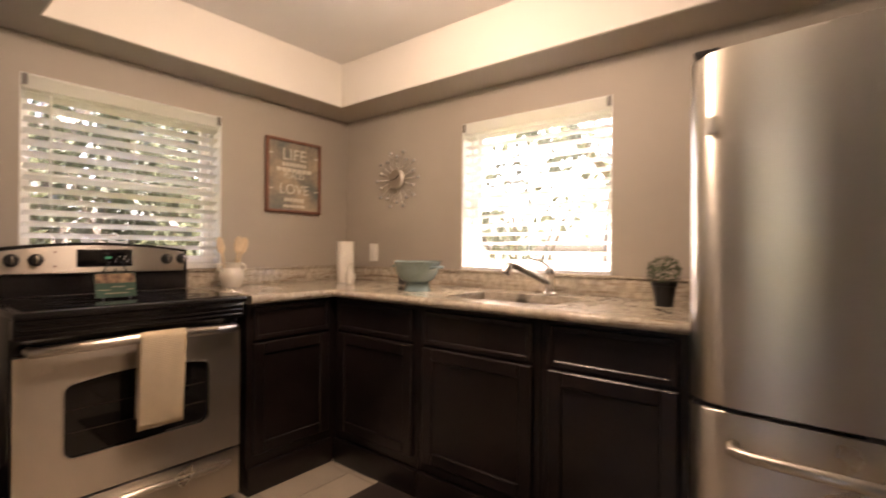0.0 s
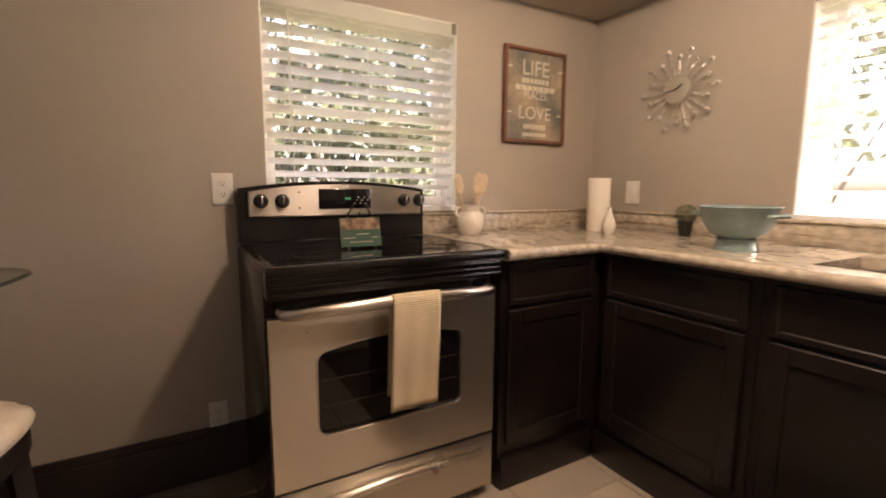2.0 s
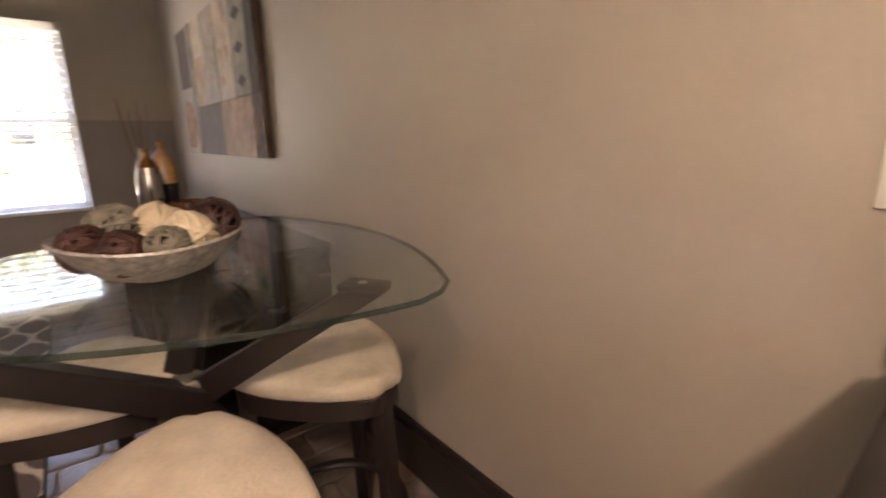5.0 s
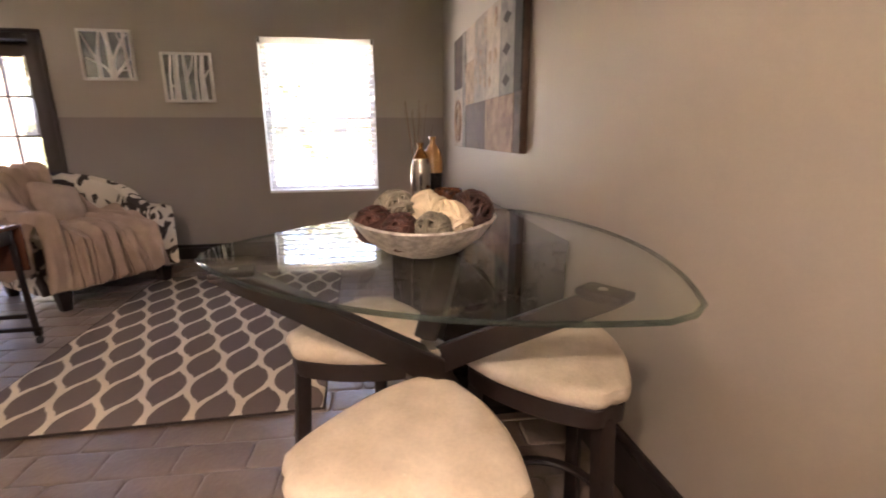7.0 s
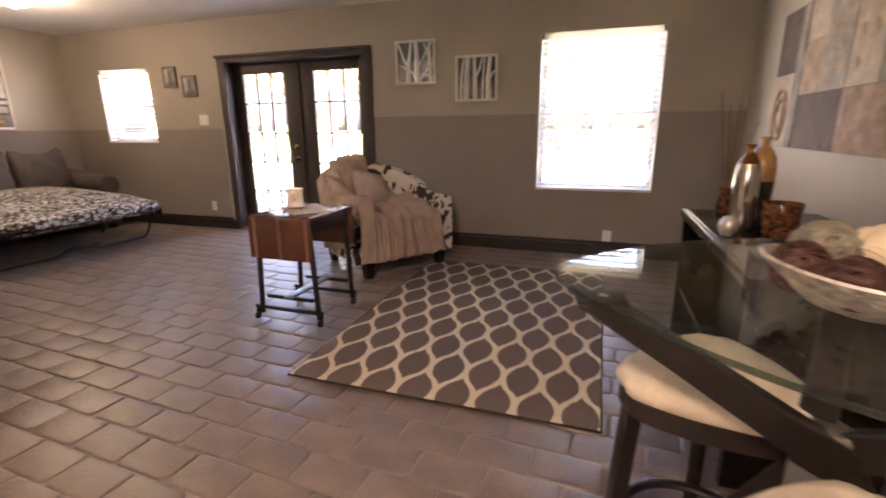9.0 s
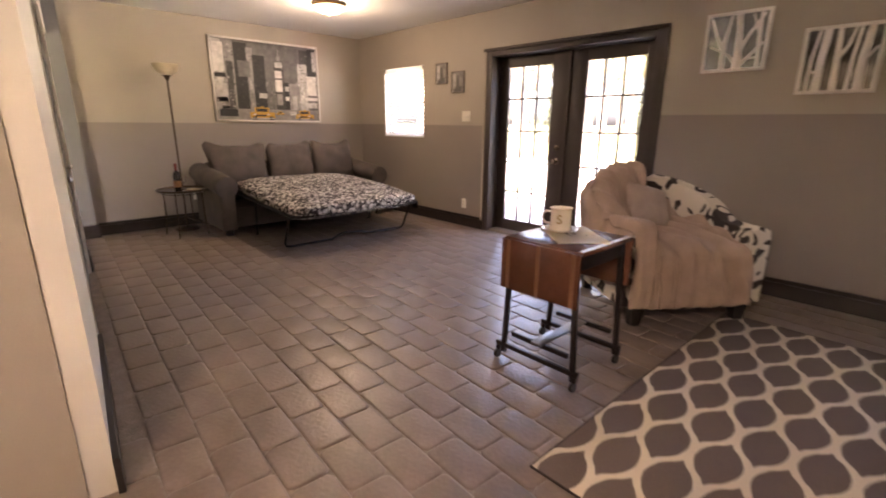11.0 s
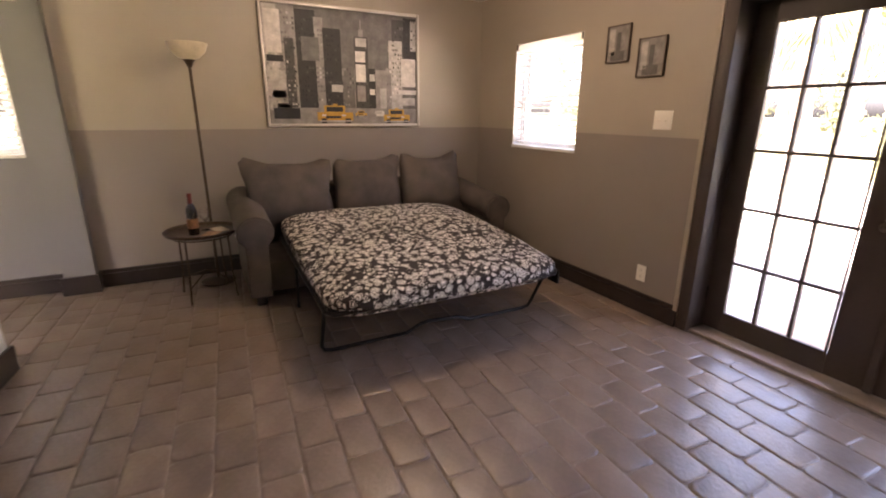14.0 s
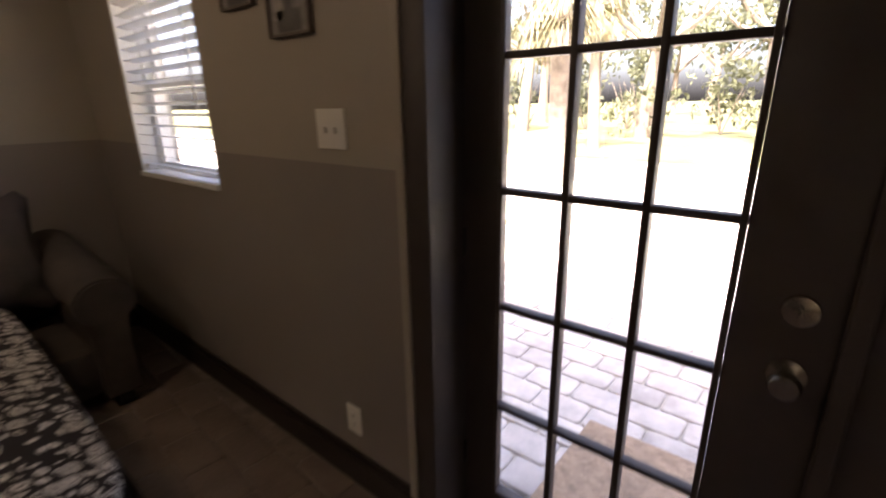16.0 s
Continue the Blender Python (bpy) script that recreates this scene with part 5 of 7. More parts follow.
part("shelf", boxes((XW + 0.045, -1.17, -2.05, -0.83, 0.30, 0.325)), cblack, cons, world=True, smooth=False)
copper = material("copper_glaze", (0.42, 0.20, 0.06), 0.15, metal=0.7, vary=0.25, scale=12, bump=0.03)
amber = material("amber_glaze", (0.40, 0.22, 0.075), 0.16, vary=0.25, scale=12, bump=0.03, coat=0.4)
silver_glaze = material("silvered_glaze", (0.62, 0.58, 0.53), 0.10, metal=0.95, vary=0.2, scale=9, bump=0.03)


def bottle_vase(place, size, lower_mat, upper_mat, split, label, lower, upper):
    """A slim shouldered bottle: a body glazed in one colour up to split, another above, and a short flared neck."""
    e = thing("bottle_vase", place, label, "vase", "console vases")
    prof = [(0.040, 0.0), (0.046, 0.01), (0.053, 0.12), (0.056, 0.22), (0.055, 0.28), (0.047, 0.325), (0.030, 0.358), (0.017, 0.374), (0.0145, 0.395), (0.022, 0.412), (0.018, 0.413), (0.011, 0.396), (0.011, 0.38)]
    k = min(range(len(prof)), key=lambda i: abs(prof[i][1] - split) if i < 9 else 9)
    for name, pts, m_, lb in (("lower_body", [(0, 0.0)] + prof[:k + 1], lower_mat, lower), ("upper_body", prof[k:], upper_mat, upper)):
        part(name, lathe([(r_ * size, h_ * size) for r_, h_ in pts], 32), m_, e, lb)
    return e


bottle_vase((-1.288, -1.50, 0.75), 0.90, silver_glaze, copper, 0.325, "slim bottle vase with silvered body and copper top", "silvered glazed body", "copper glazed shoulders")
bottle_vase((-1.365, -1.60, 0.75), 0.97, cblack, amber, 0.22, "taller bottle vase with amber shoulders and black body", "black glazed body", "amber glazed shoulders")
ball = thing("crystal_ball", (-1.225, -1.415, 0.75), "shiny clear crystal ornament beside the vases", "ornament")
part("ornament", lathe([(0, 0), (0.022, 0.0), (0.036, 0.022), (0.040, 0.042), (0.034, 0.064), (0.018, 0.080), (0, 0.084)], 10), crystal, ball)
mosaic = material("amber_mosaic_glass", (0.10, 0.028, 0.012), 0.15, vary=0.7, scale=60, bump=0.1, hue=(0.22, 0.08, 0.03))
solid("candle_holder", lathe([(0, 0), (0.055, 0), (0.062, 0.02), (0.075, 0.135), (0.073, 0.139), (0.069, 0.135), (0.056, 0.02), (0, 0.015)], 32), mosaic, "amber brown mosaic glass candle holder", "candle holder", smooth=True).location = (-1.42, -1.46, 0.75)
rd = thing("dried_reeds", (-1.34, -2.03, 0.75), "bundle of thin dried reeds standing in a slim vase", "dried reeds")
part("vase", lathe([(0, 0), (0.04, 0), (0.045, 0.02), (0.03, 0.10), (0.032, 0.13), (0.028, 0.13), (0.024, 0.1), (0, 0.02)], 20), mosaic, rd)
reed = material("dried_reed", (0.20, 0.13, 0.07), 0.8, vary=0.2)
rnd = random.Random(4)
for k in range(16):
    a, l_ = rnd.uniform(0, 6.28), rnd.uniform(0.42, 0.62)
    s_ = rnd.uniform(0.02, 0.10)
    part("reed", tube([(0, 0, 0.03), (0.5 * s_ * math.cos(a), 0.5 * s_ * math.sin(a), 0.03 + l_ * 0.5), (s_ * math.cos(a), s_ * math.sin(a), 0.03 + l_)], [0.0025, 0.002, 0.0012], 5), reed, rd)

# patchwork painting
pt = thing("painting", (XW + 0.004, -2.21, 1.065), "large canvas of patchwork panels in brown, cream and grey", "painting")
L0, L1, HT = -0.838, 0.838, 0.815
part("canvas", boxes((0, 0.034, L0, L1, 0, HT), bevel=0.002), material("brown_canvas_edge", (0.085, 0.045, 0.028), 0.6, vary=0.3, scale=12), pt, "brown canvas edge")
tones = [("patch_cream", (0.58, 0.50, 0.40), (0.60, 0.47, 0.35)), ("patch_brown", (0.075, 0.048, 0.036), (0.14, 0.09, 0.065)), ("patch_tan", (0.42, 0.28, 0.17), (0.52, 0.38, 0.26)), ("patch_grey", (0.34, 0.31, 0.27), (0.46, 0.38, 0.30)), ("patch_rust", (0.34, 0.19, 0.12), (0.48, 0.32, 0.21)), ("patch_black", (0.03, 0.024, 0.02), (0.07, 0.05, 0.04)), ("patch_slate", (0.25, 0.235, 0.205), (0.34, 0.30, 0.25))]
pm = [material(n_, [c_ * 0.8 for c_ in a], 0.75, vary=0.25, scale=12, fine=45, bump=0.4, hue=[c_ * 0.8 for c_ in b]) for n_, a, b in tones]
patches = [(0.0, 0.20, 0.0, 0.54, 0), (0.0, 0.20, 0.54, 1.0, 1), (0.20, 0.26, 0.0, 1.0, 6), (0.26, 0.42, 0.37, 0.72, 2), (0.26, 0.42, 0.72, 1.0, 0),
           (0.42, 0.60, 0.37, 1.0, 3), (0.60, 0.78, 0.37, 1.0, 0), (0.78, 0.93, 0.37, 1.0, 6), (0.93, 1.0, 0.37, 1.0, 5), (0.26, 0.60, 0.0, 0.37, 1), (0.60, 0.93, 0.0, 0.37, 4), (0.93, 1.0, 0.0, 0.37, 1)]
for a, b, c, d, k in patches:
    part("patch", boxes((0.034, 0.036 + 0.001 * k, L0 + (L1 - L0) * a + 0.002, L0 + (L1 - L0) * b - 0.002, HT * c + 0.002, HT * d - 0.002)), pm[k], pt, smooth=False)
yc, zc = L0 + (L1 - L0) * 0.10, HT * 0.24
part("oval_motif", tube([(0.037, yc + 0.115 * math.cos(a), zc + 0.155 * math.sin(a)) for a in [2 * math.pi * k / 32 for k in range(32)]], 0.010, 6, closed=True), pm[4], pt, "rust oval motif")
part("oval_motif", tube([(0.037, yc + 0.06 * math.cos(a), zc + 0.02 * math.sin(2 * a) + 0.10 * math.sin(a)) for a in [2 * math.pi * k / 32 for k in range(32)]], 0.012, 6, closed=True), pm[2], pt, "rust oval motif")
for k in range(3):
    zc = HT * (0.46 + 0.19 * k)
    yc = L0 + (L1 - L0) * 0.855
    part("diamond_motif", prism([(yc - 0.07, zc), (yc, zc - 0.032), (yc + 0.07, zc), (yc, zc + 0.032)], 0, 0.004, bm=None), pm[5], pt, "dark diamond motif", smooth=False).matrix_basis = Matrix(((0, 0, 1, 0.039), (1, 0, 0, 0), (0, 1, 0, 0), (0, 0, 0, 1)))
rnd = random.Random(8)
for k in range(20):
    yc, zc = L0 + (L1 - L0) * rnd.choice((0.45, 0.52, 0.58, 0.65, 0.72)), HT * rnd.uniform(0.45, 0.95)
    part("leaf_motif", blob(0.0012, 0.022 + 0.02 * rnd.random(), 0.03 + 0.03 * rnd.random(), 2.0, 0.3, 10, 6, k), pm[rnd.choice((2, 4))], pt, "rust leaf motif").matrix_basis = pose(0.038, yc, zc)

# ---- rug ----
rug_mat = bpy.data.materials.new("trellis_rug_pile")
rug_mat.use_nodes = True
n, l = rug_mat.node_tree.nodes, rug_mat.node_tree.links
tc = n.new("ShaderNodeTexCoord"); sp = n.new("ShaderNodeSeparateXYZ")
wob = n.new("ShaderNodeTexNoise"); wob.inputs["Scale"].default_value = 14
wm = n.new("ShaderNodeVectorMath"); wm.operation = "MULTIPLY_ADD"; wm.inputs[1].default_value = (0.012, 0.012, 0)
l.new(tc.outputs["Object"], wob.inputs["Vector"]); l.new(wob.outputs["Color"], wm.inputs[0]); l.new(tc.outputs["Object"], wm.inputs[2])
l.new(wm.outputs[0], sp.inputs[0])


def nmath(op, a, b=None):
    q = n.new("ShaderNodeMath"); q.operation = op
    for i, v in enumerate((a, b)):
        if v is None:
            continue
        if isinstance(v, (int, float)):
            q.inputs[i].default_value = v
        else:
            l.new(v, q.inputs[i])
    return q.outputs[0]


PX, PY = RUG_PX, RUG_PY


def cells(dx, dy):
    u = nmath("MULTIPLY", nmath("SUBTRACT", nmath("FRACT", nmath("ADD", nmath("DIVIDE", sp.outputs["X"], PX), dx)), 0.5), PX)
    v = nmath("MULTIPLY", nmath("SUBTRACT", nmath("FRACT", nmath("ADD", nmath("DIVIDE", nmath("SUBTRACT", sp.outputs["Y"], 0.33), 2 * PY), dy)), 0.5), 2 * PY)
    cs = nmath("COSINE", nmath("MULTIPLY", v, math.pi / PY))
    cs = nmath("MULTIPLY", nmath("SIGN", cs), nmath("POWER", nmath("ABSOLUTE", cs), 0.78))
    edge = nmath("MULTIPLY", nmath("ADD", cs, 1.0), PX / 4)
    return nmath("GREATER_THAN", nmath("SUBTRACT", edge, nmath("ABSOLUTE", u)), 0.0165)


dark = nmath("MAXIMUM", cells(0.5, 0.5), cells(0.0, 0.0))
rn = n.new("ShaderNodeTexNoise"); rn.inputs["Scale"].default_value = 220; l.new(tc.outputs["Object"], rn.inputs["Vector"])
ra, rb_ = n.new("ShaderNodeValToRGB"), n.new("ShaderNodeValToRGB")
ra.color_ramp.elements[0].color, ra.color_ramp.elements[1].color = col(0.56, 0.49, 0.39), col(0.74, 0.66, 0.53)
rb_.color_ramp.elements[0].color, rb_.color_ramp.elements[1].color = col(0.105, 0.078, 0.068), col(0.175, 0.133, 0.116)
l.new(rn.outputs["Fac"], ra.inputs["Fac"]); l.new(rn.outputs["Fac"], rb_.inputs["Fac"])
rm = n.new("ShaderNodeMix"); rm.data_type = "RGBA"
l.new(dark, rm.inputs["Factor"]); l.new(ra.outputs["Color"], rm.inputs["A"]); l.new(rb_.outputs["Color"], rm.inputs["B"])
l.new(rm.outputs["Result"], n["Principled BSDF"].inputs["Base Color"])
n["Principled BSDF"].inputs["Roughness"].default_value = 0.95
rbp = n.new("ShaderNodeBump"); rbp.inputs["Strength"].default_value = 0.7; rbp.inputs["Distance"].default_value = 0.004
l.new(rn.outputs["Fac"], rbp.inputs["Height"]); l.new(rbp.outputs["Normal"], n["Principled BSDF"].inputs["Normal"])
rug_edge = material("dark_rug_binding", (0.05, 0.036, 0.032), 0.95)
rg = thing("area_rug", (-0.035, -2.045, 0.004), "grey-brown area rug with cream trellis pattern", "rug")
part("woven_field", boxes((-0.74, 0.74, -1.075, 1.085, 0, 0.011), bevel=0.004), rug_mat, rg)
part("binding", tube([(-0.742, -1.077, 0.005), (0.742, -1.077, 0.005), (0.742, 1.087, 0.005), (-0.742, 1.087, 0.005)], 0.006, 8, closed=True), rug_edge, rg, "dark bound edge")
solid("kitchen_mat", boxes((-0.81, 0.50, 1.45, 2.125, 0.002, 0.012), bevel=0.004), material("dark_brown_mat", (0.045, 0.028, 0.022), 0.9, vary=0.2, scale=20, fine=150, bump=0.4), "dark brown mat in front of the sink", "mat", place=(-0.15, 1.8, 0.002))

# ---- drop-leaf cart ----
walnut = material("walnut_veneer", (0.115, 0.042, 0.024), 0.22, vary=0.18, scale=3, fine=50, bump=0.05, hue=(0.145, 0.056, 0.031))
maple = material("pale_wood_inlay", (0.42, 0.25, 0.11), 0.3, vary=0.15, scale=10)
cherry = material("amber_wood_stripe", (0.20, 0.085, 0.034), 0.32, vary=0.15, scale=10)
dark_metal = material("dark_brown_metal", (0.028, 0.020, 0.017), 0.35, metal=0.4, vary=0.2)
cart = thing("drop_leaf_cart", (1.095, -1.72, 0), "walnut drop-leaf cart with metal legs on casters", "side table")
TX0, TX1, TY0, TY1, TZ = 0.885, 1.330, -1.972, -1.508, 0.692
part("top", boxes((TX0, TX1, TY0, TY1, TZ - 0.02, TZ), bevel=0.004), walnut, cart, "walnut veneer top", world=True)
part("inlay", boxes((TX0 + 0.004, TX0 + 0.028, TY0 + 0.005, TY1 - 0.005, TZ, TZ + 0.0012)), maple, cart, "pale wood edge strip", world=True, smooth=False)
for s, yy in ((1, TY1), (-1, TY0)):
    a, b = (yy + 0.004, yy + 0.022) if s > 0 else (yy - 0.022, yy - 0.004)
    lf = part("leaf", boxes((TX0, TX1, a, b, TZ - 0.265, TZ - 0.006), bevel=0.004), walnut, cart, "hanging walnut leaf", world=True)
    f0, f1 = (b, b + 0.0012) if s > 0 else (a - 0.0012, a)
    for u in (0.10, 0.50, 0.93):
        x = TX1 - (TX1 - TX0) * u
        part("inlay", boxes((x - 0.011, x + 0.011, f0, f1, TZ - 0.262, TZ - 0.009)), cherry, lf, "pale wood stripe", world=True, smooth=False)
part("apron", boxes((TX0 + 0.03, TX1 - 0.03, TY0 + 0.02, TY1 - 0.02, TZ - 0.10, TZ - 0.02), bevel=0.003), dark_metal, cart, world=True)
for yy in (-1.530, -1.945):
    for xx, lean in ((0.925, -1), (1.295, 1)):
        part("leg", boxes((-0.013, 0.013, -0.011, 0.011, 0.045, TZ - 0.02), bevel=0.003, m=Matrix(((1, 0, -lean * 0.045, xx + lean * 0.03), (0, 1, 0, yy), (0, 0, 1, 0), (0, 0, 0, 1)))), dark_metal, cart, world=True)
    part("crossbar", boxes((0.87, 1.37, yy - 0.012, yy + 0.012, 0.075, 0.098), bevel=0.003), dark_metal, cart, world=True)
    part("crossbar", boxes((0.93, 1.27, yy - 0.01, yy + 0.01, 0.155, 0.178), bevel=0.003), dark_metal, cart, world=True)
    for xx in (0.885, 1.355):
        c = part("caster", boxes((xx - 0.012, xx + 0.012, yy - 0.014, yy + 0.014, 0.045, 0.075), bevel=0.004), dark_metal, cart, "small caster", world=True)
        part("wheel", lathe([(0, -0.009), (0.022, -0.009), (0.024, -0.004), (0.024, 0.004), (0.022, 0.009), (0, 0.009)], 18, m=pose(xx, yy + 0.012, 0.025, 0, 90, 0)), black_plastic, c, world=True)
part("stretcher", boxes((1.07, 1.13, -1.935, -1.50, 0.17, 0.182), bevel=0.003), material("grey_metal_plate", (0.33, 0.31, 0.29), 0.3, metal=0.8), cart, "grey metal stretcher plate", world=True)
paper_m = material("aged_paper", (0.60, 0.52, 0.38), 0.7, vary=0.08, scale=6, bump=0.02)
ink = material("faded_ink", (0.20, 0.17, 0.15), 0.7, bump=0)
mg = thing("magazine", (1.105, -1.775, TZ + 0.0015), "cream printed magazine lying on the cart", "magazine", rz=-41)
part("sheet", boxes((-0.18, 0.18, -0.125, 0.125, 0, 0.003)), paper_m, mg, smooth=False)
part("sheet", boxes((-0.178, 0.176, -0.122, 0.122, 0.003, 0.005), m=pose(0, 0, 0, 0, 0, 2)), paper_m, mg, smooth=False)
rnd = random.Random(11)
for k in range(10):
    x, y = rnd.uniform(-0.06, 0.05), rnd.uniform(-0.10, 0.05)
    part("print_mark", boxes((x, x + rnd.uniform(0.015, 0.05), y, y + rnd.uniform(0.004, 0.014), 0.005, 0.0055)), ink, mg, smooth=False)
sau = thing("saucer", (1.19, -1.785, TZ + 0.0065), "cream saucer with a gold rim under the mug", "saucer")
part("plate", lathe([(0, 0), (0.035, 0), (0.04, 0.003), (0.072, 0.012), (0.074, 0.014), (0.07, 0.015), (0.04, 0.007), (0, 0.006)], 36), ceramic, sau)
mug = thing("mug", (1.19, -1.785, TZ + 0.0140), "cream monogram mug with gold rim", "mug")
part("cup", lathe([(0, 0), (0.040, 0), (0.046, 0.004), (0.046, 0.010), (0.042, 0.016), (0.042, 0.085), (0.045, 0.093), (0.047, 0.096), (0.044, 0.097), (0.039, 0.09), (0.038, 0.012), (0, 0.010)], 36), ceramic, mug)
hd = math.radians(28)
part("handle", tube([((0.040 + r_) * math.cos(hd), (0.040 + r_) * math.sin(hd), z_) for r_, z_ in ((0.0, 0.078), (0.022, 0.080), (0.034, 0.066), (0.034, 0.044), (0.022, 0.028), (0.0, 0.026))], 0.0055, 10), ceramic, mug)
gold = material("gold_print", (0.40, 0.27, 0.12), 0.35, metal=0.5, bump=0)
part("gold_rim", tube([(0.0455 * math.cos(2 * math.pi * k / 36), 0.0455 * math.sin(2 * math.pi * k / 36), 0.0965) for k in range(36)], 0.0012, 6, closed=True), gold, mug)
part("coffee", lathe([(0, 0.07), (0.0392, 0.07), (0.0392, 0.066), (0, 0.066)], 24), material("coffee", (0.03, 0.012, 0.006), 0.1, bump=0), mug)
# the monogram wraps the cup towards the kitchen
mono_dir = math.degrees(math.atan2(0.9, -0.42)) + 90
lm = pose(0, 0, 0, 0, 0, mono_dir) @ Matrix.Translation((0, -0.0425, 0.050)) @ pose(0, 0, 0, 90, 0, 0)
lettering("S", 0.055, lm, gold, mug)
for e in (mug, sau):
    e.matrix_basis = e.matrix_basis @ Matrix.Diagonal((1.26, 1.26, 1.2, 1))

# ---- armchair ----
scroll = bpy.data.materials.new("white_fabric_dark_scrolls")
scroll.use_nodes = True
n, l = scroll.node_tree.nodes, scroll.node_tree.links
tc = n.new("ShaderNodeTexCoord")
w0 = n.new("ShaderNodeTexNoise"); w0.inputs["Scale"].default_value = 3.2; w0.inputs["Detail"].default_value = 1.0; w0.inputs["Distortion"].default_value = 1.6
l.new(tc.outputs["Object"], w0.inputs["Vector"])
w0.inputs["Scale"].default_value, w0.inputs["Detail"].default_value, w0.inputs["Distortion"].default_value = 5.2, 0.3, 2.6
sr = n.new("ShaderNodeValToRGB")
sr.color_ramp.interpolation = "LINEAR"
e0 = sr.color_ramp.elements
e0[0].position, e0[0].color = 0.535, col(0.64, 0.58, 0.49)
e0[1].position, e0[1].color = 0.550, col(0.045, 0.033, 0.03)
l.new(w0.outputs["Fac"], sr.inputs["Fac"]); l.new(sr.outputs["Color"], n["Principled BSDF"].inputs["Base Color"])
n["Principled BSDF"].inputs["Roughness"].default_value = 0.9
wb = n.new("ShaderNodeTexNoise"); wb.inputs["Scale"].default_value = 300; bq = n.new("ShaderNodeBump"); bq.inputs["Strength"].default_value = 0.3; bq.inputs["Distance"].default_value = 0.002
l.new(tc.outputs["Object"], wb.inputs["Vector"]); l.new(wb.outputs["Fac"], bq.inputs["Height"]); l.new(bq.outputs["Normal"], n["Principled BSDF"].inputs["Normal"])

AC = thing("armchair", (1.06, -2.80, 0), "barrel armchair in white fabric with dark scroll print", "armchair", rz=234.4)
# the curved shell: arms sweep up into the back; the front is -y
shell = bmesh.new()
NS = 40
prev = None
for i in range(NS + 1):
    s = i / NS
    # plan: straight arms joined by a half-round back
    if s < 0.25:
        q_ = s / 0.25; c = Vector((-0.36, -0.36 + 0.42 * q_, 0)); nrm = Vector((-1, 0, 0))
    elif s > 0.75:
        q_ = (s - 0.75) / 0.25; c = Vector((0.36, 0.06 - 0.42 * q_, 0)); nrm = Vector((1, 0, 0))
    else:
        q_ = (s - 0.25) / 0.5; ang = math.pi * (1 - q_); c = Vector((0.36 * math.cos(ang), 0.06 + 0.32 * math.sin(ang), 0)); nrm = Vector((math.cos(ang), math.sin(ang), 0))
    h = 0.60 + 0.24 * max(0.0, math.sin(math.pi * min(1, max(0, (s - 0.14) / 0.72)))) ** 1.3
    lean_ = 0.05 * (h - 0.60) / 0.24
    sec = [(0.055, 0.13), (0.060, 0.35), (0.060 + lean_, h - 0.07), (0.050 + lean_, h - 0.02), (0.0 + lean_, h), (-0.050 + lean_, h - 0.02), (-0.060 + lean_, h - 0.07), (-0.060, 0.35), (-0.055, 0.13)]
    ring = [shell.verts.new(c + nrm * d + Vector((0, 0, z))) for d, z in sec]
    if prev:
        for k in range(len(sec) - 1):
            shell.faces.new((prev[k], ring[k], ring[k + 1], prev[k + 1]))
        shell.faces.new((prev[-1], ring[-1], ring[0], prev[0]))
    else:
        shell.faces.new(ring)
    prev = ring
shell.faces.new(prev[::-1])
part("shell", shell, scroll, AC, "curved arms and back in scroll print")
part("front_rail", boxes((-0.30, 0.30, -0.40, 0.30, 0.13, 0.30), bevel=0.02), scroll, AC)
bm = blob(0.31, 0.36, 0.085, 5.0, 0.03, 32, 16, 2)
bmesh.ops.transform(bm, matrix=Matrix.Translation((0, -0.06, 0.37)), verts=bm.verts[:])
part("seat_cushion", bm, scroll, AC)
for x in (-0.31, 0.31):
    for y in (-0.33, 0.30):
        part("foot", lathe([(0, 0), (0.034, 0), (0.038, 0.02), (0.056, 0.13), (0, 0.13)], 4, m=pose(x, y, 0.0, 0, 0, 45)), dark_wood, AC, "tapered dark wooden foot")
throw = material("beige_fleece_throw", (0.42, 0.315, 0.25), 0.95, vary=0.10, scale=10, fine=180, bump=0.35)
th = thing("throw_blanket", (1.06, -2.80, 0.30), "beige fleece throw draped over the armchair", "blanket", rz=234.4)


Z0 = -0.30


def arm_top(x, y):
    """How high the armchair's shell holds a cloth at a spot of its plan."""
    best = 0.0
    for i in range(0, 41):
        s = i / 40
        if s < 0.25:
            cx, cy = -0.36, -0.36 + 1.68 * s
        elif s > 0.75:
            cx, cy = 0.36, 0.06 - 1.68 * (s - 0.75)
        else:
            cx, cy = 0.36 * math.cos(math.pi * (1.5 - 2 * s)), 0.06 + 0.32 * math.sin(math.pi * (1.5 - 2 * s))
        h = 0.60 + 0.24 * max(0.0, math.sin(math.pi * min(1, max(0, (s - 0.14) / 0.72)))) ** 1.3
        best = max(best, h + 0.006 - 2.6 * max(0.0, math.hypot(x - cx, y - cy) - 0.055))
    return best


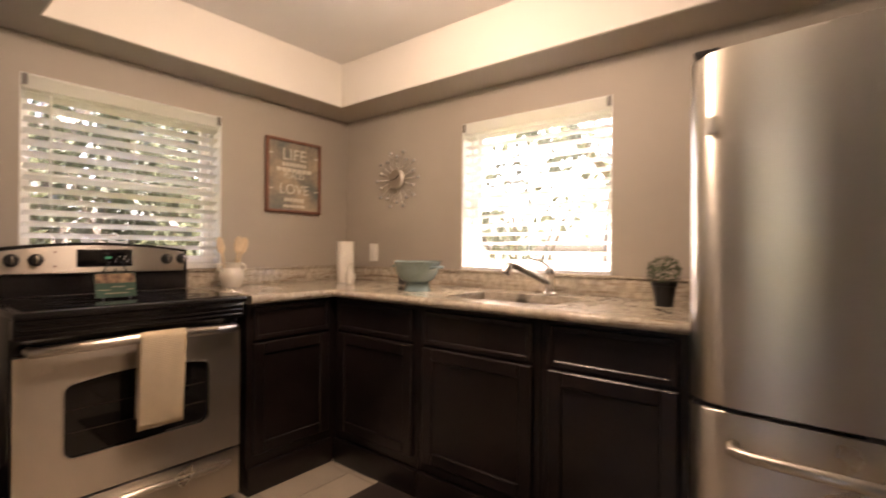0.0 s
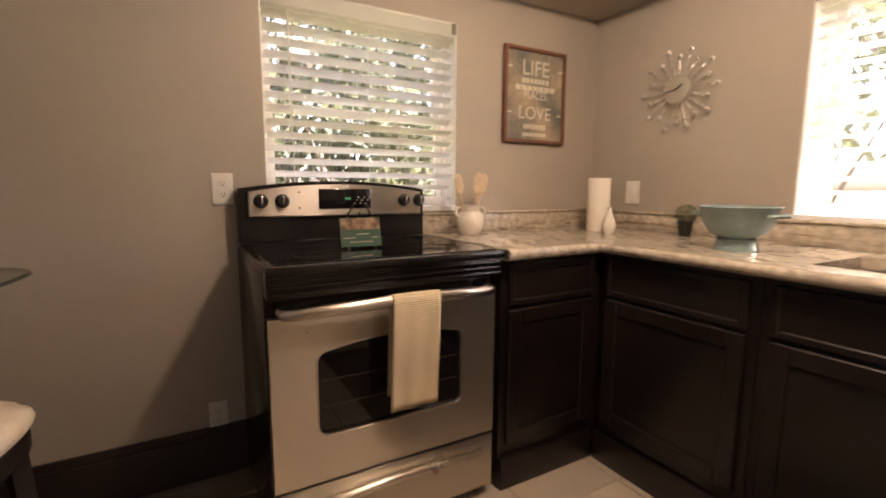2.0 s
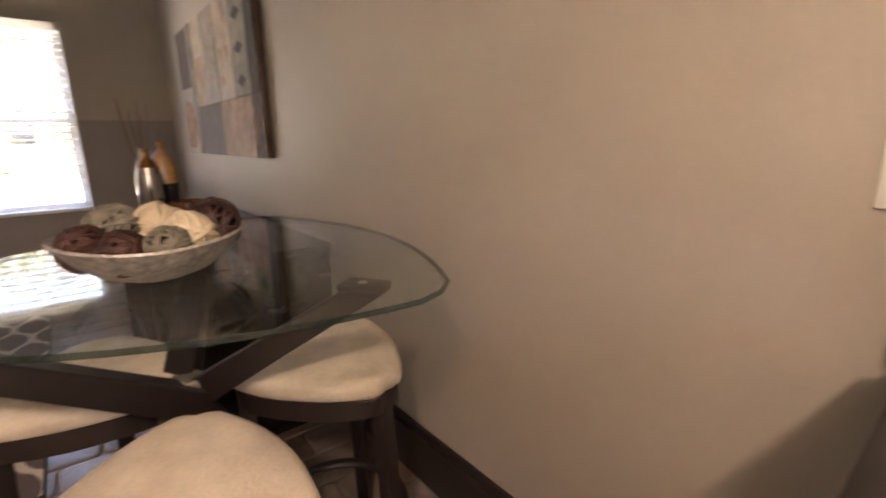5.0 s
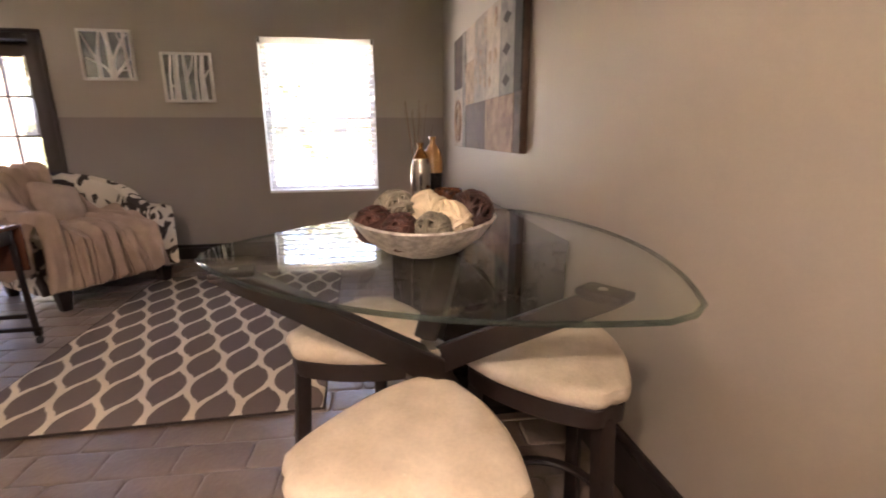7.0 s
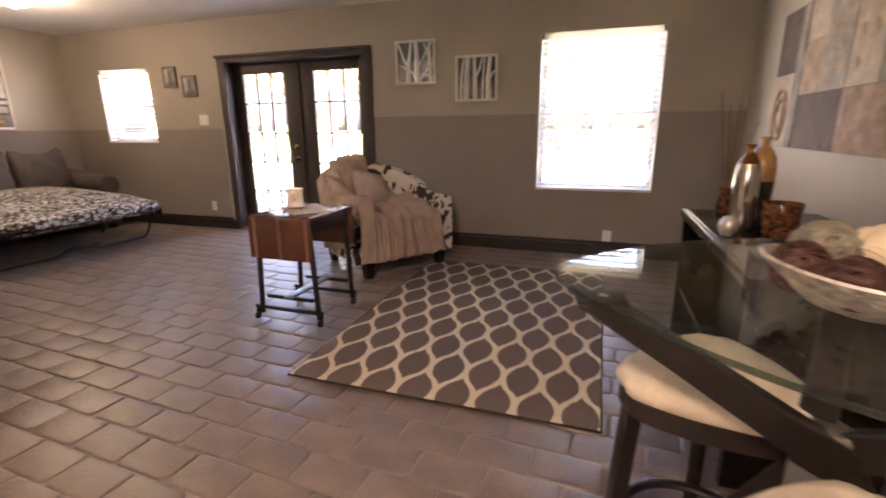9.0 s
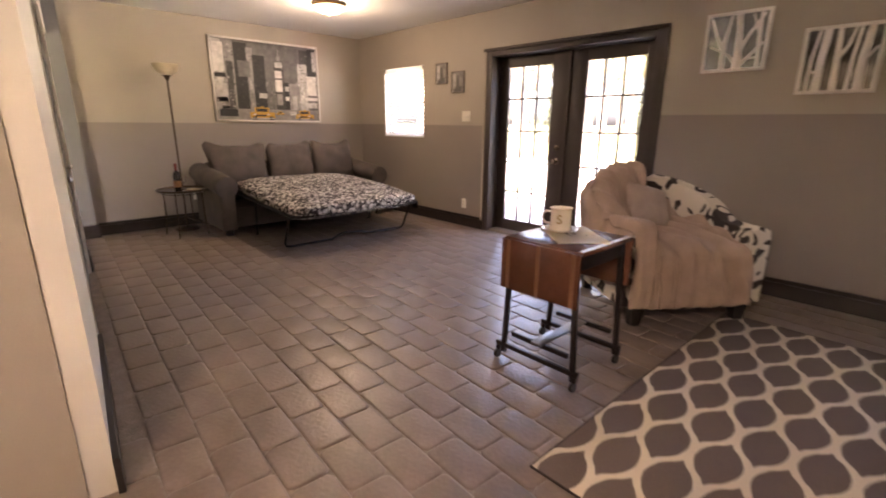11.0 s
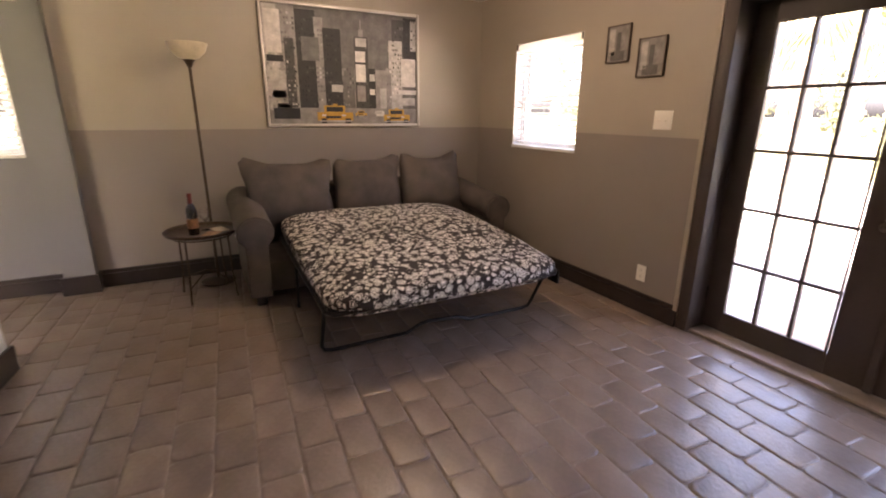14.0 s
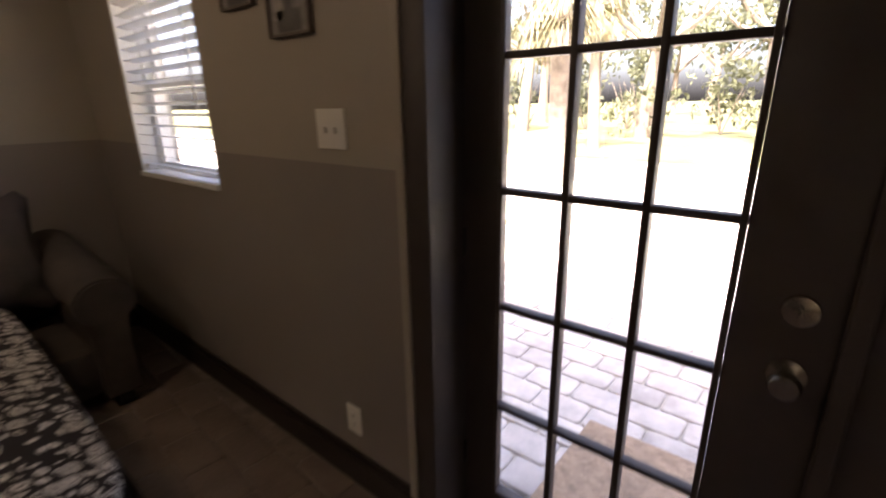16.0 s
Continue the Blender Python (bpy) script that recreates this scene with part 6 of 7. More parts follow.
def drape(path, u0, u1, nu, nv, seed, amp, fold, lean=0.0):
    """A cloth strip laid along a path of (y, z) pairs and spread from u0 to u1 in x, with folds running down it."""
    pts = [Vector((0, y, z)) for y, z in path]
    seg_l = [(b - a).length for a, b in zip(pts, pts[1:])]
    total = sum(seg_l)
    bm = bmesh.new()
    grid = []
    for j in range(nv + 1):
        d = total * j / nv
        k = 0
        while k < len(seg_l) - 1 and d > seg_l[k]:
            d -= seg_l[k]; k += 1
        p = pts[k].lerp(pts[k + 1], min(1, d / seg_l[k]))
        tg = (pts[k + 1] - pts[k]).normalized()
        t2 = (pts[min(k + 2, len(pts) - 1)] - pts[min(k + 1, len(pts) - 2)]).normalized()
        t0 = (pts[k] - pts[k - 1]).normalized() if k else tg
        fr_ = min(1, d / seg_l[k])
        tg = (tg * 1.0 + t0 * max(0, 0.5 - fr_) + t2 * max(0, fr_ - 0.5)).normalized()
        nr = Vector((0, tg.z, -tg.y))
        row = []
        for i in range(nu + 1):
            q_ = max(0.0, min(1.0, (total * j / nv - 0.62) / 0.45))
            u0 = -0.345 - 0.11 * q_
            u = u0 + ((u1 - 0.24) + (0.24 * q_ * q_ * (3 - 2 * q_)) - u0) * i / nu
            g_ = total * j / nv
            hang = 0.55 + 0.45 * abs(tg.z)
            ph = fold * (u + 0.16 * math.sin(2.3 * g_ + seed) + 0.10 * noise.noise(Vector((u * 3, g_ * 1.6, seed))))
            ridge = (0.5 + 0.5 * math.sin(ph)) ** 2.2 * (0.35 + 1.3 * abs(noise.noise(Vector((u * 4, g_ * 2.2, seed + 7)))))
            ridge += 0.35 * (0.5 + 0.5 * math.sin(ph * 2.1 + 6 * noise.noise(Vector((u * 6, g_ * 3, seed + 11))))) ** 2
            mound = 0.5 + noise.noise(Vector((u * 5, g_ * 4, seed + 5)))
            f_ = amp * hang * ridge + 0.022 * max(0, mound) + 0.010
            wide = u + lean * j / nv + 0.03 * noise.noise(Vector((u * 4, g_ * 3, seed + 9)))
            py = min(p.y, 0.155 + 0.32 * math.sqrt(max(0.0, 1 - (wide / 0.40) ** 2)))
            ztop = arm_top(wide, max(py, -0.39)) + Z0
            if p.y > -0.42:
                z_ = max(min(p.z, ztop + 0.02) if p.z > 0.5 + Z0 else p.z, ztop, 0.20 + Z0)
            else:
                z_ = 0.13 + Z0 + (p.z - 0.13 - Z0) * max(1.0, (ztop - 0.13 - Z0) / 0.30)
            row.append(bm.verts.new(Vector((wide, py, z_)) + (nr * 0.6 + Vector((0, 0, 0.4))) * f_))
        grid.append(row)
    for a, b in zip(grid, grid[1:]):
        for i in range(nu):
            bm.faces.new((a[i], a[i + 1], b[i + 1], b[i]))
    return bm


# over the back, down to the seat, over its front edge
main = drape([(0.46, 0.50 + Z0), (0.46, 0.80 + Z0), (0.42, 0.875 + Z0), (0.32, 0.86 + Z0), (0.25, 0.62 + Z0), (0.20, 0.50 + Z0), (0.0, 0.465 + Z0), (-0.30, 0.465 + Z0), (-0.425, 0.43 + Z0), (-0.435, 0.30 + Z0), (-0.44, 0.13 + Z0)], -0.455, 0.24, 130, 120, 1, 0.105, 58, 0.03)
for _ in range(3):
    bmesh.ops.smooth_vert(main, verts=main.verts[:], factor=0.5, use_axis_x=True, use_axis_y=True, use_axis_z=True)
part("main_fall", main, throw, th, smooth=True)
side = bmesh.new()
grid = []
for j in range(41):
    t = j / 40
    row = []
    for i in range(61):
        # round the outside of the shell, from the arm's front to the middle of the back
        s = 0.0 + 0.47 * i / 60
        if s < 0.25:
            c, nrm = Vector((-0.36, -0.41 + 1.88 * s, 0)), Vector((-1, 0, 0))
        else:
            ang = math.pi * (1 - (s - 0.25) / 0.5)
            c, nrm = Vector((0.36 * math.cos(ang), 0.06 + 0.32 * math.sin(ang), 0)), Vector((math.cos(ang), math.sin(ang), 0))
        h = 0.60 + 0.24 * max(0.0, math.sin(math.pi * min(1, max(0, (s - 0.14) / 0.72)))) ** 1.3
        lean_ = 0.05 * (h - 0.60) / 0.24
        low = 0.30 - 0.12 * math.sin(math.pi * i / 60) + 0.03 * noise.noise(Vector((i * 0.1, 0, 4)))
        prof_ = [(-0.03 + lean_, h + 0.022), (0.035 + lean_, h + 0.016), (0.070 + lean_, h - 0.05), (0.078, (h + low) / 2), (0.082, low)]
        k = t * 4; a = min(3, int(k)); f_ = k - a
        d, z = (prof_[a][q_] * (1 - f_) + prof_[a + 1][q_] * f_ for q_ in (0, 1))
        fo = 0.055 * (0.5 + 0.5 * math.sin(52 * (s * 1.7 + 0.10 * t + 0.10 * noise.noise(Vector((s * 5, t * 2, 3)))))) ** 1.8 * (0.35 + 0.8 * t) * (0.4 + 1.2 * abs(noise.noise(Vector((s * 7, t * 2, 9)))))
        row.append(side.verts.new(c + nrm * (d + fo) + Vector((0, 0, z + Z0 + 0.3 * fo * (1 - t)))))
    grid.append(row)
for a, b in zip(grid, grid[1:]):
    for i in range(60):
        side.faces.new((a[i], a[i + 1], b[i + 1], b[i]))
for _ in range(3):
    bmesh.ops.smooth_vert(side, verts=side.verts[:], factor=0.5, use_axis_x=True, use_axis_y=True, use_axis_z=True)
part("arm_fall", side, throw, th, smooth=True)
for o in list(th.children):
    md = o.modifiers.new("thick", "SOLIDIFY"); md.thickness = 0.008
pil = thing("throw_pillow", (1.06, -2.80, 0.47), "plump beige throw pillow leaning in the armchair", "pillow", rz=234.4)
bm = blob(0.20, 0.20, 0.065, 5.0, 0.08, 40, 20, 7)
for v in bm.verts:  # thin edges and drawn-out corners
    q_ = (abs(v.co.x) / 0.2) ** 3 * (abs(v.co.y) / 0.2) ** 3
    v.co.x *= 1 + 0.10 * q_; v.co.y *= 1 + 0.10 * q_; v.co.z *= 1 - 0.5 * min(1, max(abs(v.co.x), abs(v.co.y)) / 0.2) ** 4
bmesh.ops.transform(bm, matrix=pose(-0.03, 0.13, 0.17, 58, 14, 12) @ Matrix.Diagonal((0.8, 0.8, 0.95, 1)), verts=bm.verts[:])
part("cover", bm, material("beige_velvet", (0.46, 0.355, 0.28), 0.9, vary=0.1, scale=12, fine=160, bump=0.2), pil)

# the chair stands deep and wide, with its throw and pillow
for o, z_ in ((AC, 0.0), (th, 0.315), (pil, 0.49)):
    o.matrix_basis = pose(1.15, -3.0, z_, 0, 0, 234.4) @ Matrix.Diagonal((1.15, 1.12, 1.05, 1))

# ---- sofa bed ----
sofa_cloth = material("grey_brown_microfibre", (0.080, 0.066, 0.056), 0.8, vary=0.16, scale=7, fine=160, bump=0.2, hue=(0.105, 0.085, 0.072))
SF = thing("sofa_bed", (5.5, -2.42, 0), "grey-brown sofa bed pulled open", "sofa bed")
part("base", boxes((5.22, 6.06, -3.36, -1.47, 0.07, 0.30), bevel=0.02), sofa_cloth, SF, world=True)
part("back", boxes((5.84, 6.07, -3.38, -1.45, 0.30, 0.76), bevel=0.06, seg=4), sofa_cloth, SF, world=True)


def rolled_arm(y0, y1):
    """A sofa arm with a rolled top, in the world's axes."""
    yc, r = (y0 + y1) / 2, (y1 - y0) / 2
    pts = [(yc - r * 0.62, 0.07), (yc - r * 0.62, 0.45)]
    for k in range(15):
        a = math.radians(215 - 250 * k / 14)
        pts.append((yc + r * 1.05 * math.cos(a), 0.545 + r * 0.95 * math.sin(a)))
    pts += [(yc + r * 0.62, 0.45), (yc + r * 0.62, 0.07)]
    bm = prism(pts, 0, 0.92)
    # the roll sinks a little to the back
    bmesh.ops.transform(bm, matrix=Matrix(((0, 0, 1, 5.13), (1, 0, 0, 0), (0, 1, 0.0, 0), (0, 0, 0, 1))), verts=bm.verts[:])
    for v in bm.verts:
        if v.co.z > 0.4:
            v.co.z += 0.10 * (v.co.x - 5.13)
    bmesh.ops.bevel(bm, geom=[e for e in bm.edges if abs(e.verts[0].co.x - e.verts[1].co.x) < 1e-5], offset=0.012, segments=2, affect="EDGES")
    return bm


part("arm", rolled_arm(-1.53, -1.29), sofa_cloth, SF, "rolled arm", world=True)
part("arm", rolled_arm(-3.54, -3.30), sofa_cloth, SF, "rolled arm", world=True)
for k, (ya, yb) in enumerate(((-2.09, -1.41), (-2.71, -2.12), (-3.33, -2.73))):
    bm = blob((yb - ya) / 2 + 0.004, 0.250, 0.125, 6.0, 0.07, 44, 22, 30 + k, 2.5)
    for v in bm.verts:  # pull the corners into points
        q_ = (abs(v.co.x) / ((yb - ya) / 2)) ** 4 * (abs(v.co.y) / 0.255) ** 4 * 2.3
        v.co.y *= 0.97 + 0.33 * min(1, q_); v.co.x *= 0.95 + 0.14 * min(1, q_); v.co.z *= 1 - 0.35 * min(1, (abs(v.co.y) / 0.25) ** 3)
    bmesh.ops.transform(bm, matrix=pose(5.70, (ya + yb) / 2, 0.71, 0, 14, 0) @ pose(0, 0, 0, 90, 0, 90), verts=bm.verts[:])
    part("back_cushion", bm, sofa_cloth, SF, "loose plump back cushion", world=True)
for xx, yy in ((5.20, -1.41), (5.20, -3.42), (6.0, -1.41), (6.0, -3.42)):
    part("foot", boxes((xx - 0.035, xx + 0.035, yy - 0.035, yy + 0.035, 0, 0.07), bevel=0.004), dark_wood, SF, world=True)
tube_m = material("black_metal_tube", (0.02, 0.017, 0.016), 0.4, metal=0.5, vary=0.15)
MX0, MX1, MY0, MY1 = 3.92, 5.58, -3.14, -1.61
part("deck_frame", tube([(5.4, MY1 + 0.0, 0.43), (4.03, MY1, 0.355), (3.99, MY1 - 0.04, 0.352), (3.99, MY0 + 0.04, 0.352), (4.03, MY0, 0.355), (5.4, MY0, 0.43)], 0.014, 10), tube_m, SF, "black tubular bed frame", world=True)
for yy in (MY1 - 0.02, MY0 + 0.02):
    part("mid_leg", tube([(4.95, yy, 0.40), (4.97, yy, 0.02), (5.02, yy, 0.012)], 0.011, 8), tube_m, SF, world=True)
hump = [(4.10, MY1 - 0.01, 0.355), (4.25, MY1 - 0.015, 0.06), (4.262, MY1 - 0.03, 0.022), (4.262, MY1 - 0.08, 0.012)]
for s, z in ((0.25, 0.014), (0.36, 0.014), (0.42, 0.055), (0.46, 0.065), (0.54, 0.055), (0.60, 0.05), (0.66, 0.016), (0.80, 0.014)):
    hump.append((4.262, MY1 + (MY0 - MY1) * s, z))
hump += [(4.262, MY0 + 0.08, 0.012), (4.262, MY0 + 0.03, 0.022), (4.25, MY0 + 0.015, 0.06), (4.10, MY0 + 0.01, 0.355)]
part("front_leg_loop", tube(hump, 0.012, 10), tube_m, SF, "bent black tube leg", world=True)
part("corner_bracket", boxes((4.0, 4.10, MY0 - 0.01, MY0 + 0.004, 0.27, 0.36), bevel=0.003), tube_m, SF, world=True)
part("deck_cloth", boxes((4.0, 5.5, MY0 + 0.02, MY1 - 0.02, 0.345, 0.352), m=Matrix(((1, 0, 0, 0), (0, 1, 0, 0), (0.07, 0, 1, -0.28), (0, 0, 0, 1)))), tube_m, SF, world=True, smooth=False)

floral = bpy.data.materials.new("black_white_floral_cotton")
floral.use_nodes = True
n, l = floral.node_tree.nodes, floral.node_tree.links
tc = n.new("ShaderNodeTexCoord")
wn_ = n.new("ShaderNodeTexNoise"); wn_.inputs["Scale"].default_value = 16; wn_.inputs["Detail"].default_value = 1
wa = n.new("ShaderNodeVectorMath"); wa.operation = "MULTIPLY_ADD"; wa.inputs[1].default_value = (0.038, 0.038, 0.038)
l.new(tc.outputs["Object"], wn_.inputs["Vector"]); l.new(wn_.outputs["Color"], wa.inputs[0]); l.new(tc.outputs["Object"], wa.inputs[2])
v1 = n.new("ShaderNodeTexVoronoi"); v1.inputs["Scale"].default_value = 17.5; v1.inputs["Randomness"].default_value = 0.75
v2 = n.new("ShaderNodeTexVoronoi"); v2.inputs["Scale"].default_value = 27; v2.inputs["Randomness"].default_value = 0.9
l.new(wa.outputs[0], v1.inputs["Vector"]); l.new(wa.outputs[0], v2.inputs["Vector"])


def nm2(op, a, b=None, c=None):
    q = n.new("ShaderNodeMath"); q.operation = op
    for i, v in enumerate((a, b, c)):
        if v is None:
            continue
        if isinstance(v, (int, float)):
            q.inputs[i].default_value = v
        else:
            l.new(v, q.inputs[i])
    return q.outputs[0]


petal = nm2("LESS_THAN", v1.outputs["Distance"], 0.44)
rings_ = nm2("GREATER_THAN", nm2("SINE", nm2("MULTIPLY", v1.outputs["Distance"], 46.0)), -0.30)
small = nm2("LESS_THAN", v2.outputs["Distance"], 0.41)
vein = nm2("GREATER_THAN", nm2("SINE", nm2("MULTIPLY", v2.outputs["Distance"], 30.0)), -0.8)
white = nm2("MAXIMUM", nm2("MULTIPLY", petal, rings_), nm2("MULTIPLY", nm2("MULTIPLY", small, vein), nm2("SUBTRACT", 1.0, nm2("LESS_THAN", v1.outputs["Distance"], 0.56))))
fm = n.new("ShaderNodeMix"); fm.data_type = "RGBA"
fm.inputs["A"].default_value, fm.inputs["B"].default_value = col(0.022, 0.017, 0.016), col(0.76, 0.72, 0.66)
l.new(white, fm.inputs["Factor"]); l.new(fm.outputs["Result"], n["Principled BSDF"].inputs["Base Color"])
n["Principled BSDF"].inputs["Roughness"].default_value = 0.85
mt = thing("mattress", (4.77, -2.36, 0.40), "thin sofa-bed mattress in black and white floral sheet", "mattress")
bm = blob(0.5, 0.5, 0.5, 10.0, 0.0, 96, 48)
for v in bm.verts:
    x, y, z = v.co
    z = 0.5 * math.copysign(min(1.0, abs(2 * z)) ** 0.42, z)
    X = MX0 + (MX1 - MX0) * (x + 0.5)
    Y = MY0 + (MY1 - MY0) * (y + 0.5)
    base = 0.325 + 0.074 * (X - MX0)
    top_ = base + 0.160 + 0.012 * noise.noise(Vector((X * 3, Y * 3, 0))) - 0.02 * max(0, (abs(y) - 0.38) / 0.12)
    Z = base + (top_ - base) * (z + 0.5)
    sag = 0.010 * noise.noise(Vector((X * 9, Y * 9, 2))) if z < 0 else 0
    v.co = (X, Y, Z + sag)
part("sheet", bm, floral, mt, "black and white floral fitted sheet", world=True)
for zo in (0.004,):
    pts = []
    for k in range(72):
        a = 2 * math.pi * k / 72
        c_, s_ = math.cos(a), math.sin(a)
        q_ = (abs(c_) ** 14 + abs(s_) ** 14) ** (-1 / 14)
        X, Y = MX0 + (MX1 - MX0) * (0.5 + 0.470 * c_ * q_), MY0 + (MY1 - MY0) * (0.5 + 0.470 * s_ * q_)
        pts.append((X, Y, 0.325 + 0.074 * (X - MX0) + zo))
    part("piping", tube(pts, 0.006, 6, closed=True), floral, mt, world=True)

# ---- side table, lamp, bottle ----
ST = thing("tray_table", (5.58, -1.08, 0), "round bronze metal tray table on thin folding legs", "side table")
bronze = material("bronze_metal", (0.075, 0.050, 0.032), 0.35, metal=0.6, vary=0.25, scale=10)
part("tray", lathe([(0, 0.488), (0.235, 0.488), (0.25, 0.495), (0.256, 0.515), (0.252, 0.517), (0.243, 0.500), (0.23, 0.494), (0, 0.494)], 48), bronze, ST)
for k in range(4):
    a = math.radians(45 + 90 * k + 10)
    part("leg", tube([(0.20 * math.cos(a), 0.20 * math.sin(a), 0.488), (0.205 * math.cos(a), 0.205 * math.sin(a), 0.20), (0.225 * math.cos(a), 0.225 * math.sin(a), 0.0)], 0.007, 8), bronze, ST)
part("ring", tube([(0.203 * math.cos(2 * math.pi * k / 32), 0.203 * math.sin(2 * math.pi * k / 32), 0.47) for k in range(32)], 0.005, 6, closed=True), bronze, ST)
for k in range(2):
    a = math.radians(55 + 90 * k)
    part("brace", tube([(0.21 * math.cos(a), 0.21 * math.sin(a), 0.12), (0, 0, 0.2), (-0.21 * math.cos(a), -0.21 * math.sin(a), 0.12)], 0.005, 6), bronze, ST)
wine = thing("wine_bottle", (5.52, -1.03, 0.494), "dark red wine bottle with red capsule", "bottle")
part("glass", lathe([(0, 0), (0.034, 0), (0.037, 0.006), (0.037, 0.17), (0.030, 0.20), (0.015, 0.225), (0.0135, 0.275), (0.0, 0.275)], 24), material("dark_bottle_glass", (0.018, 0.010, 0.008), 0.06, vary=0.05, bump=0, coat=0.6), wine)
part("capsule", lathe([(0.0145, 0.225), (0.0155, 0.23), (0.0155, 0.29), (0.016, 0.292), (0.016, 0.302), (0, 0.303)], 20), material("red_foil", (0.17, 0.025, 0.02), 0.35, metal=0.3, bump=0), wine, "red foil capsule")
part("label", lathe([(0.0372, 0.05), (0.0376, 0.05), (0.0376, 0.12), (0.0372, 0.12)], 24), material("amber_label", (0.32, 0.15, 0.05), 0.6, vary=0.3, scale=40, bump=0), wine, "amber paper label")
wg = glassy("clear_glass", (1, 1, 1), 0.0, 1.45)
solid("wine_glass", lathe([(0, 0), (0.033, 0.001), (0.03, 0.004), (0.005, 0.008), (0.004, 0.07), (0.012, 0.078), (0.035, 0.105), (0.038, 0.13), (0.032, 0.165), (0.0312, 0.165), (0.037, 0.13), (0.034, 0.106), (0.011, 0.081), (0, 0.08)], 28), wg, "clear stemmed wine glass on the tray", "wine glass", smooth=True).location = (5.63, -1.11, 0.4945)
for k, (dx, dy, a) in enumerate(((0.02, -0.12, 20), (-0.10, -0.06, -30))):
    m_ = thing("tray_booklet", (5.58 + dx, -1.08 + dy, 0.4945), "small printed booklet lying on the tray", "booklet", "booklets", rz=a)
    part("cover", boxes((-0.07, 0.07, -0.045, 0.045, 0, 0.006), bevel=0.001), pm[4] if k else paper_m, m_)
LP = thing("floor_lamp", (5.86, -1.15, 0), "bronze torchiere floor lamp with cream glass bowl, unlit", "floor lamp")
part("base", lathe([(0, 0), (0.13, 0), (0.132, 0.012), (0.11, 0.022), (0.03, 0.032), (0, 0.034)], 32), bronze, LP)
part("pole", tube([(0, 0, 0.03), (0, 0, 0.9), (0, 0, 1.70)], 0.011, 12), bronze, LP)
part("collar", lathe([(0.011, 1.66), (0.02, 1.675), (0.03, 1.70), (0.045, 1.715), (0, 1.716)], 20), bronze, LP)
part("shade", lathe([(0.035, 1.714), (0.075, 1.73), (0.115, 1.77), (0.133, 1.815), (0.137, 1.83), (0.131, 1.83), (0.11, 1.775), (0.07, 1.737), (0, 1.72)], 36), material("cream_alabaster_glass", (0.66, 0.56, 0.40), 0.35, vary=0.15, scale=8, bump=0.02), LP, "cream glass bowl shade")

# ---- pictures ----
silver_frame = material("silver_frame", (0.62, 0.58, 0.53), 0.35, metal=0.4, vary=0.08, bump=0)
P0, P1, Q0, Q1 = -3.100, -1.687, 1.233, 2.226
po = thing("city_poster", (XE - 0.001, (P0 + P1) / 2, Q0), "large framed black and white city street with yellow taxis", "framed picture")
W_, H_ = P1 - P0, Q1 - Q0
greys = [material("print_grey", (g_, g_ * 0.93, g_ * 0.86), 0.6, vary=0.25, scale=14, fine=60, bump=0) for g_ in (0.014, 0.032, 0.065, 0.15, 0.29, 0.50, 0.72)]


def flat(name, u0, u1, v0, v1, d, mat, parent, label=""):
    """A flat rectangle of the print; u runs with the viewer's left to right, v upwards, as shares; d: its layer."""
    bm = boxes((-0.010 - 0.0006 * d, -0.0098, W_ / 2 - u1 * W_, W_ / 2 - u0 * W_, v0 * H_, v1 * H_))
    return part(name, bm, mat, parent, label, smooth=False)


t_ = 0.022
for a in ((-W_ / 2, -W_ / 2 + t_, 0, H_), (W_ / 2 - t_, W_ / 2, 0, H_), (-W_ / 2 + t_, W_ / 2 - t_, 0, t_), (-W_ / 2 + t_, W_ / 2 - t_, H_ - t_, H_)):
    part("frame_side", boxes((-0.028, 0, *a), bevel=0.003), silver_frame, po, "silver frame side")
part("backing", boxes((-0.0098, -0.001, -W_ / 2 + 0.01, W_ / 2 - 0.01, 0.01, H_ - 0.01)), greys[3], po, "grey sky of the print", smooth=False)
flat("low_sky", 0.44, 0.86, 0.16, 0.50, 1, greys[4], po)
flat("haze", 0.62, 0.84, 0.16, 0.34, 1.5, greys[5], po)
flat("road", 0.02, 0.98, 0.02, 0.16, 1, greys[4], po)
rnd = random.Random(21)
towers = [(0.02, 0.12, 0.14, 0.97, 5), (0.10, 0.20, 0.16, 0.98, 4), (0.13, 0.185, 0.16, 0.72, 2), (0.18, 0.32, 0.16, 0.95, 1), (0.31, 0.365, 0.16, 0.90, 4), (0.36, 0.47, 0.16, 0.82, 1), (0.37, 0.43, 0.16, 0.52, 2), (0.43, 0.49, 0.16, 0.44, 3), (0.48, 0.55, 0.16, 0.52, 3),
          (0.555, 0.645, 0.16, 0.77, 2), (0.645, 0.69, 0.16, 0.51, 1), (0.69, 0.72, 0.16, 0.34, 4), (0.81, 0.91, 0.50, 0.94, 2), (0.785, 0.88, 0.16, 0.76, 5), (0.765, 0.80, 0.16, 0.52, 4), (0.86, 0.98, 0.16, 0.62, 3), (0.89, 0.98, 0.60, 0.96, 1), (0.94, 0.98, 0.68, 0.94, 5)]
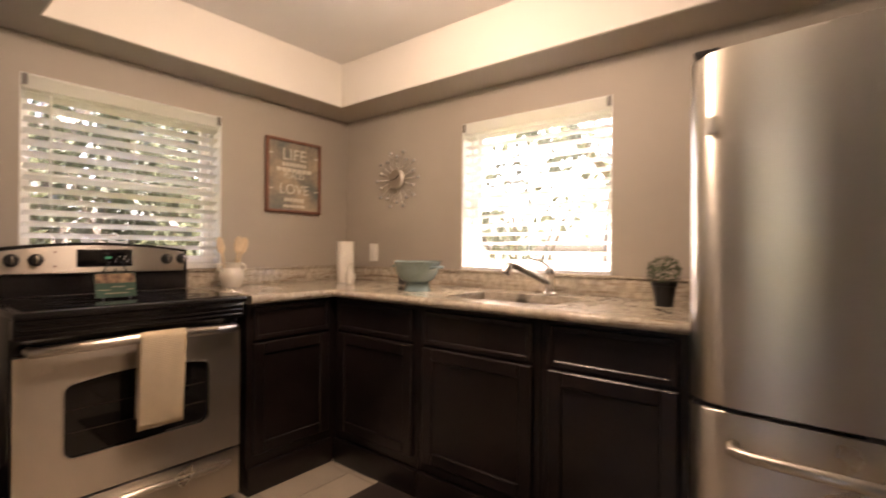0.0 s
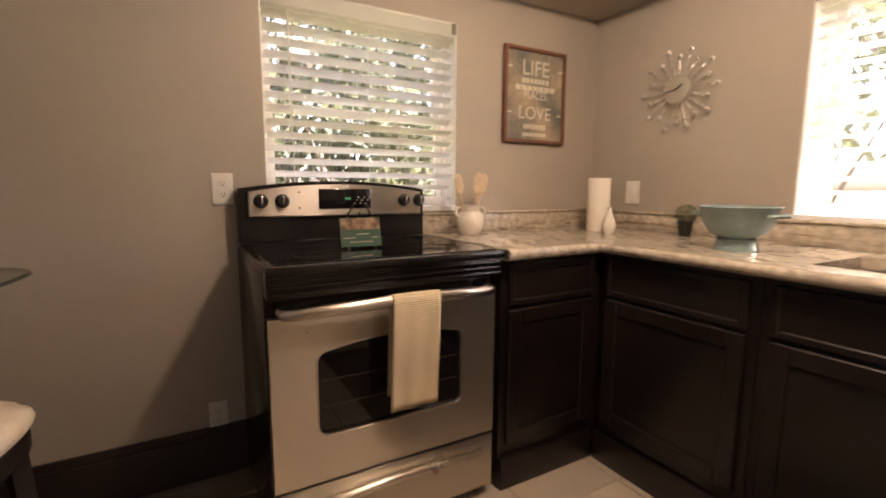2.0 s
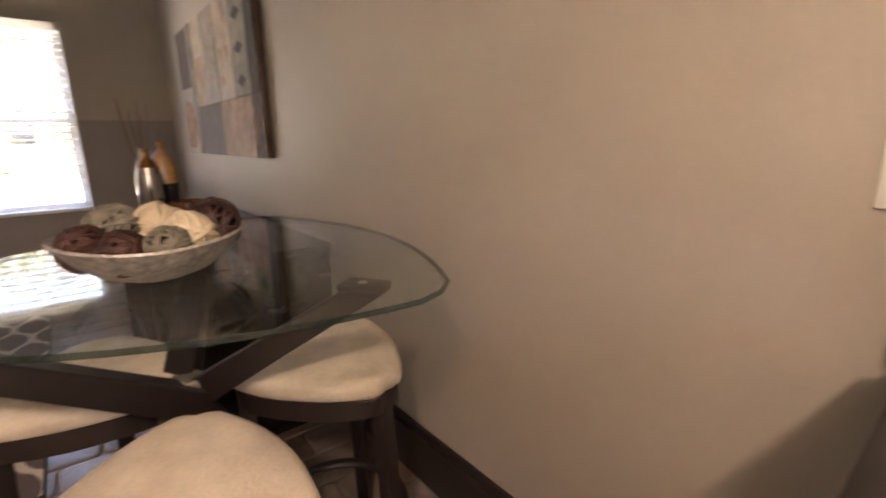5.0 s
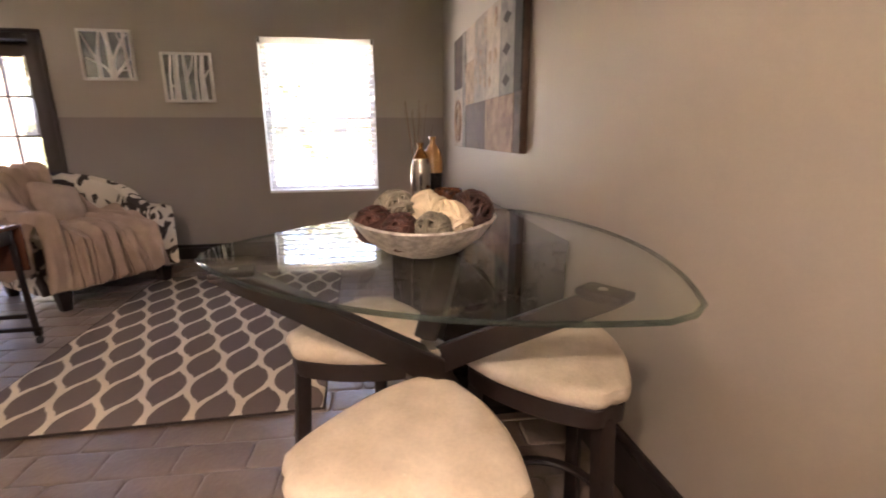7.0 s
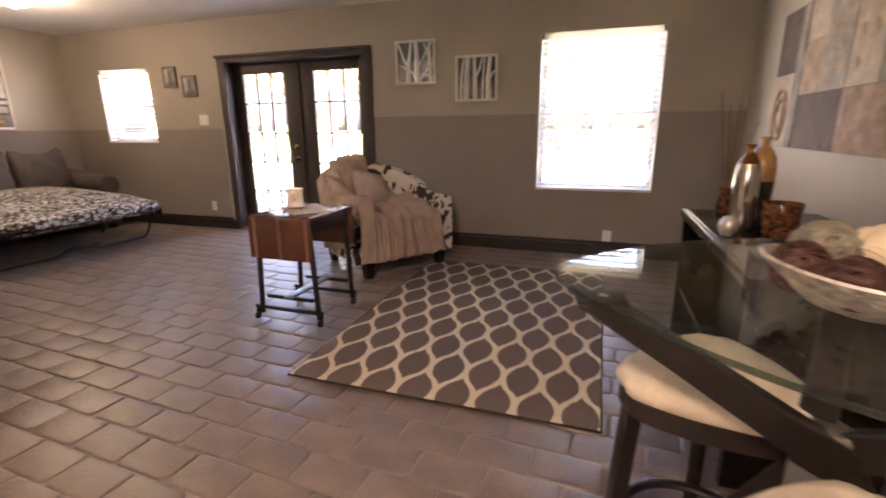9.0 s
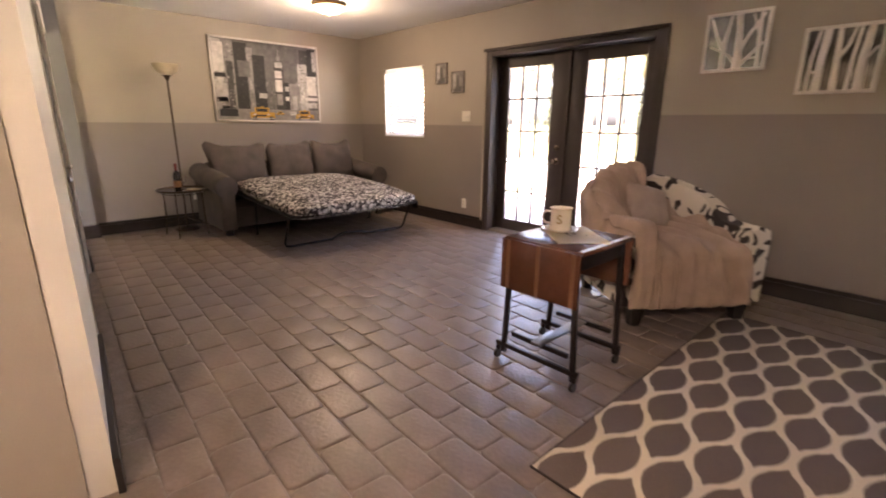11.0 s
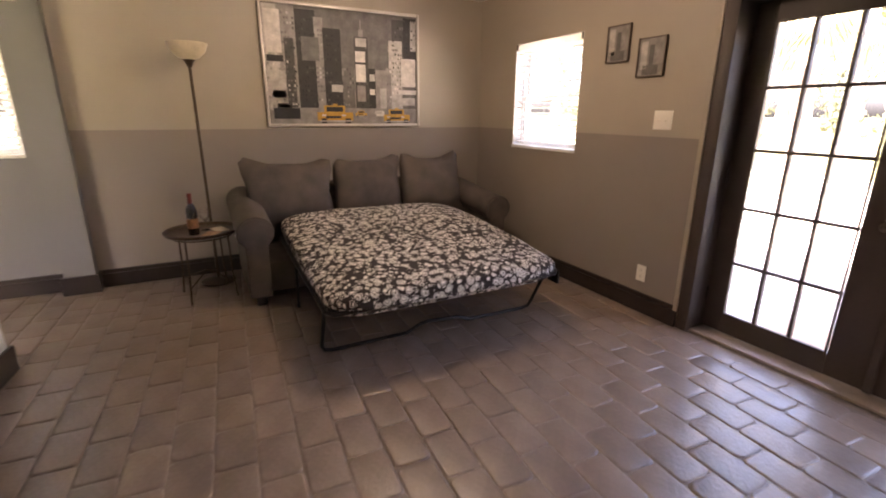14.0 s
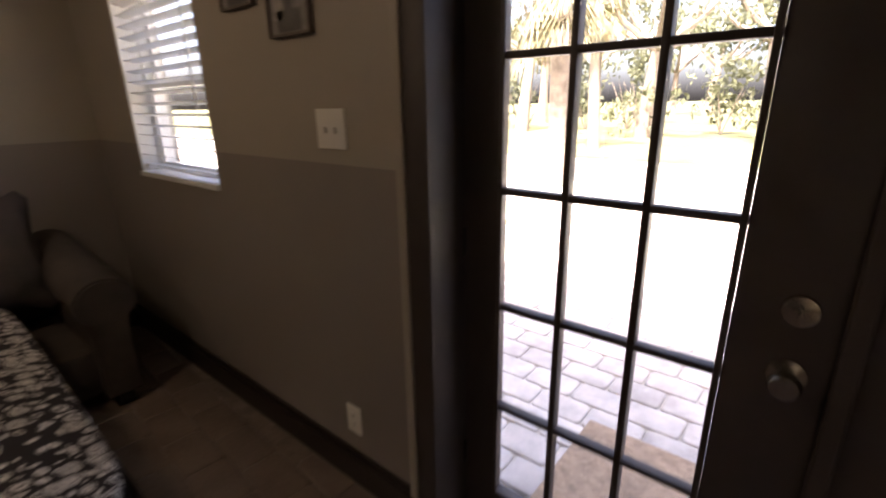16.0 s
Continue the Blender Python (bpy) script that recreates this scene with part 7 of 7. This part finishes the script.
for k, (a, b, c, d, g_) in enumerate(towers):
    tw_ = flat("tower", a, b, c, d, 2 + k % 3, greys[g_], po)
    for j in range(int((d - c) / 0.040)):
        z = c + 0.038 * j + 0.02
        for q_ in range(max(1, int((b - a) / 0.017))):
            if rnd.random() < 0.42:
                x = a + 0.004 + q_ * 0.017
                flat("window_mark", x, min(b, x + 0.009), z, z + 0.018, 6, greys[max(0, min(6, g_ + rnd.choice((-1, -1, 1))))], tw_)
for a, b, c, d, g_ in ((0.025, 0.115, 0.60, 0.93, 6), (0.025, 0.12, 0.53, 0.58, 0), (0.03, 0.125, 0.24, 0.46, 5), (0.04, 0.12, 0.24, 0.30, 6), (0.23, 0.335, 0.55, 0.74, 3), (0.40, 0.47, 0.30, 0.36, 5), (0.565, 0.635, 0.69, 0.76, 5), (0.56, 0.625, 0.56, 0.65, 6), (0.56, 0.625, 0.39, 0.54, 6), (0.565, 0.62, 0.22, 0.36, 4),
                       (0.65, 0.685, 0.40, 0.46, 5), (0.65, 0.685, 0.28, 0.33, 6), (0.87, 0.975, 0.36, 0.61, 6), (0.85, 0.98, 0.29, 0.33, 6), (0.80, 0.86, 0.20, 0.28, 5), (0.88, 0.97, 0.19, 0.26, 5), (0.585, 0.615, 0.77, 0.83, 4), (0.597, 0.603, 0.83, 0.91, 4),
                       (0.04, 0.195, 0.065, 0.155, 0), (0.065, 0.15, 0.155, 0.195, 1), (0.08, 0.14, 0.16, 0.185, 3), (0.69, 0.745, 0.09, 0.135, 6)):
    flat("billboard", a, b, c, d, 7, greys[g_], po)
taxi_yellow = material("taxi_yellow_print", (0.55, 0.30, 0.04), 0.4, vary=0.15, scale=20, bump=0)


def taxi(u, v, s):
    for q_, (a, b, c, d, m_) in enumerate(((-1, 1, 0.15, 0.62, taxi_yellow), (-0.62, 0.55, 0.62, 1.0, taxi_yellow), (-0.5, 0.42, 0.66, 0.92, greys[1]), (-0.12, 0.12, 1.0, 1.10, taxi_yellow), (-0.8, -0.5, 0.0, 0.28, greys[0]), (0.55, 0.85, 0.0, 0.28, greys[0]), (-0.55, 0.3, 0.28, 0.42, greys[1]), (-0.75, -0.55, 0.40, 0.5, greys[6]), (0.35, 0.55, 0.40, 0.5, greys[6]), (-0.9, 0.9, 0.10, 0.17, greys[5]))):
        flat("taxi_shape", u + a * s, u + b * s, v + c * s * 1.35, v + d * s * 1.35, 9 + q_, m_, po)


taxi(0.415, 0.026, 0.115); taxi(0.835, 0.026, 0.094); taxi(0.585, 0.085, 0.038)
flat("far_car", 0.68, 0.73, 0.11, 0.14, 8, greys[5], po)

white_frame = material("white_painted_frame", (0.74, 0.71, 0.66), 0.45, vary=0.04, bump=0.05)


def tree_panel(x0, x1, z0, z1, trunks, label):
    """A white cut-out panel of bare trees over a mirror ground; facing north."""
    e = thing("tree_wall_art", ((x0 + x1) / 2, YS + 0.001, z0), label, "wall art", "white tree panels")
    w, h = x1 - x0, z1 - z0
    for a in ((-w / 2, -w / 2 + 0.02, 0, h), (w / 2 - 0.02, w / 2, 0, h), (-w / 2 + 0.02, w / 2 - 0.02, 0, 0.02), (-w / 2 + 0.02, w / 2 - 0.02, h - 0.02, h)):
        part("frame_side", boxes((a[0], a[1], 0, 0.028, a[2], a[3]), bevel=0.002), white_frame, e)
    part("mirror", boxes((-w / 2 + 0.01, w / 2 - 0.01, 0, 0.008, 0.01, h - 0.01)), mirror_m, e, "grey mirror ground", smooth=False)
    for pts in trunks:
        r = [t * w for *_, t in pts]
        part("branch", tube([((0.5 - u) * w, 0.015, v * h) for u, v, _ in pts], [0.3 * q_ for q_ in r], 8, flat=3.3), white_frame, e, "white cut-out branch")
    return e


mirror_m = material("grey_mirror", (0.30, 0.31, 0.30), 0.08, metal=0.9, vary=0.3, scale=6, bump=0)
A_ = [[(0.57, 0.04, 0.075), (0.56, 0.35, 0.06), (0.53, 0.95, 0.035)], [(0.56, 0.30, 0.03), (0.70, 0.60, 0.028), (0.90, 0.93, 0.02)], [(0.33, 0.04, 0.045), (0.33, 0.5, 0.04), (0.40, 0.95, 0.02)], [(0.33, 0.33, 0.03), (0.20, 0.6, 0.025), (0.08, 0.92, 0.015)],
      [(0.55, 0.10, 0.03), (0.42, 0.28, 0.02), (0.10, 0.45, 0.012)], [(0.60, 0.08, 0.03), (0.75, 0.25, 0.025), (0.92, 0.45, 0.02)], [(0.88, 0.04, 0.03), (0.86, 0.5, 0.03), (0.84, 0.95, 0.02)], [(0.55, 0.55, 0.02), (0.47, 0.95, 0.012)], [(0.86, 0.55, 0.02), (0.72, 0.93, 0.012)], [(0.70, 0.2, 0.015), (0.9, 0.22, 0.01)]]
B_ = [[(0.26, 0.04, 0.06), (0.27, 0.5, 0.05), (0.30, 0.95, 0.05)], [(0.48, 0.04, 0.05), (0.47, 0.5, 0.04), (0.45, 0.95, 0.03)], [(0.79, 0.04, 0.065), (0.78, 0.5, 0.055), (0.82, 0.95, 0.04)], [(0.65, 0.04, 0.03), (0.66, 0.5, 0.025), (0.70, 0.95, 0.02)], [(0.13, 0.04, 0.025), (0.14, 0.5, 0.025), (0.20, 0.95, 0.02)], [(0.47, 0.5, 0.03), (0.58, 0.70, 0.025), (0.64, 0.95, 0.015)], [(0.26, 0.3, 0.02), (0.12, 0.36, 0.015)], [(0.79, 0.45, 0.02), (0.93, 0.66, 0.015)]]
tree_panel(0.907, 1.327, 1.628, 2.037, A_, "white cut-out branches panel in a square frame")
tree_panel(0.285, 0.700, 1.450, 1.868, B_, "white cut-out tree trunks panel in a square frame")
thin_frame = material("thin_brown_frame", (0.15, 0.115, 0.092), 0.5)
for x0, x1, z0, z1 in ((4.205, 4.405, 1.70, 1.94), (3.915, 4.125, 1.59, 1.83)):
    e = thing("small_picture", ((x0 + x1) / 2, YS + 0.001, z0), "small dark framed monochrome landmark photo", "framed picture", "small photo frames")
    w, h = x1 - x0, z1 - z0
    part("frame", boxes((-w / 2, -w / 2 + 0.007, 0, 0.018, 0, h), (w / 2 - 0.007, w / 2, 0, 0.018, 0, h), (-w / 2 + 0.01, w / 2 - 0.01, 0, 0.018, 0, 0.007), (-w / 2 + 0.01, w / 2 - 0.01, 0, 0.018, h - 0.007, h)), thin_frame, e, smooth=False)
    part("print", boxes((-w / 2 + 0.008, w / 2 - 0.008, 0, 0.010, 0.008, h - 0.008)), greys[4], e, "grey photo print", smooth=False)
    part("print_tower", boxes((-0.02, 0.015, 0.010, 0.0108, 0.02, h * 0.8)), greys[3], e, smooth=False)
    part("print_base", boxes((-0.06, 0.06, 0.010, 0.0106, 0.012, h * 0.3)), greys[3], e, smooth=False)
    part("print_shade", boxes((0.03, 0.08, 0.010, 0.0106, h * 0.2, h * 0.9)), greys[5], e, smooth=False)


# ---- outdoors ----
lawn = material("sunlit_lawn", (0.10, 0.11, 0.035), 0.95, vary=0.35, scale=0.6, fine=40, bump=0.5, hue=(0.16, 0.15, 0.06))
drive = material("pale_sandy_drive", (0.46, 0.43, 0.37), 0.9, vary=0.15, scale=0.8, fine=60, bump=0.3)
patio_stone = material("pale_patio_paver", (0.62, 0.57, 0.52), 0.8, vary=0.25, scale=8, fine=90, bump=0.3, obrand=0.15)
bark = material("bark", (0.20, 0.16, 0.125), 0.9, vary=0.35, scale=8, fine=40, bump=0.6)
leaves = material("tree_leaves", (0.075, 0.085, 0.042), 0.6, vary=0.3, scale=3, obrand=0.45, hue=(0.095, 0.10, 0.05))
for m_ in (leaves,):
    tn, tl = m_.node_tree.nodes, m_.node_tree.links
    trl = tn.new("ShaderNodeBsdfTranslucent"); trl.inputs["Color"].default_value = col(0.17, 0.18, 0.11)
    smx = tn.new("ShaderNodeMixShader"); smx.inputs[0].default_value = 0.15
    tl.new(tn["Principled BSDF"].outputs[0], smx.inputs[1]); tl.new(trl.outputs[0], smx.inputs[2]); tl.new(smx.outputs[0], tn["Material Output"].inputs["Surface"])
frond_m = material("palm_frond", (0.11, 0.12, 0.05), 0.6, vary=0.3, scale=3, obrand=0.3, hue=(0.20, 0.16, 0.08))
roof_m = material("roof_underside", (0.55, 0.53, 0.50), 0.9, vary=0.1)
solid("ground", boxes((-400, 400, -400, 400, -0.5, -0.16)), lawn, "sunlit dry lawn round the house", "lawn", kind="structure")
solid("driveway", boxes((-60, 70, -15.5, -8.3, -0.2, -0.150), bevel=0.0), drive, "pale sandy driveway across the lawn", "driveway", kind="structure")
solid("patio_bed", boxes((0.2, 5.6, -8.3, YS - 0.2, -0.2, -0.075)), drive, "sandy bed under the patio pavers", "patio", kind="structure")
# unseen roof slab, eaves sized to stop sun patches through windows and doors
solid("roof", boxes((XW - 1.2, XE + 1.4, YS - 0.8, YN + 1.0, 2.62, 2.85)), roof_m, "unseen low roof slab, its wide eaves added to keep direct sun out", "roof", kind="structure")
solid("door_mat", boxes((2.45, 3.35, -4.75, -4.15, -0.062, -0.045), bevel=0.006), material("coir_mat", (0.42, 0.30, 0.20), 0.95, vary=0.3, scale=30, fine=160, bump=0.8), "brown coir door mat outside the garden door", "door mat", place=(2.9, -4.45, -0.062))


def crown(bm, centre, r, count, size, rnd, flat_=0.7):
    """Leaves scattered in clumps round a centre."""
    clumps = [(Vector((rnd.gauss(0, 0.5), rnd.gauss(0, 0.5), rnd.gauss(0, 0.4 * flat_))) * r, rnd.uniform(0.25, 0.5) * r) for _ in range(max(6, count // 90))]
    for _ in range(count):
        c, cr_ = rnd.choice(clumps)
        d = Vector((rnd.gauss(0, 1), rnd.gauss(0, 1), rnd.gauss(0, 1))).normalized()
        p = centre + c + d * cr_ * rnd.uniform(0.5, 1.0)
        q = Euler((rnd.uniform(0, 6.3), rnd.uniform(0, 6.3), rnd.uniform(0, 6.3))).to_matrix()
        s = size * rnd.uniform(0.6, 1.4)
        bm.faces.new([bm.verts.new(p + q @ Vector(v) * s) for v in ((-0.5, 0, 0), (0, -0.25, 0.05), (0.55, 0, 0), (0, 0.25, 0.05))])


def tree(x, y, h, spread, seed, count=1500, size=0.22, label="broad leafy tree standing on the lawn"):
    rnd = random.Random(seed)
    e = thing("tree", (x, y, -0.16), label, "tree", "garden trees")
    bend = Vector((rnd.uniform(-0.5, 0.5), rnd.uniform(-0.5, 0.5), 0))
    th_ = h * 0.45
    part("trunk", tube([(0, 0, 0), bend * 0.4 + Vector((0, 0, th_ * 0.5)), bend + Vector((0, 0, th_))], [h * 0.045, h * 0.032, h * 0.026], 9), bark, e)
    cb = bmesh.new()
    for k in range(6):
        a = 2 * math.pi * k / 6 + rnd.uniform(-0.4, 0.4)
        tip = bend + Vector((math.cos(a) * spread * 0.7, math.sin(a) * spread * 0.7, h * rnd.uniform(0.62, 0.92)))
        mid = (bend + Vector((0, 0, th_))).lerp(tip, 0.5) + Vector((0, 0, -0.05 * h))
        part("limb", tube([bend + Vector((0, 0, th_ * 0.95)), mid, tip], [h * 0.020, h * 0.012, h * 0.005], 6), bark, e)
        crown(cb, tip, spread * 0.55, count // 6, size, rnd)
    part("crown", cb, leaves, e, "uneven leafy crown", smooth=False)
    return e


def palm(x, y, h, seed):
    rnd = random.Random(seed)
    e = thing("palm_tree", (x, y, -0.16), "shaggy fan palm with drooping fronds", "palm tree", "palm trees")
    part("trunk", tube([(0, 0, 0), (0.1, 0.05, h * 0.5), (0.15, 0.0, h)], [0.22, 0.17, 0.16], 10), bark, e)
    for k in range(26):
        a, el = rnd.uniform(0, 6.28), rnd.uniform(-1.2, 0.9)
        l_ = rnd.uniform(1.0, 1.6)
        d = Vector((math.cos(a) * math.cos(el), math.sin(a) * math.cos(el), math.sin(el)))
        root = Vector((0.15, 0, h))
        fb = bmesh.new()
        end = root + d * l_ * 0.6
        tube([root, end], 0.014, 4, bm=fb)
        sd = d.cross(Vector((0, 0, 1))).normalized()
        for j in range(13):
            f_ = (j / 12 - 0.5) * 2.4
            w_ = (d * math.cos(f_) + sd * math.sin(f_)).normalized()
            tip = end + w_ * l_ * 0.55 + Vector((0, 0, -0.35 * l_ * abs(f_) / 1.2 - 0.1))
            b_ = w_.cross(Vector((0, 0, 1))).normalized() * 0.025
            fb.faces.new([fb.verts.new(v) for v in (end - b_ * 0.4, end + w_ * l_ * 0.25 - b_, tip, end + w_ * l_ * 0.25 + b_)])
        part("frond", fb, frond_m, e, smooth=False)
    return e


for x, y, h, s, sd in ((9, -24, 8, 4.0, 1), (1.5, -27, 9, 4.5, 2), (-6, -25, 8, 4.0, 3), (16, -26, 9, 4.5, 4), (-14, -22, 8, 4, 5), (5.5, -34, 10, 5, 6), (24, -20, 9, 4.5, 7), (-2, -36, 10, 5, 8), (12, -36, 10, 5, 9), (20, -36, 10, 5, 13), (30, -30, 10, 5, 14)):
    tree(x, y, h, s, sd)
for x, y, h, sd in ((6.6, -11.2, 3.6, 31), (8.9, -18.5, 4.4, 32), (3.2, -20.5, 5.0, 33), (13.5, -17.0, 4.2, 34)):
    palm(x, y, h, sd)


def shrub(x, y, r, seed, count=1400, size=0.16, z=0.0):
    rnd = random.Random(seed)
    e = thing("shrub", (x, y, -0.16), "dense leafy shrub outside the window", "shrub", "garden shrubs")
    st = bmesh.new()
    for k in range(5):
        a = 2 * math.pi * k / 5
        tube([(0, 0, 0), (0.3 * r * math.cos(a), 0.3 * r * math.sin(a), r * 0.8), (0.6 * r * math.cos(a), 0.6 * r * math.sin(a), r * 1.5)], [0.035, 0.025, 0.012], 6, bm=st)
    part("stems", st, bark, e)
    cb = bmesh.new()
    for zz in (0.7, 1.4, 2.0):
        crown(cb, Vector((0, 0, r * zz)), r * 0.9, count // 3, size, rnd, 1.0)
    part("foliage", cb, leaves, e, "dense green leaves", smooth=False)
    return e


for k, (x, y, r) in enumerate(((-4.6, 0.4, 1.3), (-4.4, 2.4, 1.3), (-5.2, 4.2, 1.6), (-4.9, -1.8, 1.3), (-2.6, 6.8, 1.5), (0.2, 8.2, 1.5), (2.8, 7.2, 1.4))):
    shrub(x, y, r, 50 + k)
for k in range(6):  # a taller screen of growth behind the stove window
    shrub(-7.4 + 0.5 * (k % 2), -2.6 + 1.7 * k, 1.9, 70 + k, 2000, 0.24)
tree(-0.9, 10.5, 6, 2.6, 81, 1300, 0.2); tree(-8.5, 2.5, 7, 3.0, 82, 1500, 0.22); tree(-3.0, 12.0, 7, 3.0, 83, 1300, 0.22)
for k in range(22):
    shrub(-22 + 2.6 * k + random.Random(k).uniform(-0.8, 0.8), -23.5 - random.Random(90 + k).uniform(0, 6), 1.2 + 0.5 * random.Random(k + 7).random(), 150 + k, 600, 0.26)
tree(10.5, 0.8, 6, 2.6, 84, 900, 0.2)
for k in range(16):
    q_ = random.Random(400 + k)
    tree(-44 + 6.2 * k + q_.uniform(-1.5, 1.5), -52 - q_.uniform(0, 9), 10 + q_.uniform(0, 3), 5.0, 300 + k, 1300, 0.55, "tall leafy tree at the far end of the garden")

# ---- pavers and tiles, last ----
rnd = random.Random(77)


def paver_mesh(bm, lx, ly, h, seed):
    """A worn stone with rounded corners and a soft top, centred on its own origin."""
    r_ = random.Random(seed)
    ring = []
    for sx, sy, a0 in ((1, 1, 0), (-1, 1, 90), (-1, -1, 180), (1, -1, 270)):
        rad = r_.uniform(0.018, 0.034)
        for a in (0, 30, 60, 90):
            ring.append((sx * (lx / 2 - rad) + rad * math.cos(radians(a0 + a)) + r_.uniform(-0.0016, 0.0016), sy * (ly / 2 - rad) + rad * math.sin(radians(a0 + a)) + r_.uniform(-0.0014, 0.0014)))
    tilt_x, tilt_y = r_.uniform(-0.006, 0.006), r_.uniform(-0.009, 0.009)
    lev = []
    for inset, z in ((0.0, -h), (0.0, -0.0055), (0.0045, -0.0013), (0.013, 0.0)):
        lev.append([bm.verts.new((x * (1 - 2 * inset / lx), y * (1 - 2 * inset / ly), z + (x * tilt_x + y * tilt_y if z > -h else 0))) for x, y in ring])
    m_ = len(ring)
    for a, b in zip(lev, lev[1:]):
        for k in range(m_):
            bm.faces.new((a[k], a[(k + 1) % m_], b[(k + 1) % m_], b[k]))
    bm.faces.new(lev[-1])
    for fc in bm.faces:
        fc.smooth = True


PLX, PLY = 0.262, 0.1638
LAY = pose(2.6, -2.615, 0, 0, 0, -3.2)  # the courses run a little off the outer walls
stones = []
for v in range(8):
    bm = bmesh.new()
    paver_mesh(bm, PLX + 0.0005, PLY - 0.0008, 0.012, v)
    me = bpy.data.meshes.new("paver")
    bmesh.ops.recalc_face_normals(bm, faces=bm.faces[:])
    bm.to_mesh(me); bm.free()
    me.materials.append(paver_stone)
    stones.append(me)
floor_ob = bpy.data.objects["floor"]
near, far = [], []
for j in range(-4, 38):
    for i in range(-4, 36):
        x, y, _ = LAY @ Vector((XW - 2.47 + PLX * (i + (0.5 if j % 2 else 0.0)), PLY * (j - 6.5), 0))
        if y < YS + 0.03 or x < XW + 0.05 or x > XE - 0.02 + (0.14 if y > -0.1 else 0) or y > (0.86 if x < 1.5 else 1.55):
            continue
        if 1.75 < x and y > 0.19 - 0.0875 * (x - 1.6) - 0.08 and x < 4.72:
            continue
        (near if (1.0 < x < 4.6 and -2.9 < y < 0.1) or (-0.6 < x < 1.0 and -0.9 < y < 0.3) else far).append((x, y))
near, far = near[:300], far + near[300:]
for x, y in near:
    ob = new("paver", stones[rnd.randrange(8)])
    ob.parent = floor_ob
    ob.matrix_basis = pose(x + rnd.uniform(-0.002, 0.002), y + rnd.uniform(-0.0015, 0.0015), rnd.uniform(-0.0015, 0.0008), 0, 0, -3.2 + rnd.uniform(-0.8, 0.8) + (180 if rnd.random() < 0.5 else 0))


def joined(name, cells_, meshes, mat, parent, label, z=0.0, turn=0.0):
    """Many stones in one mesh."""
    vs, fs = [], []
    for x, y in cells_:
        me = meshes[rnd.randrange(len(meshes))]
        off = len(vs)
        zz = z + rnd.uniform(-0.0015, 0.0008)
        c_, s_ = math.cos(radians(turn)), math.sin(radians(turn))
        vs += [(v.co.x * c_ - v.co.y * s_ + x, v.co.x * s_ + v.co.y * c_ + y, v.co.z + zz) for v in me.vertices]
        fs += [[off + q for q in p.vertices] for p in me.polygons]
    me = bpy.data.meshes.new(name)
    me.from_pydata(vs, [], fs)
    for p in me.polygons:
        p.use_smooth = True
    me.materials.append(mat)
    ob = new(name, me)
    ob.parent = parent
    return tagged(ob, label, kind="stuff")


joined("pavers_rest", far, stones, paver_stone, floor_ob, "worn brown concrete pavers", turn=-3.2)
patio_me = []
for v in range(6):
    bm = bmesh.new()
    paver_mesh(bm, 0.255, 0.165, 0.02, 40 + v)
    me = bpy.data.meshes.new("patio_paver")
    bmesh.ops.recalc_face_normals(bm, faces=bm.faces[:])
    bm.to_mesh(me); bm.free()
    me.materials.append(patio_stone)
    patio_me.append(me)
pc = [(0.35 + 0.264 * i + (0.13 if j % 2 else 0), -4.1 - 0.172 * j) for j in range(24) for i in range(20)]
joined("patio_pavers", pc, patio_me, patio_stone, bpy.data.objects["patio_bed"], "pale weathered patio pavers", -0.060)
tile_me = put("tile", boxes((-0.198, 0.198, -0.198, 0.198, -0.006, 0.0), bevel=0.002, seg=1), tile_beige)
kf = bpy.data.objects["floor_kitchen"]
first = True
for i in range(9):
    for j in range(5):
        x, y = -1.61 + 0.402 * i, 1.10 + 0.402 * j
        if x > 1.6 or y > 2.9:
            continue
        ob = tile_me if first else new("tile", tile_me.data)
        first = False
        ob.parent = kf
        ob.location = (x, y, 0.0)
